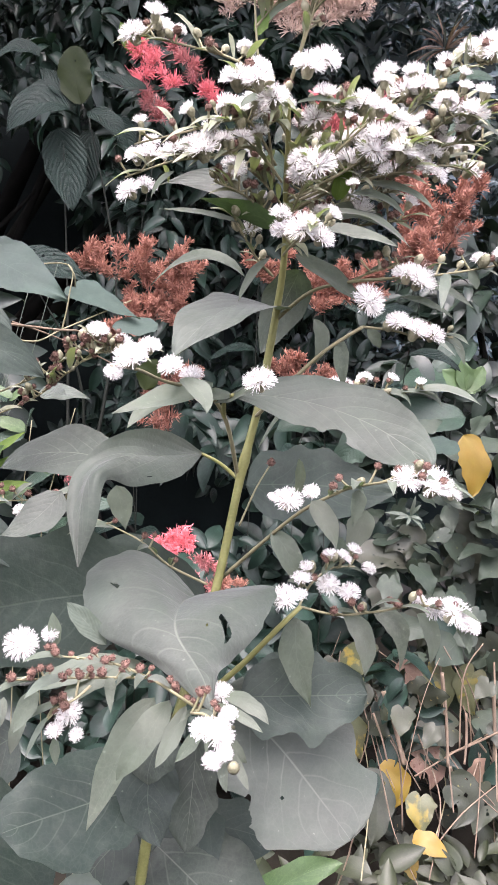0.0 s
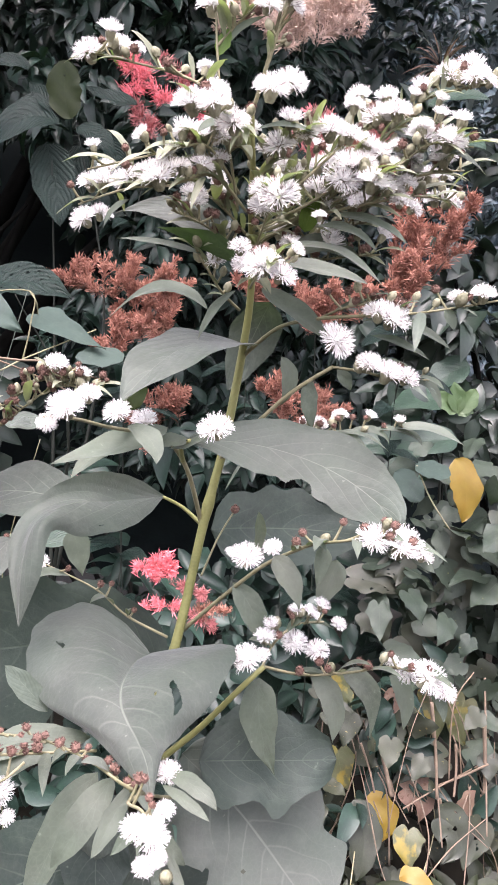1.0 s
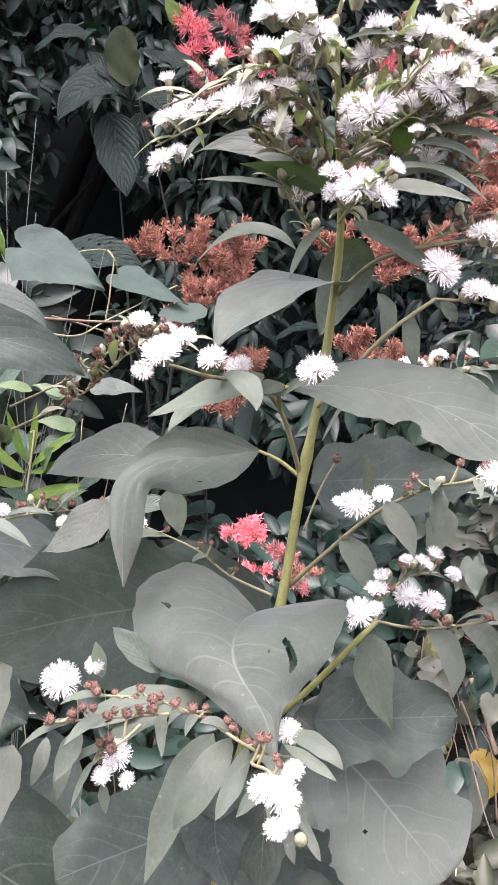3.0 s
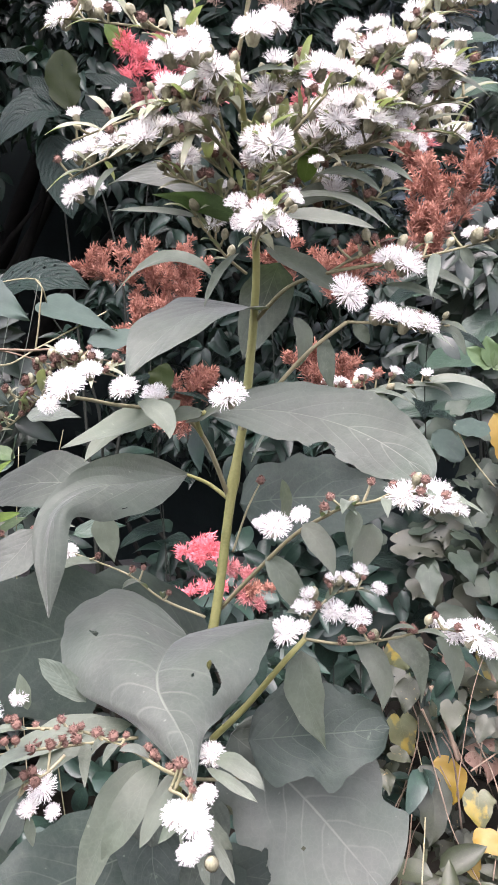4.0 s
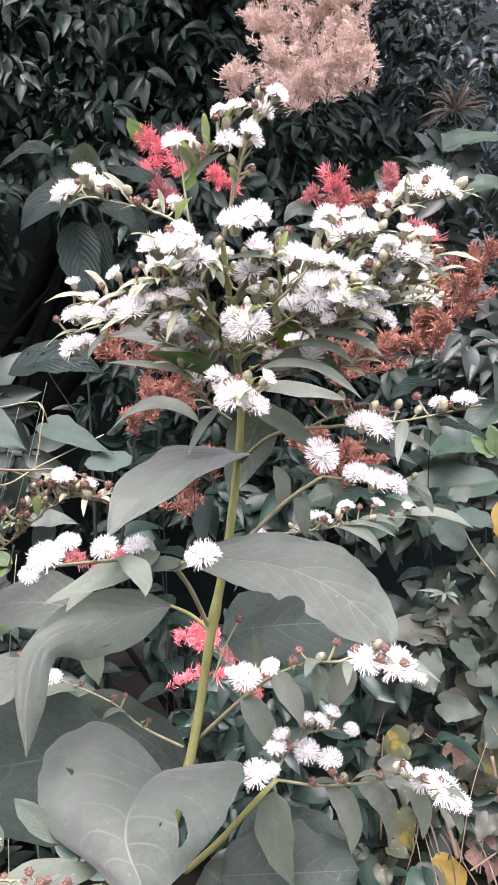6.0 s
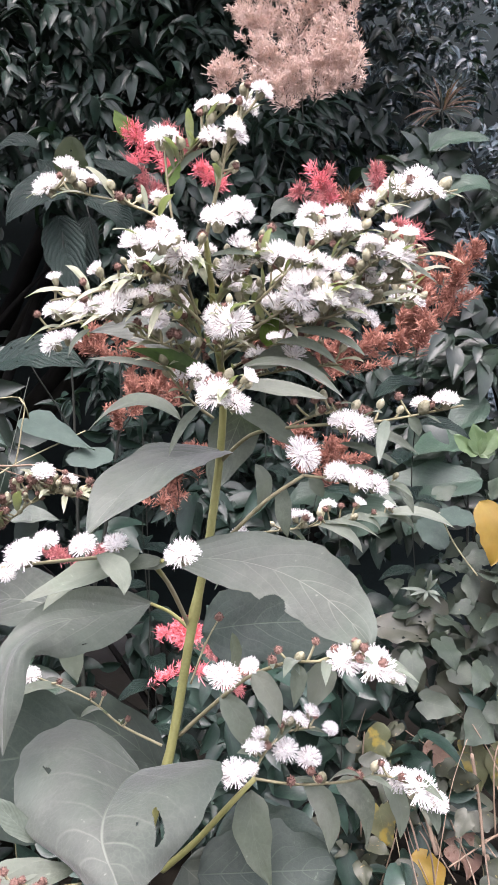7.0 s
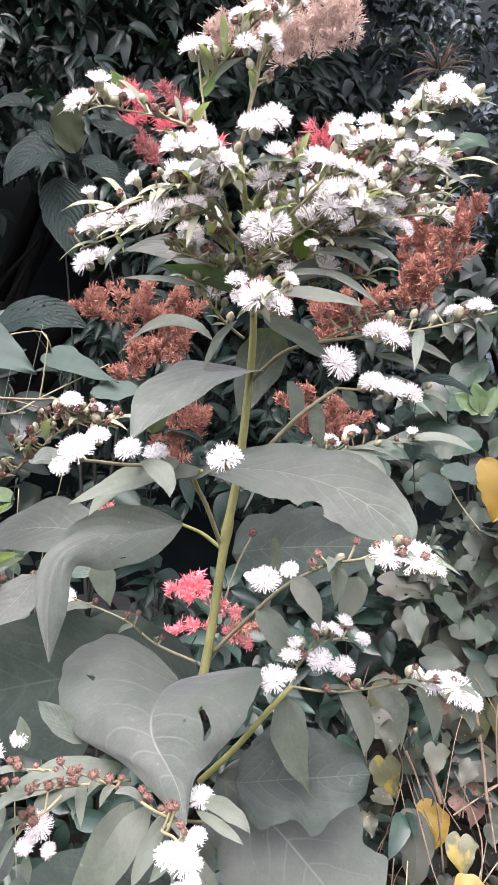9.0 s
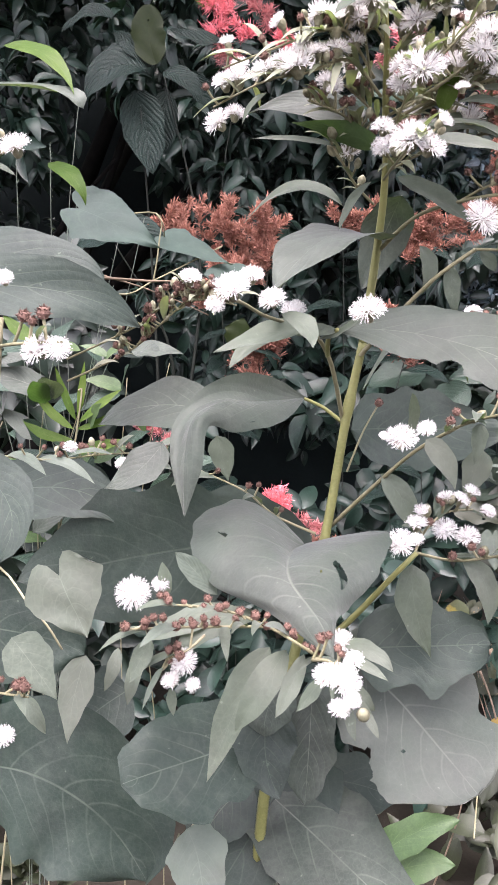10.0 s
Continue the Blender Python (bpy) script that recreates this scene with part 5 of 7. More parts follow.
leaf(PLANT, (0.003, 0.570, 1.234), (-0.006, 0.560, 1.225), (-0.016, 0.550, 1.217), 0.010, (0, -1, 0.35), shape="lance")
leaf(PLANT, (0.016, 0.600, 1.249), (0.038, 0.580, 1.249), (0.053, 0.570, 1.238), 0.013, (0.2, -0.9, 0.5), shape="lance")
leaf(PLANT, (0.014, 0.590, 1.245), (0.033, 0.570, 1.243), (0.048, 0.560, 1.236), 0.008, (0.2, -0.9, 0.5), shape="lance")
leaf(PLANT, (0.000, 0.760, 1.136), (-0.004, 0.750, 1.077), (-0.008, 0.740, 1.026), 0.051, (0, -1, 0.35), fold=0.15)
leaf(PLANT, (0.016, 0.500, 1.250), (0.017, 0.490, 1.241), (0.020, 0.485, 1.231), 0.007, (0, -1, 0.35), shape="lance")
leaf(PLANT, (0.021, 0.500, 1.255), (0.029, 0.490, 1.242), (0.034, 0.485, 1.233), 0.006, (0, -1, 0.35), shape="lance")
leaf(PLANT, (0.019, 0.510, 1.258), (0.026, 0.500, 1.252), (0.033, 0.500, 1.243), 0.008, (0, -1, 0.35), shape="lance")
leaf(PLANT, (-0.032, 0.760, 1.087), (-0.103, 0.710, 1.092), (-0.166, 0.660, 1.093), 0.104, (-0.1, -0.8, 0.7), shape="broad", material=LEAF_SHADED, flat=True, fold=0.06, wave=0.05, ragged=0.16)
leaf(PLANT, (-0.075, 0.860, 1.256), (-0.188, 0.870, 1.236), (-0.330, 0.870, 1.203), 0.162, (0, -1, 0.05), material=LEAF_SHADED, fold=0.1)
leaf(PLANT, (-0.082, 0.670, 1.260), (-0.101, 0.670, 1.281), (-0.117, 0.670, 1.297), 0.019, (0, -1, 0.35), shape="lance", material=LEAF_PALE)
leaf(PLANT, (-0.119, 0.640, 1.269), (-0.121, 0.640, 1.284), (-0.123, 0.640, 1.297), 0.011, (0, -1, 0.35), shape="lance")
leaf(PLANT, (-0.064, 0.650, 1.257), (-0.103, 0.630, 1.251), (-0.135, 0.620, 1.239), 0.022, (0, -0.8, 0.8), shape="lance", fold=0.2)
leaf(PLANT, (-0.044, 0.650, 1.250), (-0.085, 0.630, 1.247), (-0.114, 0.610, 1.222), 0.023, (0, -0.8, 0.8), shape="lance", fold=0.2)
leaf(PLANT, (-0.126, 0.600, 1.248), (-0.132, 0.590, 1.237), (-0.139, 0.580, 1.222), 0.015, (0, -1, 0.35), shape="lance")
leaf(PLANT, (-0.111, 0.600, 1.210), (-0.111, 0.600, 1.199), (-0.110, 0.600, 1.187), 0.008, (0, -1, 0.35), shape="lance")
leaf(PLANT, (-0.063, 0.820, 1.001), (-0.096, 0.800, 0.981), (-0.122, 0.780, 0.945), 0.074, (0, -0.8, 0.8), material=LEAF_SHADED, fold=0.1)
leaf(PLANT, (-0.028, 0.840, 1.003), (0.048, 0.840, 0.991), (0.094, 0.840, 0.972), 0.066, (0, -0.8, 0.8), material=LEAF_SHADED, fold=0.1)
leaf(PLANT, (-0.211, 0.900, 1.068), (-0.247, 0.890, 1.045), (-0.301, 0.880, 1.008), 0.095, (0, -0.8, 0.8), material=LEAF_SHADED, fold=0.1)
leaf(PLANT, (-0.087, 0.880, 1.388), (-0.177, 0.920, 1.399), (-0.249, 0.950, 1.373), 0.072, (0, -0.8, 0.8), fold=0.1)
leaf(PLANT, (-0.147, 0.800, 1.372), (-0.170, 0.780, 1.346), (-0.198, 0.760, 1.333), 0.039, (0, -0.9, 0.5), material=LEAF, fold=0.1)
leaf(PLANT, (-0.101, 0.870, 1.370), (-0.094, 0.870, 1.345), (-0.089, 0.870, 1.320), 0.027, (0, -1, 0.35))
leaf(PLANT, (-0.010, 0.830, 1.042), (-0.075, 0.780, 0.945), (-0.123, 0.700, 0.917), 0.134, (0, -0.8, 0.8), shape="heart", material=LEAF_SHADED, fold=0.1)
leaf(PLANT, (-0.038, 0.810, 0.989), (0.047, 0.740, 0.951), (0.121, 0.680, 0.907), 0.127, (0, -0.8, 0.8), shape="heart", fold=0.1)

leaf(PLANT, (-0.035, 0.730, 1.136), (-0.045, 0.720, 1.096), (-0.031, 0.710, 1.052), 0.06, (0.1, -1, 0.35), material=LEAF_SHADED, fold=0.14)
leaf(PLANT, (-0.027, 0.735, 1.156), (-0.042, 0.720, 1.135), (-0.045, 0.715, 1.109), 0.05, (-0.2, -1, 0.35), fold=0.14)

leaf(PLANT, (0.041, 0.775, 1.172), (0.103, 0.770, 1.177), (0.170, 0.765, 1.182), 0.085, (0.1, -0.9, 0.5), shape="broad", material=LEAF_SHADED, fold=0.08, wave=0.05, ragged=0.2)

# ---- a second plant of the same kind, close beside it ----
NEIGHBOUR = thing("flowering_shrub", (-0.62, 0.86, 0.0), "neighbouring white-flowered shrub with broad grey-green leaves", "shrub")
twig(NEIGHBOUR, [(-0.62, 0.86, -0.05), (-0.6, 0.85, 0.5), (-0.54, 0.83, 1.0), (-0.5, 0.8, 1.4), (-0.46, 0.78, 1.75)], 0.011, 0.005, "stem", STEM)
leaf(NEIGHBOUR, (-0.484, 0.860, 1.548), (-0.300, 0.840, 1.560), (-0.210, 0.840, 1.529), 0.064, (0, -0.8, 0.6), material=LEAF_SHADED, fold=0.12)
leaf(NEIGHBOUR, (-0.452, 0.820, 1.517), (-0.270, 0.800, 1.525), (-0.176, 0.845, 1.485), 0.073, (0.1, -0.9, 0.4), material=LEAF_SHADED, fold=0.15)
leaf(NEIGHBOUR, (-0.158, 0.580, 1.628), (-0.202, 0.600, 1.649), (-0.334, 0.700, 1.680), 0.019, (0, -0.35, 1), material=LEAF_PALE, fold=0.3)
leaf(NEIGHBOUR, (-0.225, 0.620, 1.684), (-0.187, 0.600, 1.669), (-0.164, 0.580, 1.637), 0.016, (0, -0.8, 0.8), material=LEAF_FRESH)
leaf(NEIGHBOUR, (-0.196, 0.620, 1.602), (-0.172, 0.600, 1.587), (-0.164, 0.600, 1.568), 0.014, (0, -0.8, 0.8), material=LEAF_FRESH)
leaf(NEIGHBOUR, (-0.296, 0.620, 1.389), (-0.233, 0.600, 1.358), (-0.234, 0.580, 1.312), 0.045, (0.1, -0.9, 0.3), material=LEAF_SHADED, fold=0.12)
leaf(NEIGHBOUR, (-0.1634, 0.500, 1.3285), (-0.154, 0.495, 1.311), (-0.1442, 0.490, 1.2924), 0.057, (0, -1, 0.1), shape="heart", material=LEAF_SLIM, flat=True, fold=0.03, wave=0.006, lobe=0.3, ragged=0.015, teeth=0.0)
leaf(NEIGHBOUR, (-0.185, 0.630, 1.222), (-0.193, 0.620, 1.191), (-0.197, 0.610, 1.157), 0.029, (0, -1, 0.35), fold=0.15)
leaf(NEIGHBOUR, (-0.156, 0.620, 1.233), (-0.158, 0.610, 1.220), (-0.166, 0.610, 1.201), 0.011, (0, -1, 0.35), shape="lance")
leaf(NEIGHBOUR, (-0.140, 0.620, 1.225), (-0.143, 0.610, 1.211), (-0.148, 0.610, 1.190), 0.012, (0, -1, 0.35), shape="lance")
leaf(NEIGHBOUR, (-0.272, 0.700, 1.208), (-0.246, 0.680, 1.190), (-0.220, 0.660, 1.169), 0.042, (0, -0.8, 0.8), fold=0.1)
leaf(NEIGHBOUR, (-0.242, 0.640, 1.183), (-0.230, 0.630, 1.172), (-0.221, 0.630, 1.154), 0.014, (0, -1, 0.35), shape="lance")
leaf(NEIGHBOUR, (-0.120, 0.720, 1.013), (-0.106, 0.700, 0.992), (-0.098, 0.680, 0.945), 0.056, (0, -1, 0.35), material=LEAF_PALE, fold=0.15)
leaf(NEIGHBOUR, (-0.361, 0.800, 1.023), (-0.249, 0.770, 1.018), (-0.168, 0.760, 0.928), 0.174, (0, -1, 0.1), shape="round", material=LEAF_SHADED, flat=True, fold=0.08, wave=0.05)
leaf(NEIGHBOUR, (-0.438, 0.850, 1.166), (-0.313, 0.840, 1.158), (-0.246, 0.840, 1.134), 0.116, (0, -1, 0.2), material=LEAF_SHADED, fold=0.1)
leaf(NEIGHBOUR, (-0.434, 0.900, 1.283), (-0.279, 0.880, 1.311), (-0.212, 0.870, 1.272), 0.075, (0, -0.9, 0.5), material=LEAF_SHADED, fold=0.1)
twig(NEIGHBOUR, [(-0.445, 0.750, 1.174), (-0.270, 0.620, 1.300), (-0.198, 0.550, 1.288), (-0.179, 0.550, 1.260)], 0.0013, 0.0009)
twig(NEIGHBOUR, [(-0.126, 0.760, 0.978), (-0.099, 0.780, 1.016), (-0.060, 0.800, 1.046)], 0.0016, 0.0013, "petiole")
head(NEIGHBOUR, (-0.207, 0.580, 1.608), 0.0105, (0, -0.45, 0.9))
head(NEIGHBOUR, (-0.159, 0.460, 1.471), 0.0092, (0, -0.6, 0.75))
head(NEIGHBOUR, (-0.145, 0.455, 1.471), 0.0075, (0, -0.6, 0.75))
head(NEIGHBOUR, (-0.245, 0.600, 1.169), 0.0085, (0, -0.6, 0.75))
head(NEIGHBOUR, (-0.227, 0.600, 1.520), 0.0078, (0, -0.6, 0.75))
head(NEIGHBOUR, (-0.217, 0.720, 1.380), 0.0063, (0, -0.6, 0.75))
spray(NEIGHBOUR, [(-0.484, 0.800, 1.421), (-0.283, 0.600, 1.459), (-0.186, 0.480, 1.471), (-0.142, 0.455, 1.473)], 0.0026, 0.0015, dead=8, leaves=4, leaf_len=0.04, seed=41)
spray(NEIGHBOUR, [(-0.468, 0.800, 1.608), (-0.340, 0.700, 1.603), (-0.249, 0.620, 1.603), (-0.205, 0.580, 1.604)], 0.0026, 0.0015, dead=4, buds=4, leaves=4, leaf_len=0.05, seed=42)
spray(NEIGHBOUR, [(-0.392, 0.700, 1.146), (-0.304, 0.650, 1.182), (-0.244, 0.620, 1.192), (-0.223, 0.600, 1.200)], 0.0026, 0.0015, dead=8, leaves=3, leaf_len=0.05, seed=43)
spray(NEIGHBOUR, [(-0.347, 0.800, 1.363), (-0.254, 0.760, 1.361), (-0.209, 0.800, 1.360), (-0.148, 0.840, 1.357)], 0.0022, 0.0013, dead=12, buds=2, leaves=6, leaf_len=0.05, seed=44)
spray(NEIGHBOUR, [(-0.436, 0.720, 1.702), (-0.314, 0.660, 1.752), (-0.231, 0.620, 1.771), (-0.168, 0.600, 1.783)], 0.0026, 0.0015, buds=10, dead=5, open_heads=3, leaves=10, leaf_len=0.05, seed=48, small_mat=LEAF_SMALL)
head(NEIGHBOUR, (-0.214, 0.620, 1.798), 0.0120, (0, -0.45, 0.9))
head(NEIGHBOUR, (-0.195, 0.610, 1.795), 0.0114, (0, -0.45, 0.9))
head(NEIGHBOUR, (-0.176, 0.600, 1.788), 0.0112, (0, -0.45, 0.9))
head(NEIGHBOUR, (-0.201, 0.610, 1.780), 0.0105, (0, -0.45, 0.9))
head(NEIGHBOUR, (-0.183, 0.600, 1.779), 0.0089, (0, -0.45, 0.9))
head(NEIGHBOUR, (-0.164, 0.600, 1.785), 0.0076, (0, -0.45, 0.9))
head(NEIGHBOUR, (-0.239, 0.630, 1.792), 0.0118, (0, -0.45, 0.9))
leaf(NEIGHBOUR, (-0.226, 0.630, 1.779), (-0.212, 0.620, 1.755), (-0.197, 0.620, 1.732), 0.009, (0, -0.8, 0.8), shape="lance", material=LEAF_SMALL)
leaf(NEIGHBOUR, (-0.214, 0.620, 1.777), (-0.205, 0.620, 1.763), (-0.188, 0.620, 1.751), 0.007, (0, -0.8, 0.8), shape="lance", material=LEAF_SMALL)
leaf(NEIGHBOUR, (-0.239, 0.640, 1.775), (-0.222, 0.630, 1.746), (-0.214, 0.630, 1.725), 0.009, (0, -0.8, 0.8), shape="lance", material=LEAF_SMALL)
leaf(NEIGHBOUR, (-0.197, 0.610, 1.775), (-0.189, 0.610, 1.763), (-0.178, 0.610, 1.755), 0.006, (0, -0.8, 0.8), shape="lance", material=LEAF_SMALL)
spray(NEIGHBOUR, [(-0.270, 0.900, 1.452), (-0.193, 0.930, 1.490), (-0.147, 0.920, 1.521), (-0.089, 0.900, 1.515)], 0.0022, 0.0013, dead=26, buds=8, leaves=8, leaf_len=0.04, size=0.008, seed=45, small_mat=LEAF_SMALL)
spray(NEIGHBOUR, [(-0.270, 0.900, 1.428), (-0.207, 0.930, 1.459), (-0.166, 0.920, 1.491), (-0.112, 0.900, 1.533)], 0.0022, 0.0013, dead=22, buds=8, leaves=8, leaf_len=0.04, size=0.008, seed=46, small_mat=LEAF_SMALL)
spray(NEIGHBOUR, [(-0.166, 0.920, 1.491), (-0.135, 0.920, 1.515), (-0.108, 0.910, 1.515), (-0.080, 0.900, 1.509)], 0.002, 0.0013, dead=14, buds=4, open_heads=2, leaves=4, leaf_len=0.04, seed=47, small_mat=LEAF_SMALL)
LEAFY_WEED = thing("leafy_weed", (-0.5, 1.15, 0.0), "light green weed with narrow upright leaves", "weed")
twig(LEAFY_WEED, [(-0.5, 1.15, -0.05), (-0.48, 1.13, 0.6), (-0.324, 1.100, 1.319), (-0.313, 1.100, 1.406)], 0.002, 0.001, "stem", TWIG)
leaf(LEAFY_WEED, (-0.319, 1.100, 1.363), (-0.333, 1.100, 1.398), (-0.345, 1.100, 1.437), 0.011, (0, -0.8, 0.8), shape="lance", material=LEAF_FRESH)
leaf(LEAFY_WEED, (-0.316, 1.100, 1.367), (-0.309, 1.100, 1.405), (-0.304, 1.100, 1.444), 0.011, (0, -0.8, 0.8), shape="lance", material=LEAF_FRESH)
leaf(LEAFY_WEED, (-0.316, 1.100, 1.359), (-0.282, 1.100, 1.386), (-0.254, 1.100, 1.405), 0.015, (0, -0.8, 0.8), shape="lance", material=LEAF_FRESH)
leaf(LEAFY_WEED, (-0.319, 1.100, 1.351), (-0.275, 1.100, 1.363), (-0.243, 1.100, 1.382), 0.017, (0, -0.8, 0.8), shape="lance", material=LEAF_FRESH)
leaf(LEAFY_WEED, (-0.323, 1.100, 1.351), (-0.354, 1.100, 1.375), (-0.376, 1.100, 1.406), 0.014, (0, -0.8, 0.8), shape="lance", material=LEAF_FRESH)
leaf(LEAFY_WEED, (-0.324, 1.100, 1.335), (-0.363, 1.100, 1.343), (-0.394, 1.100, 1.363), 0.017, (0, -0.8, 0.8), shape="lance", material=LEAF_FRESH)
leaf(LEAFY_WEED, (-0.324, 1.100, 1.319), (-0.284, 1.100, 1.327), (-0.248, 1.100, 1.335), 0.020, (0, -0.8, 0.8), shape="lance", material=LEAF_FRESH)
leaf(LEAFY_WEED, (-0.390, 1.150, 1.475), (-0.410, 1.150, 1.487), (-0.433, 1.150, 1.508), 0.024, (0, -0.8, 0.8), shape="lance", material=LEAF_FRESH)
leaf(LEAFY_WEED, (-0.325, 1.100, 1.303), (-0.365, 1.100, 1.296), (-0.404, 1.100, 1.319), 0.023, (0, -0.8, 0.8), shape="lance", material=LEAF_FRESH)
r = random.Random(64)
for k in range(76):
    foot = Vector((r.uniform(-0.48, -0.2), 1.14 + r.uniform(-0.06, 0.08), r.uniform(1.15, 1.46)))
    way = Vector((r.uniform(-1, 1), r.uniform(-0.8, 0.2), r.uniform(-0.3, 0.7))).normalized() * r.uniform(0.035, 0.09)
    leaf(LEAFY_WEED, foot, foot + way * 0.5 + Vector((0, 0, 0.004)), foot + way, way.length * r.uniform(0.3, 0.5), (0, -0.8, 0.7), material=(LEAF_BUD, LEAF_BROAD, LEAF, LEAF_BROAD)[k % 4])
for k in range(5):
    foot = Vector((-0.48 + 0.06 * k, 1.14, 0.0))
    twig(LEAFY_WEED, [foot, foot + Vector((0.02, 0, 0.7)), foot + Vector((0.03 * (k % 2), -0.01, 1.2)), foot + Vector((0.05, -0.02, 1.36 + 0.02 * k))], 0.0014, 0.0008, "stem")
BROAD_WEED = thing("broad_leaf_weed", (0.08, 1.3, 0.0), "light green broad-leaved weed low among the shrubs", "weed")
twig(BROAD_WEED, [(0.08, 1.3, -0.05), (0.07, 1.3, 0.4), (0.096, 1.300, 0.522)], 0.004, 0.0025, "stem", TWIG)
leaf(BROAD_WEED, (0.093, 1.300, 0.543), (0.060, 1.290, 0.613), (0.037, 1.290, 0.665), 0.056, (0, -0.8, 0.8), material=LEAF_BUD, fold=0.2, wave=0.04)
leaf(BROAD_WEED, (0.095, 1.300, 0.549), (0.172, 1.280, 0.635), (0.257, 1.270, 0.673), 0.059, (0, -0.8, 0.8), material=LEAF_BUD, fold=0.2, wave=0.04)
leaf(BROAD_WEED, (0.096, 1.300, 0.522), (0.174, 1.270, 0.586), (0.247, 1.250, 0.605), 0.062, (0, -0.8, 0.8), material=LEAF_BUD, fold=0.2, wave=0.04)
leaf(BROAD_WEED, (0.091, 1.300, 0.512), (0.012, 1.270, 0.587), (-0.043, 1.250, 0.612), 0.053, (0, -0.8, 0.8), material=LEAF_BUD, fold=0.2, wave=0.04)

# ---- a slender climber with smooth blue-green leaves ----
CLIMBER = thing("climbing_vine", (-0.45, 1.02, 0.0), "slender climber with smooth blue-green leaves", "vine")
twig(CLIMBER, [(-0.45, 1.02, -0.03), (-0.44, 1.0, 0.6), (-0.4, 0.98, 1.2), (-0.36, 0.95, 1.5)], 0.005, 0.003, "stem")
leaf(CLIMBER, (-0.250, 0.900, 1.615), (-0.208, 0.890, 1.595), (-0.158, 0.865, 1.569), 0.075, (0.1, -0.9, 0.5), shape="heart", material=LEAF_VINE, fold=0.06, lobe=0.14)
leaf(CLIMBER, (-0.177, 1.020, 1.598), (-0.138, 1.000, 1.580), (-0.091, 0.990, 1.560), 0.044, (0, -0.8, 0.8), shape="heart", material=LEAF_VINE, fold=0.15, lobe=0.08)
leaf(CLIMBER, (-0.070, 1.000, 1.556), (-0.097, 0.990, 1.550), (-0.124, 0.980, 1.549), 0.034, (0, -0.8, 0.8), shape="round", material=LEAF_VINE, fold=0.1)
twig(CLIMBER, [(-0.273, 0.950, 1.547), (-0.193, 0.980, 1.542), (-0.159, 1.000, 1.541), (-0.093, 1.000, 1.523)], 0.0018, 0.001, material=STRAW)
twig(CLIMBER, [(-0.261, 0.950, 1.534), (-0.217, 0.970, 1.526), (-0.185, 1.000, 1.545), (-0.104, 1.000, 1.583)], 0.0017, 0.001)
twig(CLIMBER, [(-0.189, 1.000, 1.541), (-0.181, 1.000, 1.584), (-0.183, 1.000, 1.623), (-0.246, 0.950, 1.609)], 0.0014, 0.001)
twig(CLIMBER, [(-0.183, 1.000, 1.623), (-0.175, 1.000, 1.611), (-0.177, 1.020, 1.598)], 0.0012, 0.001)
twig(CLIMBER, [(-0.245, 0.980, 1.549), (-0.206, 1.000, 1.537), (-0.162, 1.010, 1.520), (-0.124, 1.020, 1.502)], 0.0012, 0.0008, material=STRAW)


def plume(plant, foot, top, spread, count, reach, material, seed, flecks=80, fleck=0.0205, thick=0.0016):
    """A branched plume: arms set along a stalk from foot to top, each with short soft side catkins and gaps between."""
    r = random.Random(seed)
    foot, top = Vector(foot), Vector(top)
    axes = []
    arms = max(6, round(count * 0.42))
    for i in range(arms):
        f = (i + r.random()) / arms
        p = foot.lerp(top, 0.05 + 0.95 * f)
        way = Vector((r.uniform(-1, 1) * spread, r.uniform(-0.8, 0.5) * spread, r.uniform(0.1, 0.9))) + (top - foot).normalized() * 0.5
        way = way.normalized() * reach * r.uniform(0.9, 1.9) * (1.15 - 0.5 * f)
        arm = [p + way * t + Vector((0, 0, -0.25 * way.length * t * t)) for t in (0, 0.25, 0.5, 0.75, 1.0)]
        axes.append(arm)
        for k in range(4):
            q = arm[k] + (arm[k + 1] - arm[k]) * r.random()
            side = (way.normalized() * 0.8 + Vector((r.uniform(-1, 1), r.uniform(-0.7, 0.4), r.uniform(-0.4, 0.8)))).normalized() * reach * r.uniform(0.3, 0.55)
            axes.append([q, q + side * 0.5, q + side + Vector((0, 0, -0.15 * side.length))])
    ob = under(mesh_object("plume", fuzz_mesh("plume", axes, fleck, thick, flecks, seed), material), plant)
    under(mesh_object("stalk", tube_mesh("stalk", [foot, (foot + top) / 2 + Vector((0.01, 0, 0)), top], 0.0028, 0.0016, 6), SHADE_STALK), plant)
    return ob


def catkin(plant, a, m, b, material, seed, flecks=280, fleck=0.027, thick=0.0011):
    """One soft tassel of pointed florets along a - m - b, knotted into small clusters."""
    a, m, b = Vector(a), Vector(m), Vector(b)
    r = random.Random(seed)
    pts = [bezier(a, m, b, k / 8) for k in range(9)]
    axes = [pts]
    for k in range(7):
        p = pts[r.randrange(1, 9)]
        w = Vector((r.uniform(-1, 1), r.uniform(-1, 0.3), r.uniform(-0.5, 1))).normalized() * fleck * r.uniform(0.5, 1.0)
        axes.append([p, p + w * 0.5, p + w])
    return under(mesh_object("tassel", fuzz_mesh("tassel", axes, fleck * 0.72, thick, flecks // 3, seed, 1.2), material), plant)


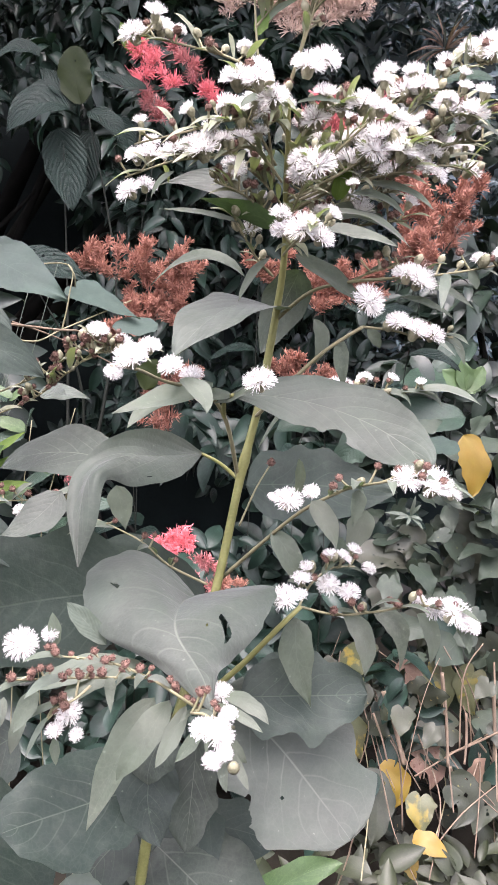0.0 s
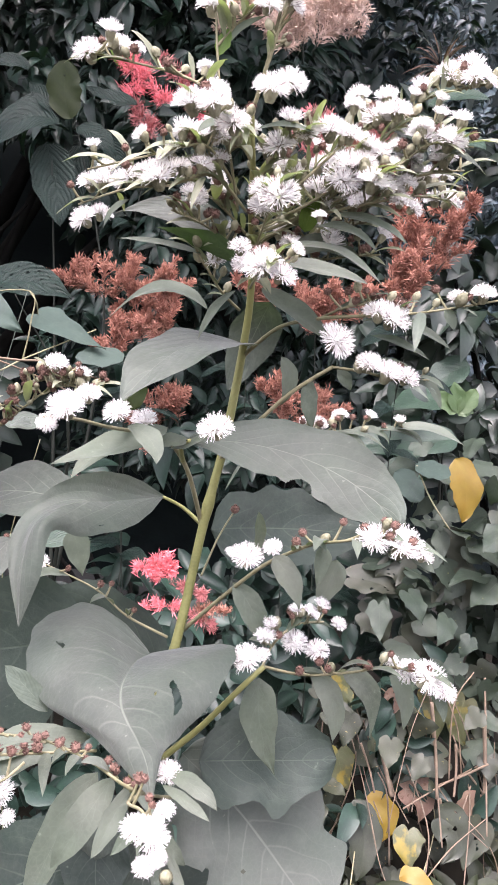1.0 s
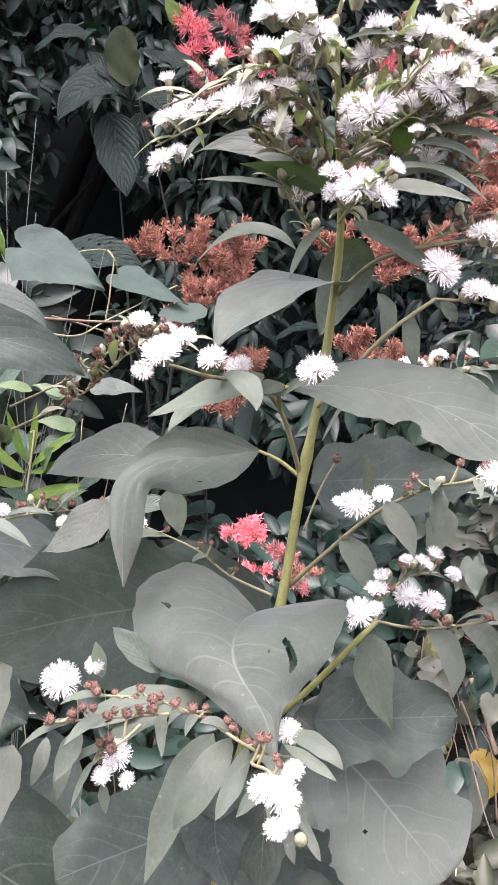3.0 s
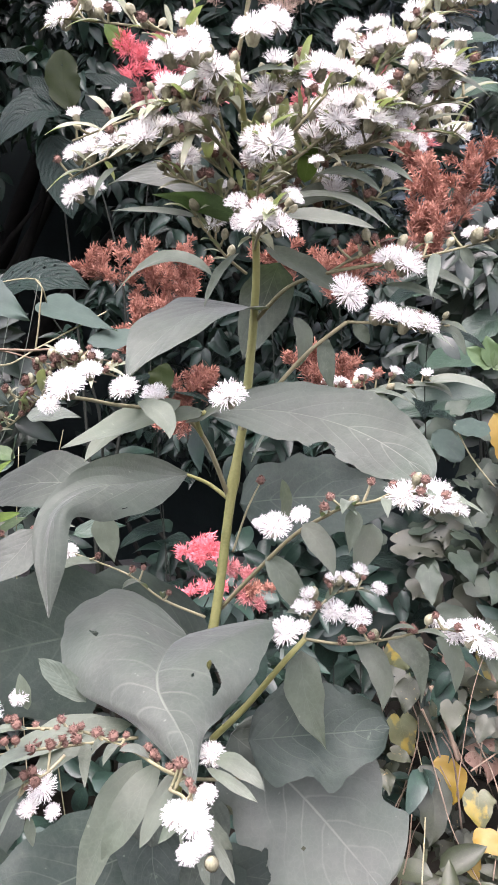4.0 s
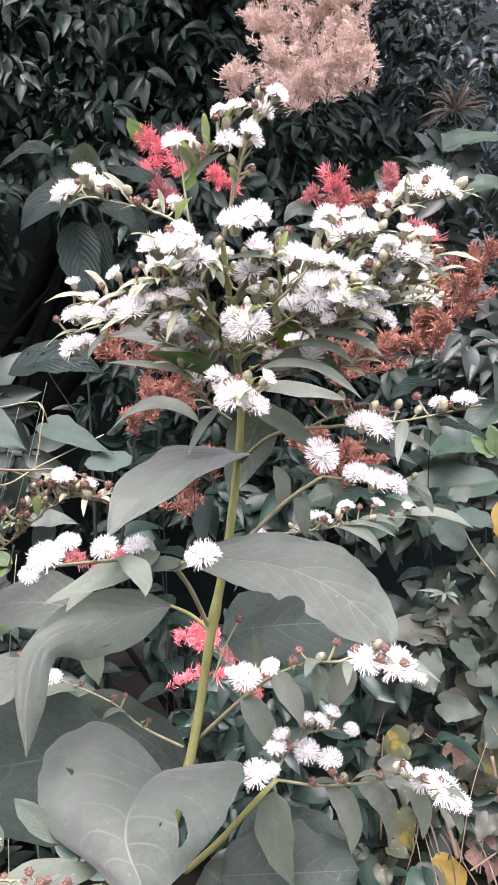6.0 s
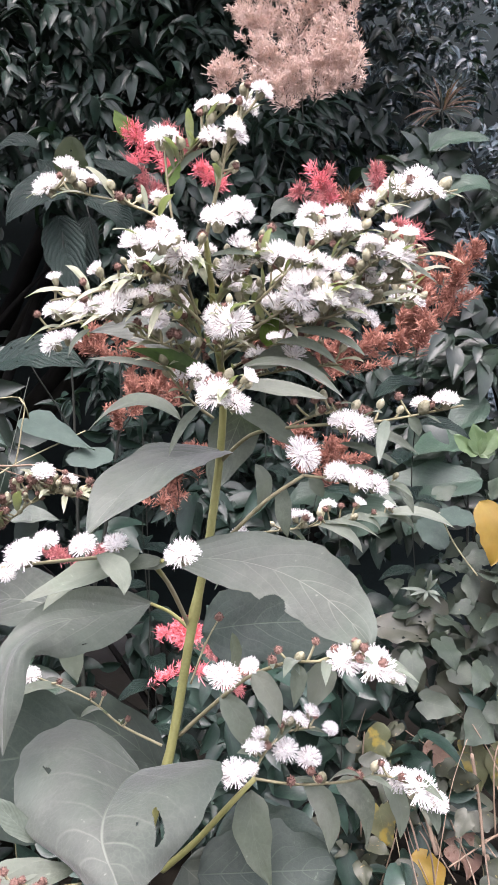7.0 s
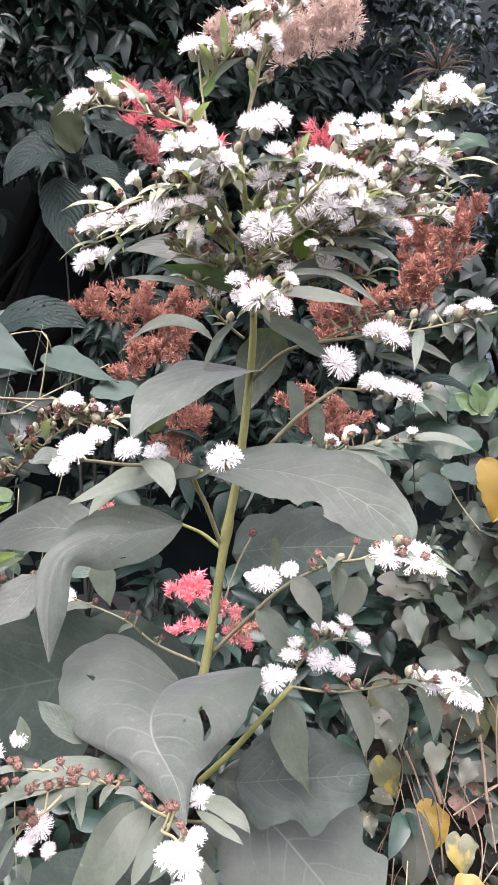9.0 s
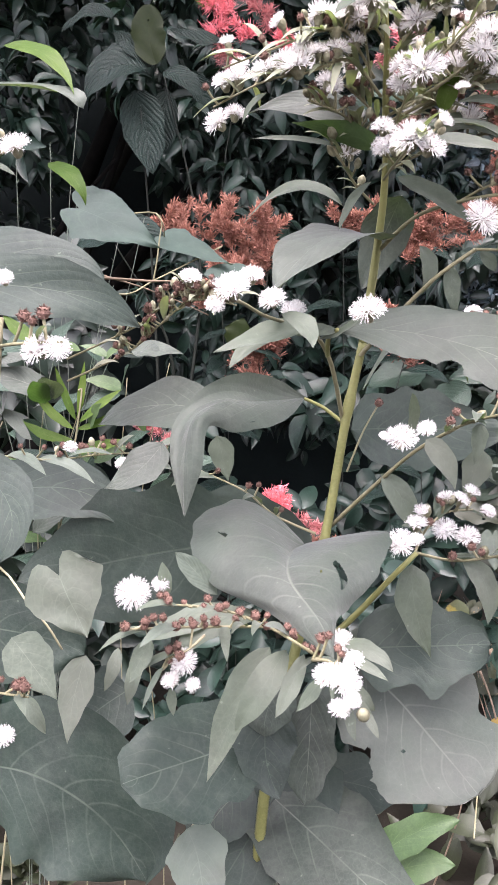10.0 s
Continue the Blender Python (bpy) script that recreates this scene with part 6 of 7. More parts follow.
def plume_plant(place, label, top, seed, leaves=10, leaf_len=0.16, material=None):
    """A leafy stalk that carries plumes or tassels; returns the plant."""
    p = thing("plumed_plant", place, label, "plant", "plumed plants in the thicket")
    r = random.Random(seed)
    a, b = Vector(place), Vector(top)
    rise = b.z - a.z
    pts = [a - Vector((0, 0, 0.05)), a + Vector((0.03, 0.04, 0.4 * rise)), a.lerp(b, 0.3) + Vector((-0.02, 0, 0.5 * rise)), b]
    line = smooth_line(pts, 40)
    under(mesh_object("stem", tube_mesh("stem", pts, 0.0022, 0.0016, 6), SHADE_STALK), p)
    for i in range(leaves):
        q = line[round(40 * (0.25 + 0.7 * (i + r.random()) / leaves))]
        ang = i * 2.4 + r.uniform(-0.3, 0.3)
        way = Vector((math.cos(ang), -abs(math.sin(ang)) * 0.7, 0.15))
        ln = leaf_len * r.uniform(0.7, 1.2)
        tip = q + way * ln + Vector((0, 0, -0.4 * ln))
        leaf(p, q, (q + tip) / 2 + Vector((0, 0, 0.12 * ln)), tip, ln * 0.4, (0, -0.5, 1), "ovate", material or LEAF_DIMMED, fold=0.25)
    return p

# ---- plumed and tasselled plants in the thicket ----
TAN_PLUMED = plume_plant((0.15, 3.25, -0.2), "tall plant with a big tan-pink seed plume", (0.327, 3.200, 2.882), 51, leaves=14)
plume(TAN_PLUMED, (0.327, 3.200, 2.783), (0.275, 3.200, 3.381), 1.3, 88, 0.17, TAN, 52, flecks=50, fleck=0.025, thick=0.0019)
plume(TAN_PLUMED, (0.357, 3.160, 2.811), (0.478, 3.160, 3.036), 1.2, 50, 0.12, TAN, 53, flecks=50, fleck=0.025, thick=0.0019)
plume(TAN_PLUMED, (0.270, 3.180, 2.787), (0.183, 3.180, 3.005), 1.1, 45, 0.12, TAN, 54, flecks=50, fleck=0.025, thick=0.0019)
plume(TAN_PLUMED, (0.444, 3.160, 2.864), (0.532, 3.160, 2.971), 1.0, 25, 0.09, TAN, 152, flecks=50, fleck=0.025, thick=0.0019)
plume(TAN_PLUMED, (0.228, 3.180, 3.069), (0.130, 3.180, 3.156), 1.0, 25, 0.1, TAN, 153, flecks=50, fleck=0.025, thick=0.0019)
plume(TAN_PLUMED, (0.448, 3.180, 3.067), (0.427, 3.180, 3.283), 1.0, 32, 0.11, TAN, 154, flecks=50, fleck=0.025, thick=0.0019)
plume(TAN_PLUMED, (0.005, 3.200, 2.841), (-0.004, 3.200, 2.972), 0.9, 18, 0.08, TAN, 55, flecks=50, fleck=0.025, thick=0.0019)
RED_TASSEL = plume_plant((-0.30, 2.98, -0.2), "plant with drooping crimson flower tassels", (-0.200, 2.980, 2.429), 56)
catkin(RED_TASSEL, (-0.333, 2.950, 2.654), (-0.284, 2.930, 2.596), (-0.295, 2.930, 2.506), RED, 57, flecks=300, fleck=0.045, thick=0.0014)
catkin(RED_TASSEL, (-0.341, 2.950, 2.664), (-0.243, 2.930, 2.576), (-0.177, 2.930, 2.505), RED, 58, flecks=300, fleck=0.045, thick=0.0014)
catkin(RED_TASSEL, (-0.195, 2.960, 2.656), (-0.143, 2.950, 2.612), (-0.103, 2.950, 2.541), ROSE, 59, flecks=300, fleck=0.045, thick=0.0014)
catkin(RED_TASSEL, (-0.093, 2.940, 2.507), (-0.042, 2.940, 2.477), (0.009, 2.940, 2.432), RED, 60, flecks=300, fleck=0.045, thick=0.0014)
catkin(RED_TASSEL, (-0.288, 2.950, 2.502), (-0.248, 2.950, 2.441), (-0.217, 2.950, 2.390), ROSE, 61, flecks=300, fleck=0.045, thick=0.0014)
leaf(RED_TASSEL, (-0.296, 2.950, 2.613), (-0.339, 2.940, 2.660), (-0.375, 2.940, 2.717), 0.070, (0, -1, 0.3), material=LEAF_FRESH)
RED_TASSEL_B = plume_plant((0.42, 2.90, -0.2), "plant with short rose-red flower tassels", (0.412, 2.900, 2.301), 62)
catkin(RED_TASSEL_B, (0.269, 2.860, 2.407), (0.308, 2.850, 2.378), (0.357, 2.850, 2.344), ROSE, 63, flecks=300, fleck=0.045, thick=0.0014)
catkin(RED_TASSEL_B, (0.388, 2.860, 2.350), (0.367, 2.850, 2.397), (0.352, 2.850, 2.465), RED, 64, flecks=300, fleck=0.045, thick=0.0014)
catkin(RED_TASSEL_B, (0.408, 2.860, 2.360), (0.377, 2.850, 2.407), (0.387, 2.850, 2.446), ROSE, 65, flecks=300, fleck=0.045, thick=0.0014)
catkin(RED_TASSEL_B, (0.576, 2.800, 2.352), (0.557, 2.800, 2.400), (0.528, 2.800, 2.452), ROSE, 66, flecks=300, fleck=0.045, thick=0.0014)
catkin(RED_TASSEL_B, (0.448, 2.860, 2.370), (0.477, 2.860, 2.373), (0.507, 2.860, 2.359), BROWN, 67, flecks=300, fleck=0.045, thick=0.0014)
catkin(RED_TASSEL_B, (0.576, 2.800, 2.275), (0.634, 2.800, 2.245), (0.693, 2.800, 2.216), ROSE, 68, flecks=300, fleck=0.045, thick=0.0014)
leaf(RED_TASSEL_B, (0.392, 2.860, 2.346), (0.408, 2.860, 2.380), (0.420, 2.860, 2.405), 0.052, (0, -1, 0.3), shape="round", material=LEAF_FRESH)
leaf(RED_TASSEL_B, (0.298, 2.860, 2.332), (0.229, 2.860, 2.352), (0.189, 2.860, 2.303), 0.060, (0, -1, 0.3))
BROWN_PLUMED = plume_plant((0.72, 2.95, -0.2), "plant with a dense red-brown seed plume", (0.608, 2.350, 1.734), 70)
plume(BROWN_PLUMED, (0.577, 2.320, 1.748), (0.594, 2.320, 1.987), 0.9, 39, 0.1, BROWN, 71)
plume(BROWN_PLUMED, (0.650, 2.320, 1.859), (0.746, 2.320, 2.048), 0.9, 22, 0.08, BROWN, 72)
plume(BROWN_PLUMED, (0.555, 2.400, 2.035), (0.580, 2.400, 2.108), 0.9, 14, 0.06, BROWN, 73)
plume(BROWN_PLUMED, (0.528, 2.320, 1.749), (0.533, 2.300, 1.889), 0.7, 15, 0.07, BROWN, 74)
BROWN_PLUMED_B = plume_plant((-0.28, 3.00, -0.2), "plant with sprawling rust-brown seed plumes", (-0.214, 2.700, 1.550), 75)
plume(BROWN_PLUMED_B, (-0.278, 2.650, 1.771), (-0.441, 2.650, 1.847), 0.8, 20, 0.09, BROWN, 76)
plume(BROWN_PLUMED_B, (-0.189, 2.650, 1.623), (-0.248, 2.650, 1.844), 0.9, 26, 0.1, BROWN, 77)
plume(BROWN_PLUMED_B, (-0.116, 2.650, 1.604), (-0.111, 2.650, 1.842), 0.9, 26, 0.1, BROWN, 78)
plume(BROWN_PLUMED_B, (-0.315, 2.620, 1.552), (-0.258, 2.620, 1.678), 0.8, 19, 0.08, BROWN, 79)
plume(BROWN_PLUMED_B, (-0.152, 2.800, 1.254), (-0.149, 2.800, 1.412), 0.9, 20, 0.09, BROWN, 80)
plume(BROWN_PLUMED_B, (-0.072, 2.800, 1.371), (-0.090, 2.800, 1.450), 0.8, 14, 0.08, BROWN, 81)
BROWN_PLUMED_C = plume_plant((0.30, 2.75, -0.2), "plant with rust-coloured plumes behind the stem", (0.375, 2.750, 1.463), 82)
plume(BROWN_PLUMED_C, (0.334, 2.700, 1.692), (0.391, 2.700, 1.821), 0.9, 26, 0.1, BROWN, 83)
plume(BROWN_PLUMED_C, (0.428, 2.700, 1.728), (0.485, 2.700, 1.839), 0.9, 15, 0.08, BROWN, 84)
plume(BROWN_PLUMED_C, (0.277, 2.750, 1.388), (0.289, 2.750, 1.542), 0.9, 17, 0.09, BROWN, 85)
plume(BROWN_PLUMED_C, (0.393, 2.750, 1.347), (0.375, 2.750, 1.463), 0.9, 19, 0.1, BROWN, 86)
plume(BROWN_PLUMED_C, (0.240, 2.700, 1.768), (0.166, 2.700, 1.843), 0.7, 8, 0.08, BROWN, 87)
RED_TASSEL_C = plume_plant((-0.12, 2.60, -0.2), "low plant with bright coral-red tassels", (-0.070, 2.220, 0.878), 88, leaves=8, leaf_len=0.12)
catkin(RED_TASSEL_C, (-0.158, 2.190, 1.002), (-0.096, 2.180, 1.019), (-0.032, 2.180, 0.999), RED, 89)
catkin(RED_TASSEL_C, (-0.112, 2.200, 1.042), (-0.088, 2.190, 1.028), (-0.073, 2.180, 0.992), RED, 90)
catkin(RED_TASSEL_C, (-0.184, 2.190, 0.866), (-0.113, 2.180, 0.899), (-0.044, 2.180, 0.914), RED, 91)
catkin(RED_TASSEL_C, (0.009, 2.200, 0.883), (0.056, 2.200, 0.898), (0.102, 2.200, 0.889), BROWN, 92)
catkin(RED_TASSEL_C, (-0.414, 2.300, 1.153), (-0.373, 2.300, 1.193), (-0.324, 2.300, 1.225), ROSE, 93)
catkin(RED_TASSEL_C, (0.025, 2.200, 0.898), (0.047, 2.200, 0.867), (0.078, 2.200, 0.858), ROSE, 94)
catkin(RED_TASSEL_C, (-0.071, 2.200, 1.065), (-0.054, 2.190, 1.028), (-0.044, 2.190, 0.971), RED, 98)
catkin(RED_TASSEL_C, (-0.028, 2.200, 0.978), (0.012, 2.200, 0.955), (0.053, 2.200, 0.940), ROSE, 99)
catkin(RED_TASSEL_C, (-0.490, 2.300, 1.246), (-0.449, 2.300, 1.215), (-0.411, 2.300, 1.200), ROSE, 95)
ROSETTE = thing("spiky_plant", (1.25, 4.2, -0.2), "spiky plant with thin reddish-tan radiating leaves", "plant")
twig(ROSETTE, [(1.25, 4.2, -0.3), (1.3, 4.2, 1.2), (1.084, 4.000, 3.025), (1.084, 4.000, 3.135)], 0.009, 0.005, 'stem', SHADE_STALK)
r = random.Random(41)
for k in range(44):
    crown = Vector((1.084, 4.0, 3.127))
    way = Vector((r.uniform(-1, 1), r.uniform(-0.9, 0.3), r.uniform(-0.55, 1.0))).normalized() * r.uniform(0.13, 0.2)
    leaf(ROSETTE, crown, crown + way * 0.55 + Vector((0, 0, 0.012)), crown + way + Vector((0, 0, -0.02)), r.uniform(0.006, 0.009), (0, -1, 0.3), shape="strap", material=LEAF_DRY if k % 2 else LEAF_CREEP)

# ---- large-leaved plants that can be told apart ----
QUILTED = thing("quilted_leaf_shrub", (-0.55, 2.95, -0.2), "shrub with large quilted leaves, the shade put into their dark colour", "shrub")
woody(QUILTED, (-0.55, 2.95, -0.2), [(-0.466, 2.850, 2.374), (-0.594, 2.600, 1.772), (-0.547, 2.850, 2.259)], 0.012, SHADE_STALK, 5)
leaf(QUILTED, (-0.522, 2.820, 2.366), (-0.625, 2.800, 2.377), (-0.731, 2.800, 2.268), 0.164, (0, -0.9, 0.6), material=LEAF_DIMMED, fold=0.25)
leaf(QUILTED, (-0.456, 2.820, 2.369), (-0.388, 2.800, 2.330), (-0.324, 2.800, 2.271), 0.094, (0, -0.8, 0.8), material=LEAF_DIMMED, fold=0.25)
leaf(QUILTED, (-0.265, 2.850, 2.464), (-0.356, 2.850, 2.477), (-0.443, 2.850, 2.512), 0.088, (0, -0.8, 0.8), material=LEAF_DIMMED, fold=0.25)
leaf(QUILTED, (-0.508, 2.850, 2.390), (-0.580, 2.850, 2.462), (-0.633, 2.850, 2.514), 0.080, (0, -0.8, 0.8), material=LEAF_DIMMED, fold=0.25)
leaf(QUILTED, (-0.572, 2.880, 2.326), (-0.536, 2.860, 2.184), (-0.508, 2.840, 2.034), 0.148, (0, -1, 0.3), material=LEAF_DIMMED, fold=0.25)
leaf(QUILTED, (-0.457, 2.900, 2.330), (-0.480, 2.900, 2.192), (-0.463, 2.900, 2.113), 0.110, (0, -1, 0.3), material=LEAF_DIMMED, fold=0.25)
leaf(QUILTED, (-0.649, 2.900, 2.567), (-0.727, 2.900, 2.587), (-0.828, 2.900, 2.530), 0.101, (0, -0.8, 0.8), material=LEAF_DIMMED, fold=0.25)
leaf(QUILTED, (-0.376, 2.900, 2.388), (-0.348, 2.900, 2.328), (-0.299, 2.900, 2.269), 0.081, (0, -1, 0.3), material=LEAF_DIMMED, fold=0.25)
leaf(QUILTED, (-0.705, 2.550, 1.766), (-0.542, 2.500, 1.801), (-0.396, 2.480, 1.756), 0.143, (0, -0.9, 0.7), material=LEAF_DIMMED, fold=0.25, gaps=((0.2, 0.2, 0.03), (0.3, 0.35, 0.03), (0.25, 0.5, 0.035), (0.15, 0.6, 0.03), (0.35, 0.65, 0.025), (0.7, 0.3, 0.03), (0.75, 0.5, 0.025), (0.3, 0.8, 0.03), (0.12, 0.4, 0.03), (0.2, 0.72, 0.025)))
leaf(QUILTED, (-0.486, 2.840, 2.396), (-0.511, 2.840, 2.490), (-0.504, 2.840, 2.588), 0.115, (0, -0.9, 0.3), shape="round", material=LEAF_OLIVE, gaps=((0.5, 0.75, 0.03),))
leaf(QUILTED, (-0.197, 2.450, 1.525), (-0.193, 2.450, 1.491), (-0.205, 2.450, 1.432), 0.075, (0, -1, 0.3), shape="round", material=LEAF_OLIVE)
GREEN_SHRUB = thing("broad_leaf_shrub", (1.0, 3.2, -0.2), "shrub with broad quilted leaves and fresh shoots", "shrub")
woody(GREEN_SHRUB, (1.0, 3.2, -0.2), [(1.014, 3.200, 1.573), (0.887, 3.150, 1.442), (1.027, 3.100, 1.266)], 0.012, SHADE_STALK, 6)
leaf(GREEN_SHRUB, (1.016, 3.100, 1.361), (0.787, 3.080, 1.343), (0.563, 3.080, 1.308), 0.178, (0,-0.8,0.7), material=LEAF_BROAD, fold=0.22)
leaf(GREEN_SHRUB, (1.058, 3.150, 1.524), (0.873, 3.120, 1.504), (0.677, 2.820, 1.474), 0.132, (0, -0.8, 0.8), material=LEAF_BROAD, fold=0.22)
leaf(GREEN_SHRUB, (0.826, 3.300, 1.801), (0.730, 3.280, 1.789), (0.637, 3.280, 1.767), 0.115, (0, -0.8, 0.8), material=LEAF_BROAD, fold=0.22)
leaf(GREEN_SHRUB, (1.012, 3.300, 1.776), (0.896, 3.300, 1.800), (0.780, 3.300, 1.755), 0.130, (0, -0.8, 0.8), material=LEAF_BROAD, fold=0.22)
leaf(GREEN_SHRUB, (1.073, 3.200, 1.658), (0.983, 3.200, 1.614), (0.888, 3.180, 1.525), 0.135, (0, -0.8, 0.8), material=LEAF_BROAD, fold=0.22)
leaf(GREEN_SHRUB, (0.894, 3.200, 1.457), (0.781, 3.200, 1.435), (0.668, 3.200, 1.459), 0.113, (0, -0.8, 0.8), material=LEAF_BROAD, fold=0.22)
leaf(GREEN_SHRUB, (0.885, 3.000, 1.232), (0.753, 2.980, 1.225), (0.690, 2.980, 1.162), 0.134, (0, -0.8, 0.8), material=LEAF_BROAD, fold=0.22)
leaf(GREEN_SHRUB, (0.631, 3.000, 1.277), (0.546, 3.000, 1.224), (0.503, 3.000, 1.150), 0.127, (0, -1, 0.3), material=LEAF_BROAD, fold=0.22)
leaf(GREEN_SHRUB, (0.449, 2.900, 1.330), (0.346, 2.900, 1.331), (0.244, 2.900, 1.291), 0.143, (0, -0.8, 0.8), material=LEAF_BROAD, fold=0.22)
leaf(GREEN_SHRUB, (1.070, 3.200, 2.700), (0.937, 3.200, 2.702), (0.826, 3.200, 2.659), 0.090, (0, -0.8, 0.8), material=LEAF_BROAD, fold=0.22)
leaf(GREEN_SHRUB, (1.040, 3.100, 2.474), (0.953, 3.100, 2.496), (0.867, 3.100, 2.433), 0.122, (0, -0.8, 0.8), material=LEAF_BROAD, fold=0.22)
leaf(GREEN_SHRUB, (0.827, 3.300, 2.670), (0.895, 3.300, 2.737), (0.987, 3.300, 2.771), 0.084, (0, -1, 0.3), material=LEAF_BROAD, fold=0.22)
leaf(GREEN_SHRUB, (0.466, 3.000, 2.326), (0.340, 3.000, 2.316), (0.236, 3.000, 2.328), 0.093, (0, -0.8, 0.8), material=LEAF_BROAD, fold=0.22)
leaf(GREEN_SHRUB, (0.152, 3.000, 2.308), (0.214, 3.000, 2.266), (0.245, 3.000, 2.183), 0.076, (0, -1, 0.3), material=LEAF_BROAD, fold=0.22)
leaf(GREEN_SHRUB, (0.919, 2.820, 1.472), (0.905, 2.820, 1.532), (0.895, 2.820, 1.581), 0.067, (0, -1, 0.3), material=LEAF_BUD, fold=0.25)
leaf(GREEN_SHRUB, (0.919, 2.820, 1.472), (0.954, 2.820, 1.521), (0.974, 2.820, 1.561), 0.067, (0, -1, 0.3), material=LEAF_BUD, fold=0.25)
leaf(GREEN_SHRUB, (0.915, 2.820, 1.472), (0.865, 2.820, 1.512), (0.825, 2.820, 1.542), 0.067, (0, -1, 0.3), material=LEAF_BUD, fold=0.25)
leaf(GREEN_SHRUB, (0.919, 2.820, 1.462), (0.944, 2.820, 1.482), (0.974, 2.820, 1.472), 0.051, (0, -1, 0.3), material=LEAF_BUD, fold=0.25)
leaf(GREEN_SHRUB, (0.899, 2.760, 1.314), (0.941, 2.740, 1.211), (0.934, 2.740, 1.092), 0.125, (0.2, -1, 0.2), material=LEAF_YELLOW, fold=0.12, ragged=0.1, label='yellowed leaf about to fall')

# ---- the low tangle: dry stalks, a heart-leaved creeper, weeds ----
CREEPER = thing("heart_leaved_creeper", (0.55, 2.6, -0.2), "creeper with yellowing heart-shaped leaves on dry stalks", "creeper")
twig(CREEPER, [(0.502, 2.200, 0.015), (0.604, 2.600, 0.076), (0.583, 2.700, 0.253), (0.542, 2.750, 0.419)], 0.003, 0.002)
twig(CREEPER, [(0.733, 2.300, 0.024), (0.873, 2.600, 0.081), (0.851, 2.700, 0.238), (0.931, 2.800, 0.410)], 0.003, 0.002)
leaf(CREEPER, (0.541, 2.680, 0.286), (0.553, 2.670, 0.220), (0.586, 2.670, 0.146), 0.118, (0, -1, 0.3), shape="heart", material=LEAF_SICK, fold=0.12, lobe=0.13)
leaf(CREEPER, (0.904, 2.660, 0.279), (0.811, 2.640, 0.269), (0.715, 2.620, 0.187), 0.147, (0, -0.8, 0.8), shape="heart", material=LEAF_CREEP, fold=0.12, lobe=0.13, gaps=((0.66, 0.73, 0.021), (0.35, 0.73, 0.047), (0.44, 0.72, 0.042), (0.72, 0.33, 0.027)))
leaf(CREEPER, (0.761, 2.620, 0.188), (0.823, 2.600, 0.166), (0.807, 2.580, 0.087), 0.130, (0, -1, 0.3), shape="heart", material=LEAF_DRY, fold=0.12, lobe=0.13)
leaf(CREEPER, (0.623, 2.560, 0.189), (0.685, 2.540, 0.141), (0.676, 2.520, 0.058), 0.091, (0, -1, 0.3), material=LEAF_YELLOW, fold=0.12)
leaf(CREEPER, (0.578, 2.550, 0.183), (0.609, 2.500, 0.082), (0.581, 2.450, -0.036), 0.114, (0, -1, 0.3), material=LEAF_CREEP, fold=0.12, gaps=((0.46, 0.23, 0.033), (0.82, 0.35, 0.02), (0.18, 0.25, 0.047), (0.4, 0.32, 0.023)))
leaf(CREEPER, (0.739, 2.450, 0.138), (0.734, 2.420, 0.091), (0.742, 2.400, 0.036), 0.111, (0, -1, 0.3), shape="heart", material=LEAF_SICK, fold=0.12, lobe=0.13)
leaf(CREEPER, (0.857, 2.500, 0.156), (0.912, 2.480, 0.099), (0.850, 2.450, 0.027), 0.142, (0, -1, 0.3), shape="heart", material=LEAF_CREEP, fold=0.12, lobe=0.13, gaps=((0.84, 0.4, 0.027), (0.19, 0.18, 0.026), (0.62, 0.24, 0.021), (0.49, 0.3, 0.055)))
leaf(CREEPER, (0.993, 2.500, 0.139), (0.952, 2.480, 0.070), (0.927, 2.450, 0.009), 0.124, (0, -1, 0.3), shape="heart", material=LEAF_CREEP, fold=0.12, lobe=0.13, gaps=((0.24, 0.47, 0.047), (0.44, 0.74, 0.037), (0.32, 0.4, 0.021), (0.44, 0.3, 0.051)))
leaf(CREEPER, (0.677, 2.300, 0.078), (0.724, 2.280, 0.082), (0.782, 2.260, 0.051), 0.072, (0, -0.8, 0.8), material=LEAF_YELLOW, fold=0.12)
leaf(CREEPER, (0.660, 2.300, 0.060), (0.667, 2.280, 0.018), (0.682, 2.260, -0.024), 0.059, (0, -1, 0.3), material=LEAF_YELLOW, fold=0.12)
leaf(CREEPER, (0.493, 2.700, 0.417), (0.565, 2.700, 0.398), (0.658, 2.700, 0.369), 0.116, (0, -0.8, 0.8), shape="heart", material=LEAF_CREEP, fold=0.12, lobe=0.13, gaps=((0.73, 0.45, 0.021), (0.33, 0.3, 0.027), (0.31, 0.67, 0.025), (0.19, 0.71, 0.04)))
leaf(CREEPER, (0.580, 2.750, 0.483), (0.540, 2.750, 0.461), (0.512, 2.750, 0.397), 0.138, (0, -1, 0.3), shape="heart", material=LEAF_SICK, fold=0.12, lobe=0.13)
leaf(CREEPER, (0.830, 2.750, 0.448), (0.883, 2.740, 0.390), (0.899, 2.740, 0.305), 0.157, (0, -1, 0.3), shape="heart", material=LEAF_SICK, fold=0.12, lobe=0.13)
leaf(CREEPER, (0.997, 2.750, 0.452), (0.978, 2.740, 0.371), (1.005, 2.740, 0.287), 0.137, (0, -1, 0.3), shape="heart", material=LEAF_SICK, fold=0.12, lobe=0.13)
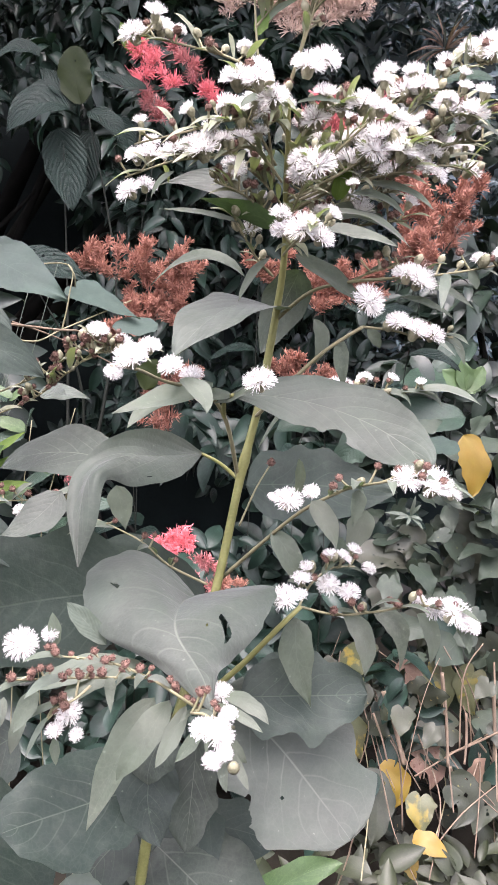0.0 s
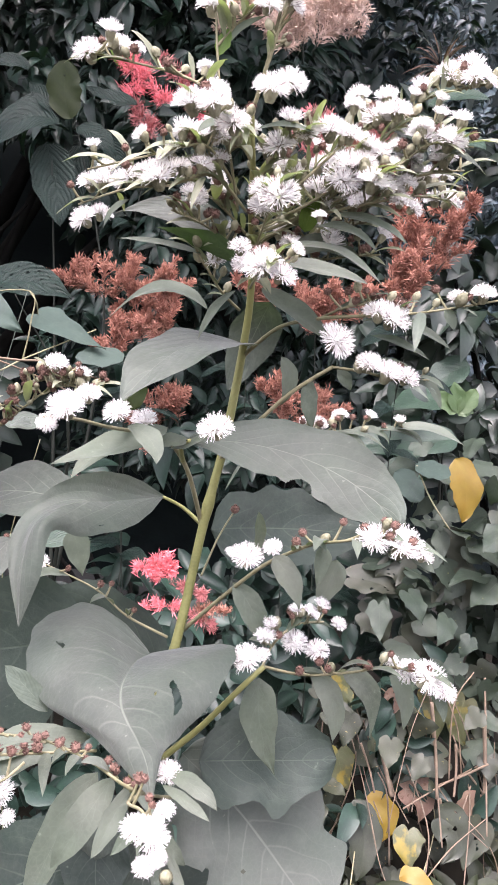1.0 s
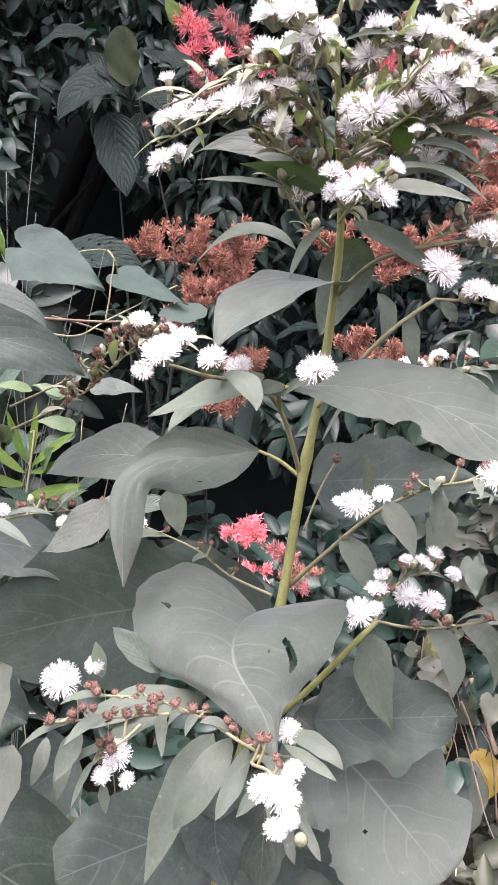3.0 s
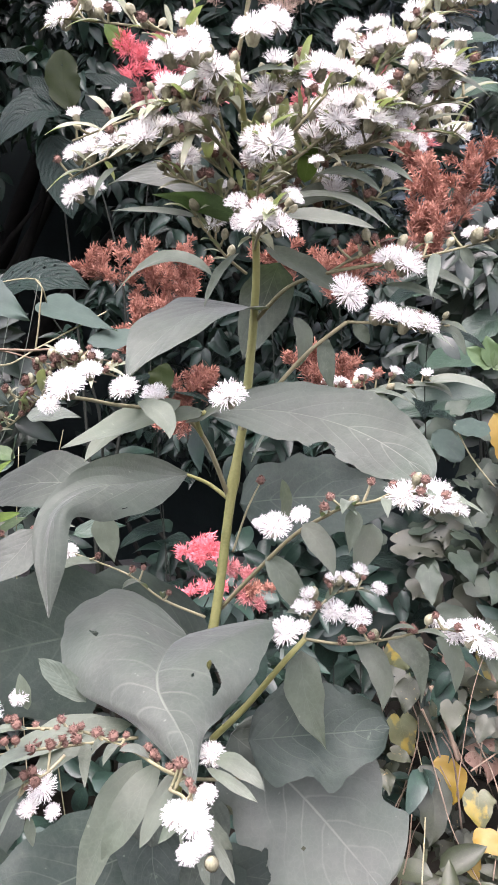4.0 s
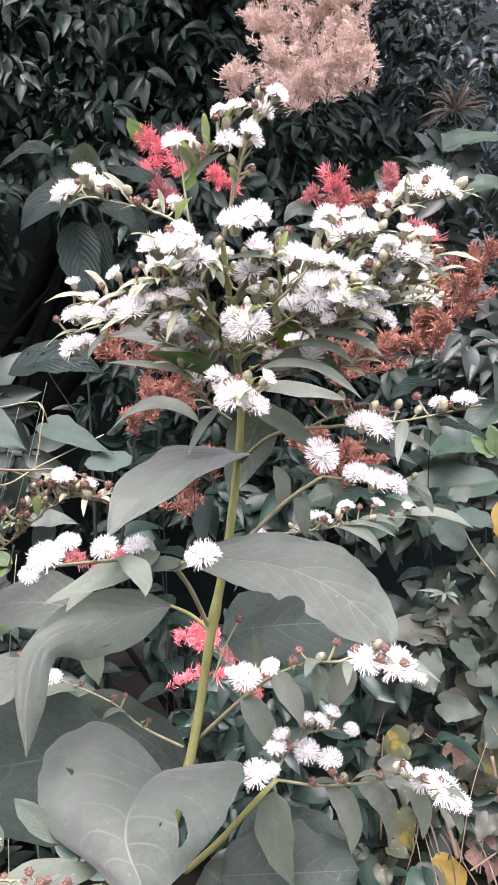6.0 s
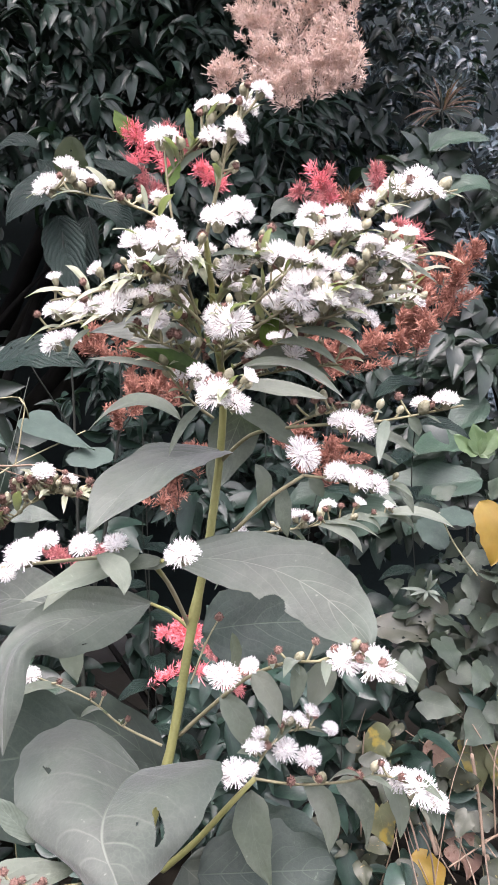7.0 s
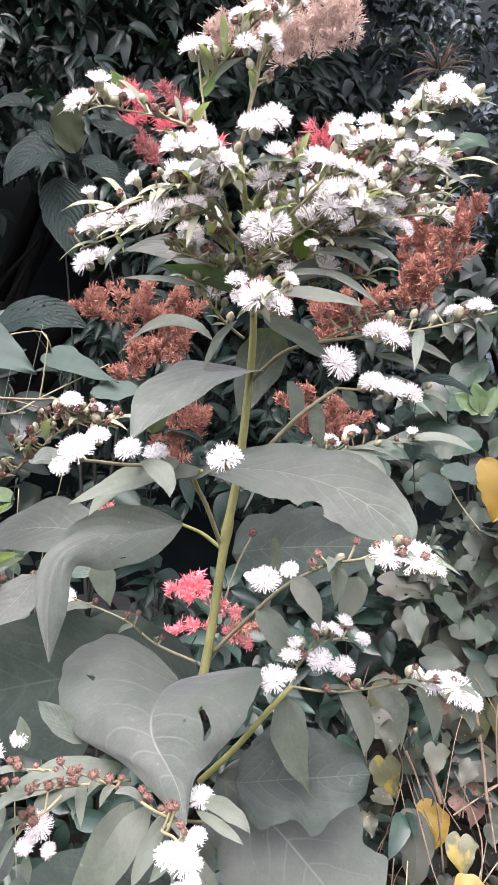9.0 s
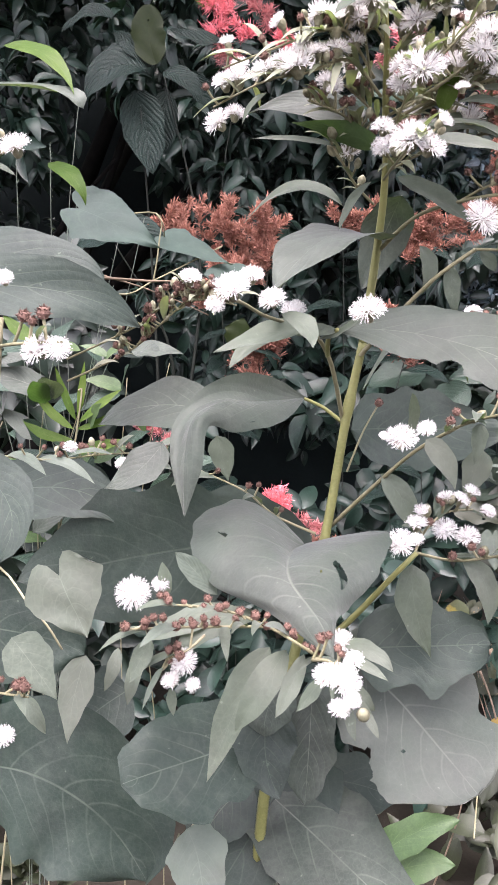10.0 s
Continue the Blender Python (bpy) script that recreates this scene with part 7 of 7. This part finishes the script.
leaf(CREEPER, (0.577, 2.850, 0.855), (0.681, 2.840, 0.839), (0.768, 2.840, 0.800), 0.122, (0, -0.8, 0.8), shape="heart", material=LEAF_CREEP, fold=0.12, lobe=0.13, gaps=((0.84, 0.39, 0.052), (0.61, 0.62, 0.046), (0.5, 0.21, 0.027), (0.76, 0.69, 0.052)))
leaf(CREEPER, (0.627, 2.850, 0.728), (0.691, 2.840, 0.690), (0.717, 2.840, 0.605), 0.142, (0, -1, 0.3), shape="heart", material=LEAF_CREEP, fold=0.12, lobe=0.13, gaps=((0.39, 0.54, 0.048), (0.6, 0.64, 0.038), (0.61, 0.56, 0.029), (0.8, 0.72, 0.023)))
leaf(CREEPER, (0.767, 2.800, 0.662), (0.813, 2.800, 0.599), (0.798, 2.800, 0.514), 0.180, (0, -1, 0.3), shape="heart", material=LEAF_CREEP, fold=0.12, lobe=0.13, gaps=((0.83, 0.73, 0.043), (0.18, 0.69, 0.024), (0.83, 0.55, 0.022), (0.27, 0.53, 0.04)))
leaf(CREEPER, (1.007, 2.800, 0.839), (0.923, 2.800, 0.836), (0.865, 2.800, 0.771), 0.160, (0, -1, 0.3), shape="heart", material=LEAF_CREEP, fold=0.12, lobe=0.13, gaps=((0.67, 0.71, 0.028), (0.15, 0.7, 0.02), (0.76, 0.22, 0.048), (0.7, 0.68, 0.039)))
leaf(CREEPER, (0.907, 2.850, 0.993), (0.970, 2.840, 0.955), (1.019, 2.840, 0.872), 0.162, (0, -1, 0.3), shape="heart", material=LEAF_CREEP, fold=0.12, lobe=0.13, gaps=((0.77, 0.27, 0.044), (0.38, 0.69, 0.047), (0.48, 0.47, 0.021), (0.17, 0.51, 0.037)))
leaf(CREEPER, (0.787, 2.850, 0.883), (0.722, 2.850, 0.902), (0.661, 2.850, 0.857), 0.143, (0, -1, 0.3), shape="heart", material=LEAF_CREEP, fold=0.12, lobe=0.13, gaps=((0.76, 0.51, 0.025), (0.4, 0.61, 0.038), (0.16, 0.65, 0.049), (0.21, 0.48, 0.033)))
leaf(CREEPER, (1.048, 2.800, 0.563), (1.074, 2.800, 0.500), (1.057, 2.800, 0.435), 0.120, (0, -1, 0.3), shape="heart", material=LEAF_CREEP, fold=0.12, lobe=0.13, gaps=((0.7, 0.34, 0.028), (0.49, 0.73, 0.023), (0.23, 0.52, 0.051), (0.51, 0.41, 0.05)))
leaf(CREEPER, (0.692, 2.700, 0.485), (0.744, 2.700, 0.455), (0.799, 2.700, 0.404), 0.097, (0, -1, 0.3), material=LEAF_DRY, fold=0.12)
leaf(CREEPER, (1.005, 2.550, 0.212), (0.969, 2.550, 0.171), (0.944, 2.550, 0.110), 0.091, (0, -1, 0.3), material=LEAF_DRY, fold=0.12)
leaf(CREEPER, (0.690, 2.500, 1.304), (0.745, 2.480, 1.293), (0.795, 2.460, 1.285), 0.075, (0, -0.8, 0.8), shape="round", material=LEAF_VINE, fold=0.1)
leaf(CREEPER, (0.651, 2.600, 1.273), (0.698, 2.580, 1.229), (0.729, 2.560, 1.181), 0.085, (0, -0.9, 0.4), shape="round", material=LEAF_VINE, fold=0.1)
twig(CREEPER, [(0.696, 2.500, 1.306), (0.745, 2.500, 1.205), (0.816, 2.500, 1.107)], 0.0028, 0.0022, material=TWIG)
leaf(CREEPER, (0.657, 2.500, 1.060), (0.611, 2.475, 1.073), (0.566, 2.470, 1.075), 0.012, (0, -0.9, 0.5), shape="lance", material=LEAF_PALE)
leaf(CREEPER, (0.657, 2.500, 1.060), (0.627, 2.475, 1.062), (0.598, 2.470, 1.053), 0.012, (0, -0.9, 0.5), shape="lance", material=LEAF_PALE)
leaf(CREEPER, (0.657, 2.500, 1.060), (0.661, 2.475, 1.103), (0.664, 2.470, 1.133), 0.012, (0, -0.9, 0.5), shape="lance", material=LEAF_PALE)
leaf(CREEPER, (0.657, 2.500, 1.060), (0.671, 2.475, 1.089), (0.685, 2.470, 1.105), 0.012, (0, -0.9, 0.5), shape="lance", material=LEAF_PALE)
leaf(CREEPER, (0.657, 2.500, 1.060), (0.674, 2.475, 1.062), (0.692, 2.470, 1.052), 0.012, (0, -0.9, 0.5), shape="lance", material=LEAF_PALE)
leaf(CREEPER, (0.657, 2.500, 1.060), (0.676, 2.475, 1.048), (0.695, 2.470, 1.024), 0.012, (0, -0.9, 0.5), shape="lance", material=LEAF_PALE)
leaf(CREEPER, (0.657, 2.500, 1.060), (0.649, 2.475, 1.052), (0.640, 2.470, 1.032), 0.012, (0, -0.9, 0.5), shape="lance", material=LEAF_PALE)
STALKS = thing("dry_stalks", (0.7, 2.6, -0.2), "tangle of dry straw-coloured dead stalks", "dead stalks")
twig(STALKS, [(0.626, 2.700, 0.389), (0.661, 2.600, 0.281), (0.753, 2.500, 0.134)], 0.003, 0.0021, "stalk", material=STRAW)
twig(STALKS, [(0.662, 2.700, 0.411), (0.693, 2.650, 0.279), (0.732, 2.600, 0.160)], 0.006, 0.0042, "stalk", material=STRAW)
twig(STALKS, [(1.044, 2.700, 0.556), (1.026, 2.600, 0.371), (0.975, 2.400, 0.155)], 0.004, 0.0028, "stalk", material=STRAW)
twig(STALKS, [(0.854, 2.700, 0.489), (0.859, 2.600, 0.285), (0.835, 2.400, 0.115)], 0.004, 0.0028, "stalk", material=STRAW)
twig(STALKS, [(0.730, 2.500, 0.183), (0.885, 2.550, 0.250), (1.046, 2.600, 0.310)], 0.003, 0.0021, "stalk", material=STRAW)
twig(STALKS, [(0.577, 2.700, 0.357), (0.616, 2.600, 0.219), (0.626, 2.400, 0.111)], 0.0025, 0.0017499999999999998, "stalk", material=STRAW)
twig(STALKS, [(0.609, 2.700, 0.337), (0.629, 2.600, 0.219), (0.667, 2.500, 0.132)], 0.002, 0.0014, "stalk", material=STRAW)
twig(STALKS, [(0.946, 2.700, 0.345), (0.966, 2.550, 0.211), (0.876, 2.300, 0.026)], 0.003, 0.0021, "stalk", material=STRAW)
twig(STALKS, [(0.916, 2.500, 0.137), (0.999, 2.600, 0.268), (1.072, 2.700, 0.369)], 0.003, 0.0021, "stalk", material=STRAW)
twig(STALKS, [(0.760, 2.600, 0.283), (0.806, 2.450, 0.124), (0.706, 2.200, 0.017)], 0.003, 0.0021, "stalk", material=STRAW)
twig(STALKS, [(0.863, 2.600, 0.224), (0.935, 2.500, 0.138), (1.002, 2.450, 0.088)], 0.0025, 0.0017499999999999998, "stalk", material=STRAW)
twig(STALKS, [(0.749, 2.300, 0.061), (0.866, 2.400, 0.115), (1.011, 2.500, 0.159)], 0.0025, 0.0017499999999999998, "stalk", material=STRAW)
twig(STALKS, [(0.801, 2.700, 0.363), (0.813, 2.650, 0.281), (0.760, 2.500, 0.174)], 0.0035, 0.00245, "stalk", material=STRAW)
twig(STALKS, [(0.629, 2.500, 0.132), (0.636, 2.350, 0.065), (0.658, 2.150, 0.037)], 0.002, 0.0014, "stalk", material=STRAW)
twig(STALKS, [(0.621, 2.560, 0.449), (0.666, 2.550, 0.326), (0.695, 2.520, 0.212)], 0.0085, 0.0068, "stalk", material=STRAW)
twig(STALKS, [(0.818, 2.560, 0.518), (0.840, 2.550, 0.359), (0.846, 2.520, 0.209)], 0.0060, 0.0048, "stalk", material=STRAW)
twig(STALKS, [(0.995, 2.560, 0.484), (1.010, 2.550, 0.317), (1.006, 2.520, 0.160)], 0.0070, 0.0056, "stalk", material=STRAW)
twig(STALKS, [(0.850, 2.560, 0.228), (0.939, 2.550, 0.275), (1.009, 2.520, 0.332)], 0.0045, 0.0036, "stalk", material=STRAW)
twig(STALKS, [(0.910, 2.560, 0.378), (0.914, 2.550, 0.292), (0.902, 2.520, 0.217)], 0.0050, 0.0040, "stalk", material=STRAW)
twig(STALKS, [(0.591, 2.560, 0.371), (0.622, 2.550, 0.292), (0.638, 2.520, 0.224)], 0.0040, 0.0032, "stalk", material=STRAW)
twig(STALKS, [(0.961, 2.560, 0.276), (1.001, 2.550, 0.229), (1.023, 2.520, 0.193)], 0.0040, 0.0032, "stalk", material=STRAW)
twig(STALKS, [(0.868, 2.560, 0.189), (0.882, 2.550, 0.132), (0.879, 2.520, 0.087)], 0.0060, 0.0048, "stalk", material=STRAW)

r = random.Random(77)
for k in range(28):
    x, y = r.uniform(0.3, 1.5), r.uniform(2.35, 2.95)
    z = r.uniform(-0.25, 0.35)
    a = Vector((x, y, z))
    way = Vector((r.uniform(-0.35, 0.35), r.uniform(-0.2, 0.2), r.uniform(0.3, 1.0))).normalized() * r.uniform(0.2, 0.5)
    q = r.uniform(0.0015, 0.0035)
    twig(STALKS, [a - Vector((0, 0, 0.1)), a + way * 0.5 + Vector((r.uniform(-0.04, 0.04), 0, 0.02)), a + way], q, q * 0.6, "stalk", STRAW)
WEEDS = thing("weeds", (0.3, 2.0, -0.2), "low light-green weeds on the ground", "weeds", kind="stuff")
crown_leaves("weed_leaves", (-0.8, 2.05, -0.24), (1.5, 2.75, -0.04), 420, 0.12, 0.42, -0.3, T_DROOP, WEED, WEEDS, 60, 0.05, seed=21, whorl=6)
crown_leaves("weed_leaves", (-1.6, 0.2, -0.06), (1.6, 2.1, -0.02), 1200, 0.1, 0.4, -0.3, T_DROOP, WEED, WEEDS, 120, 0.06, seed=23, whorl=6)
GREENS = thing("undergrowth", (-0.2, 2.6, -0.2), "undergrowth with the shade of the shrubs put into its dark leaf colour", "undergrowth", kind="stuff")
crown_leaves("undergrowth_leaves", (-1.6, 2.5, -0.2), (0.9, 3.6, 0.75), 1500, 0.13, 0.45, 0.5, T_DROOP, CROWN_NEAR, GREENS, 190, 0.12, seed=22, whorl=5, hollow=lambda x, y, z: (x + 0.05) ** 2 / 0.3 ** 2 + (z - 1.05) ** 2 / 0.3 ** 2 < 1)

GRASS = thing("grass_tuft", (-0.62, 1.35, 0.05), "pale thin grass stalks standing beside the leaves", "grass")
r = random.Random(63)
for k in range(9):
    foot = Vector((-0.50 + r.uniform(-0.05, 0.05), 1.3 + r.uniform(-0.04, 0.04), 0.0))
    knee = Vector((-0.44 + r.uniform(-0.05, 0.05), foot.y, 1.1 + r.uniform(-0.1, 0.1)))
    ear = knee + Vector((r.uniform(-0.05, 0.16), r.uniform(-0.03, 0.03), r.uniform(0.42, 0.7)))
    twig(GRASS, [foot, knee, knee.lerp(ear, 0.6) + Vector((r.uniform(-0.015, 0.015), 0, 0)), ear], 0.001, 0.0005, "blade", material=LEAF_PALE)
    if k % 2:
        under(mesh_object("seed_head", fuzz_mesh("seed_head", [[knee.lerp(ear, 0.6), knee.lerp(ear, 0.8), ear]], 0.007, 0.0006, 40, 700 + k, 0.5), LEAF_PALE), GRASS)
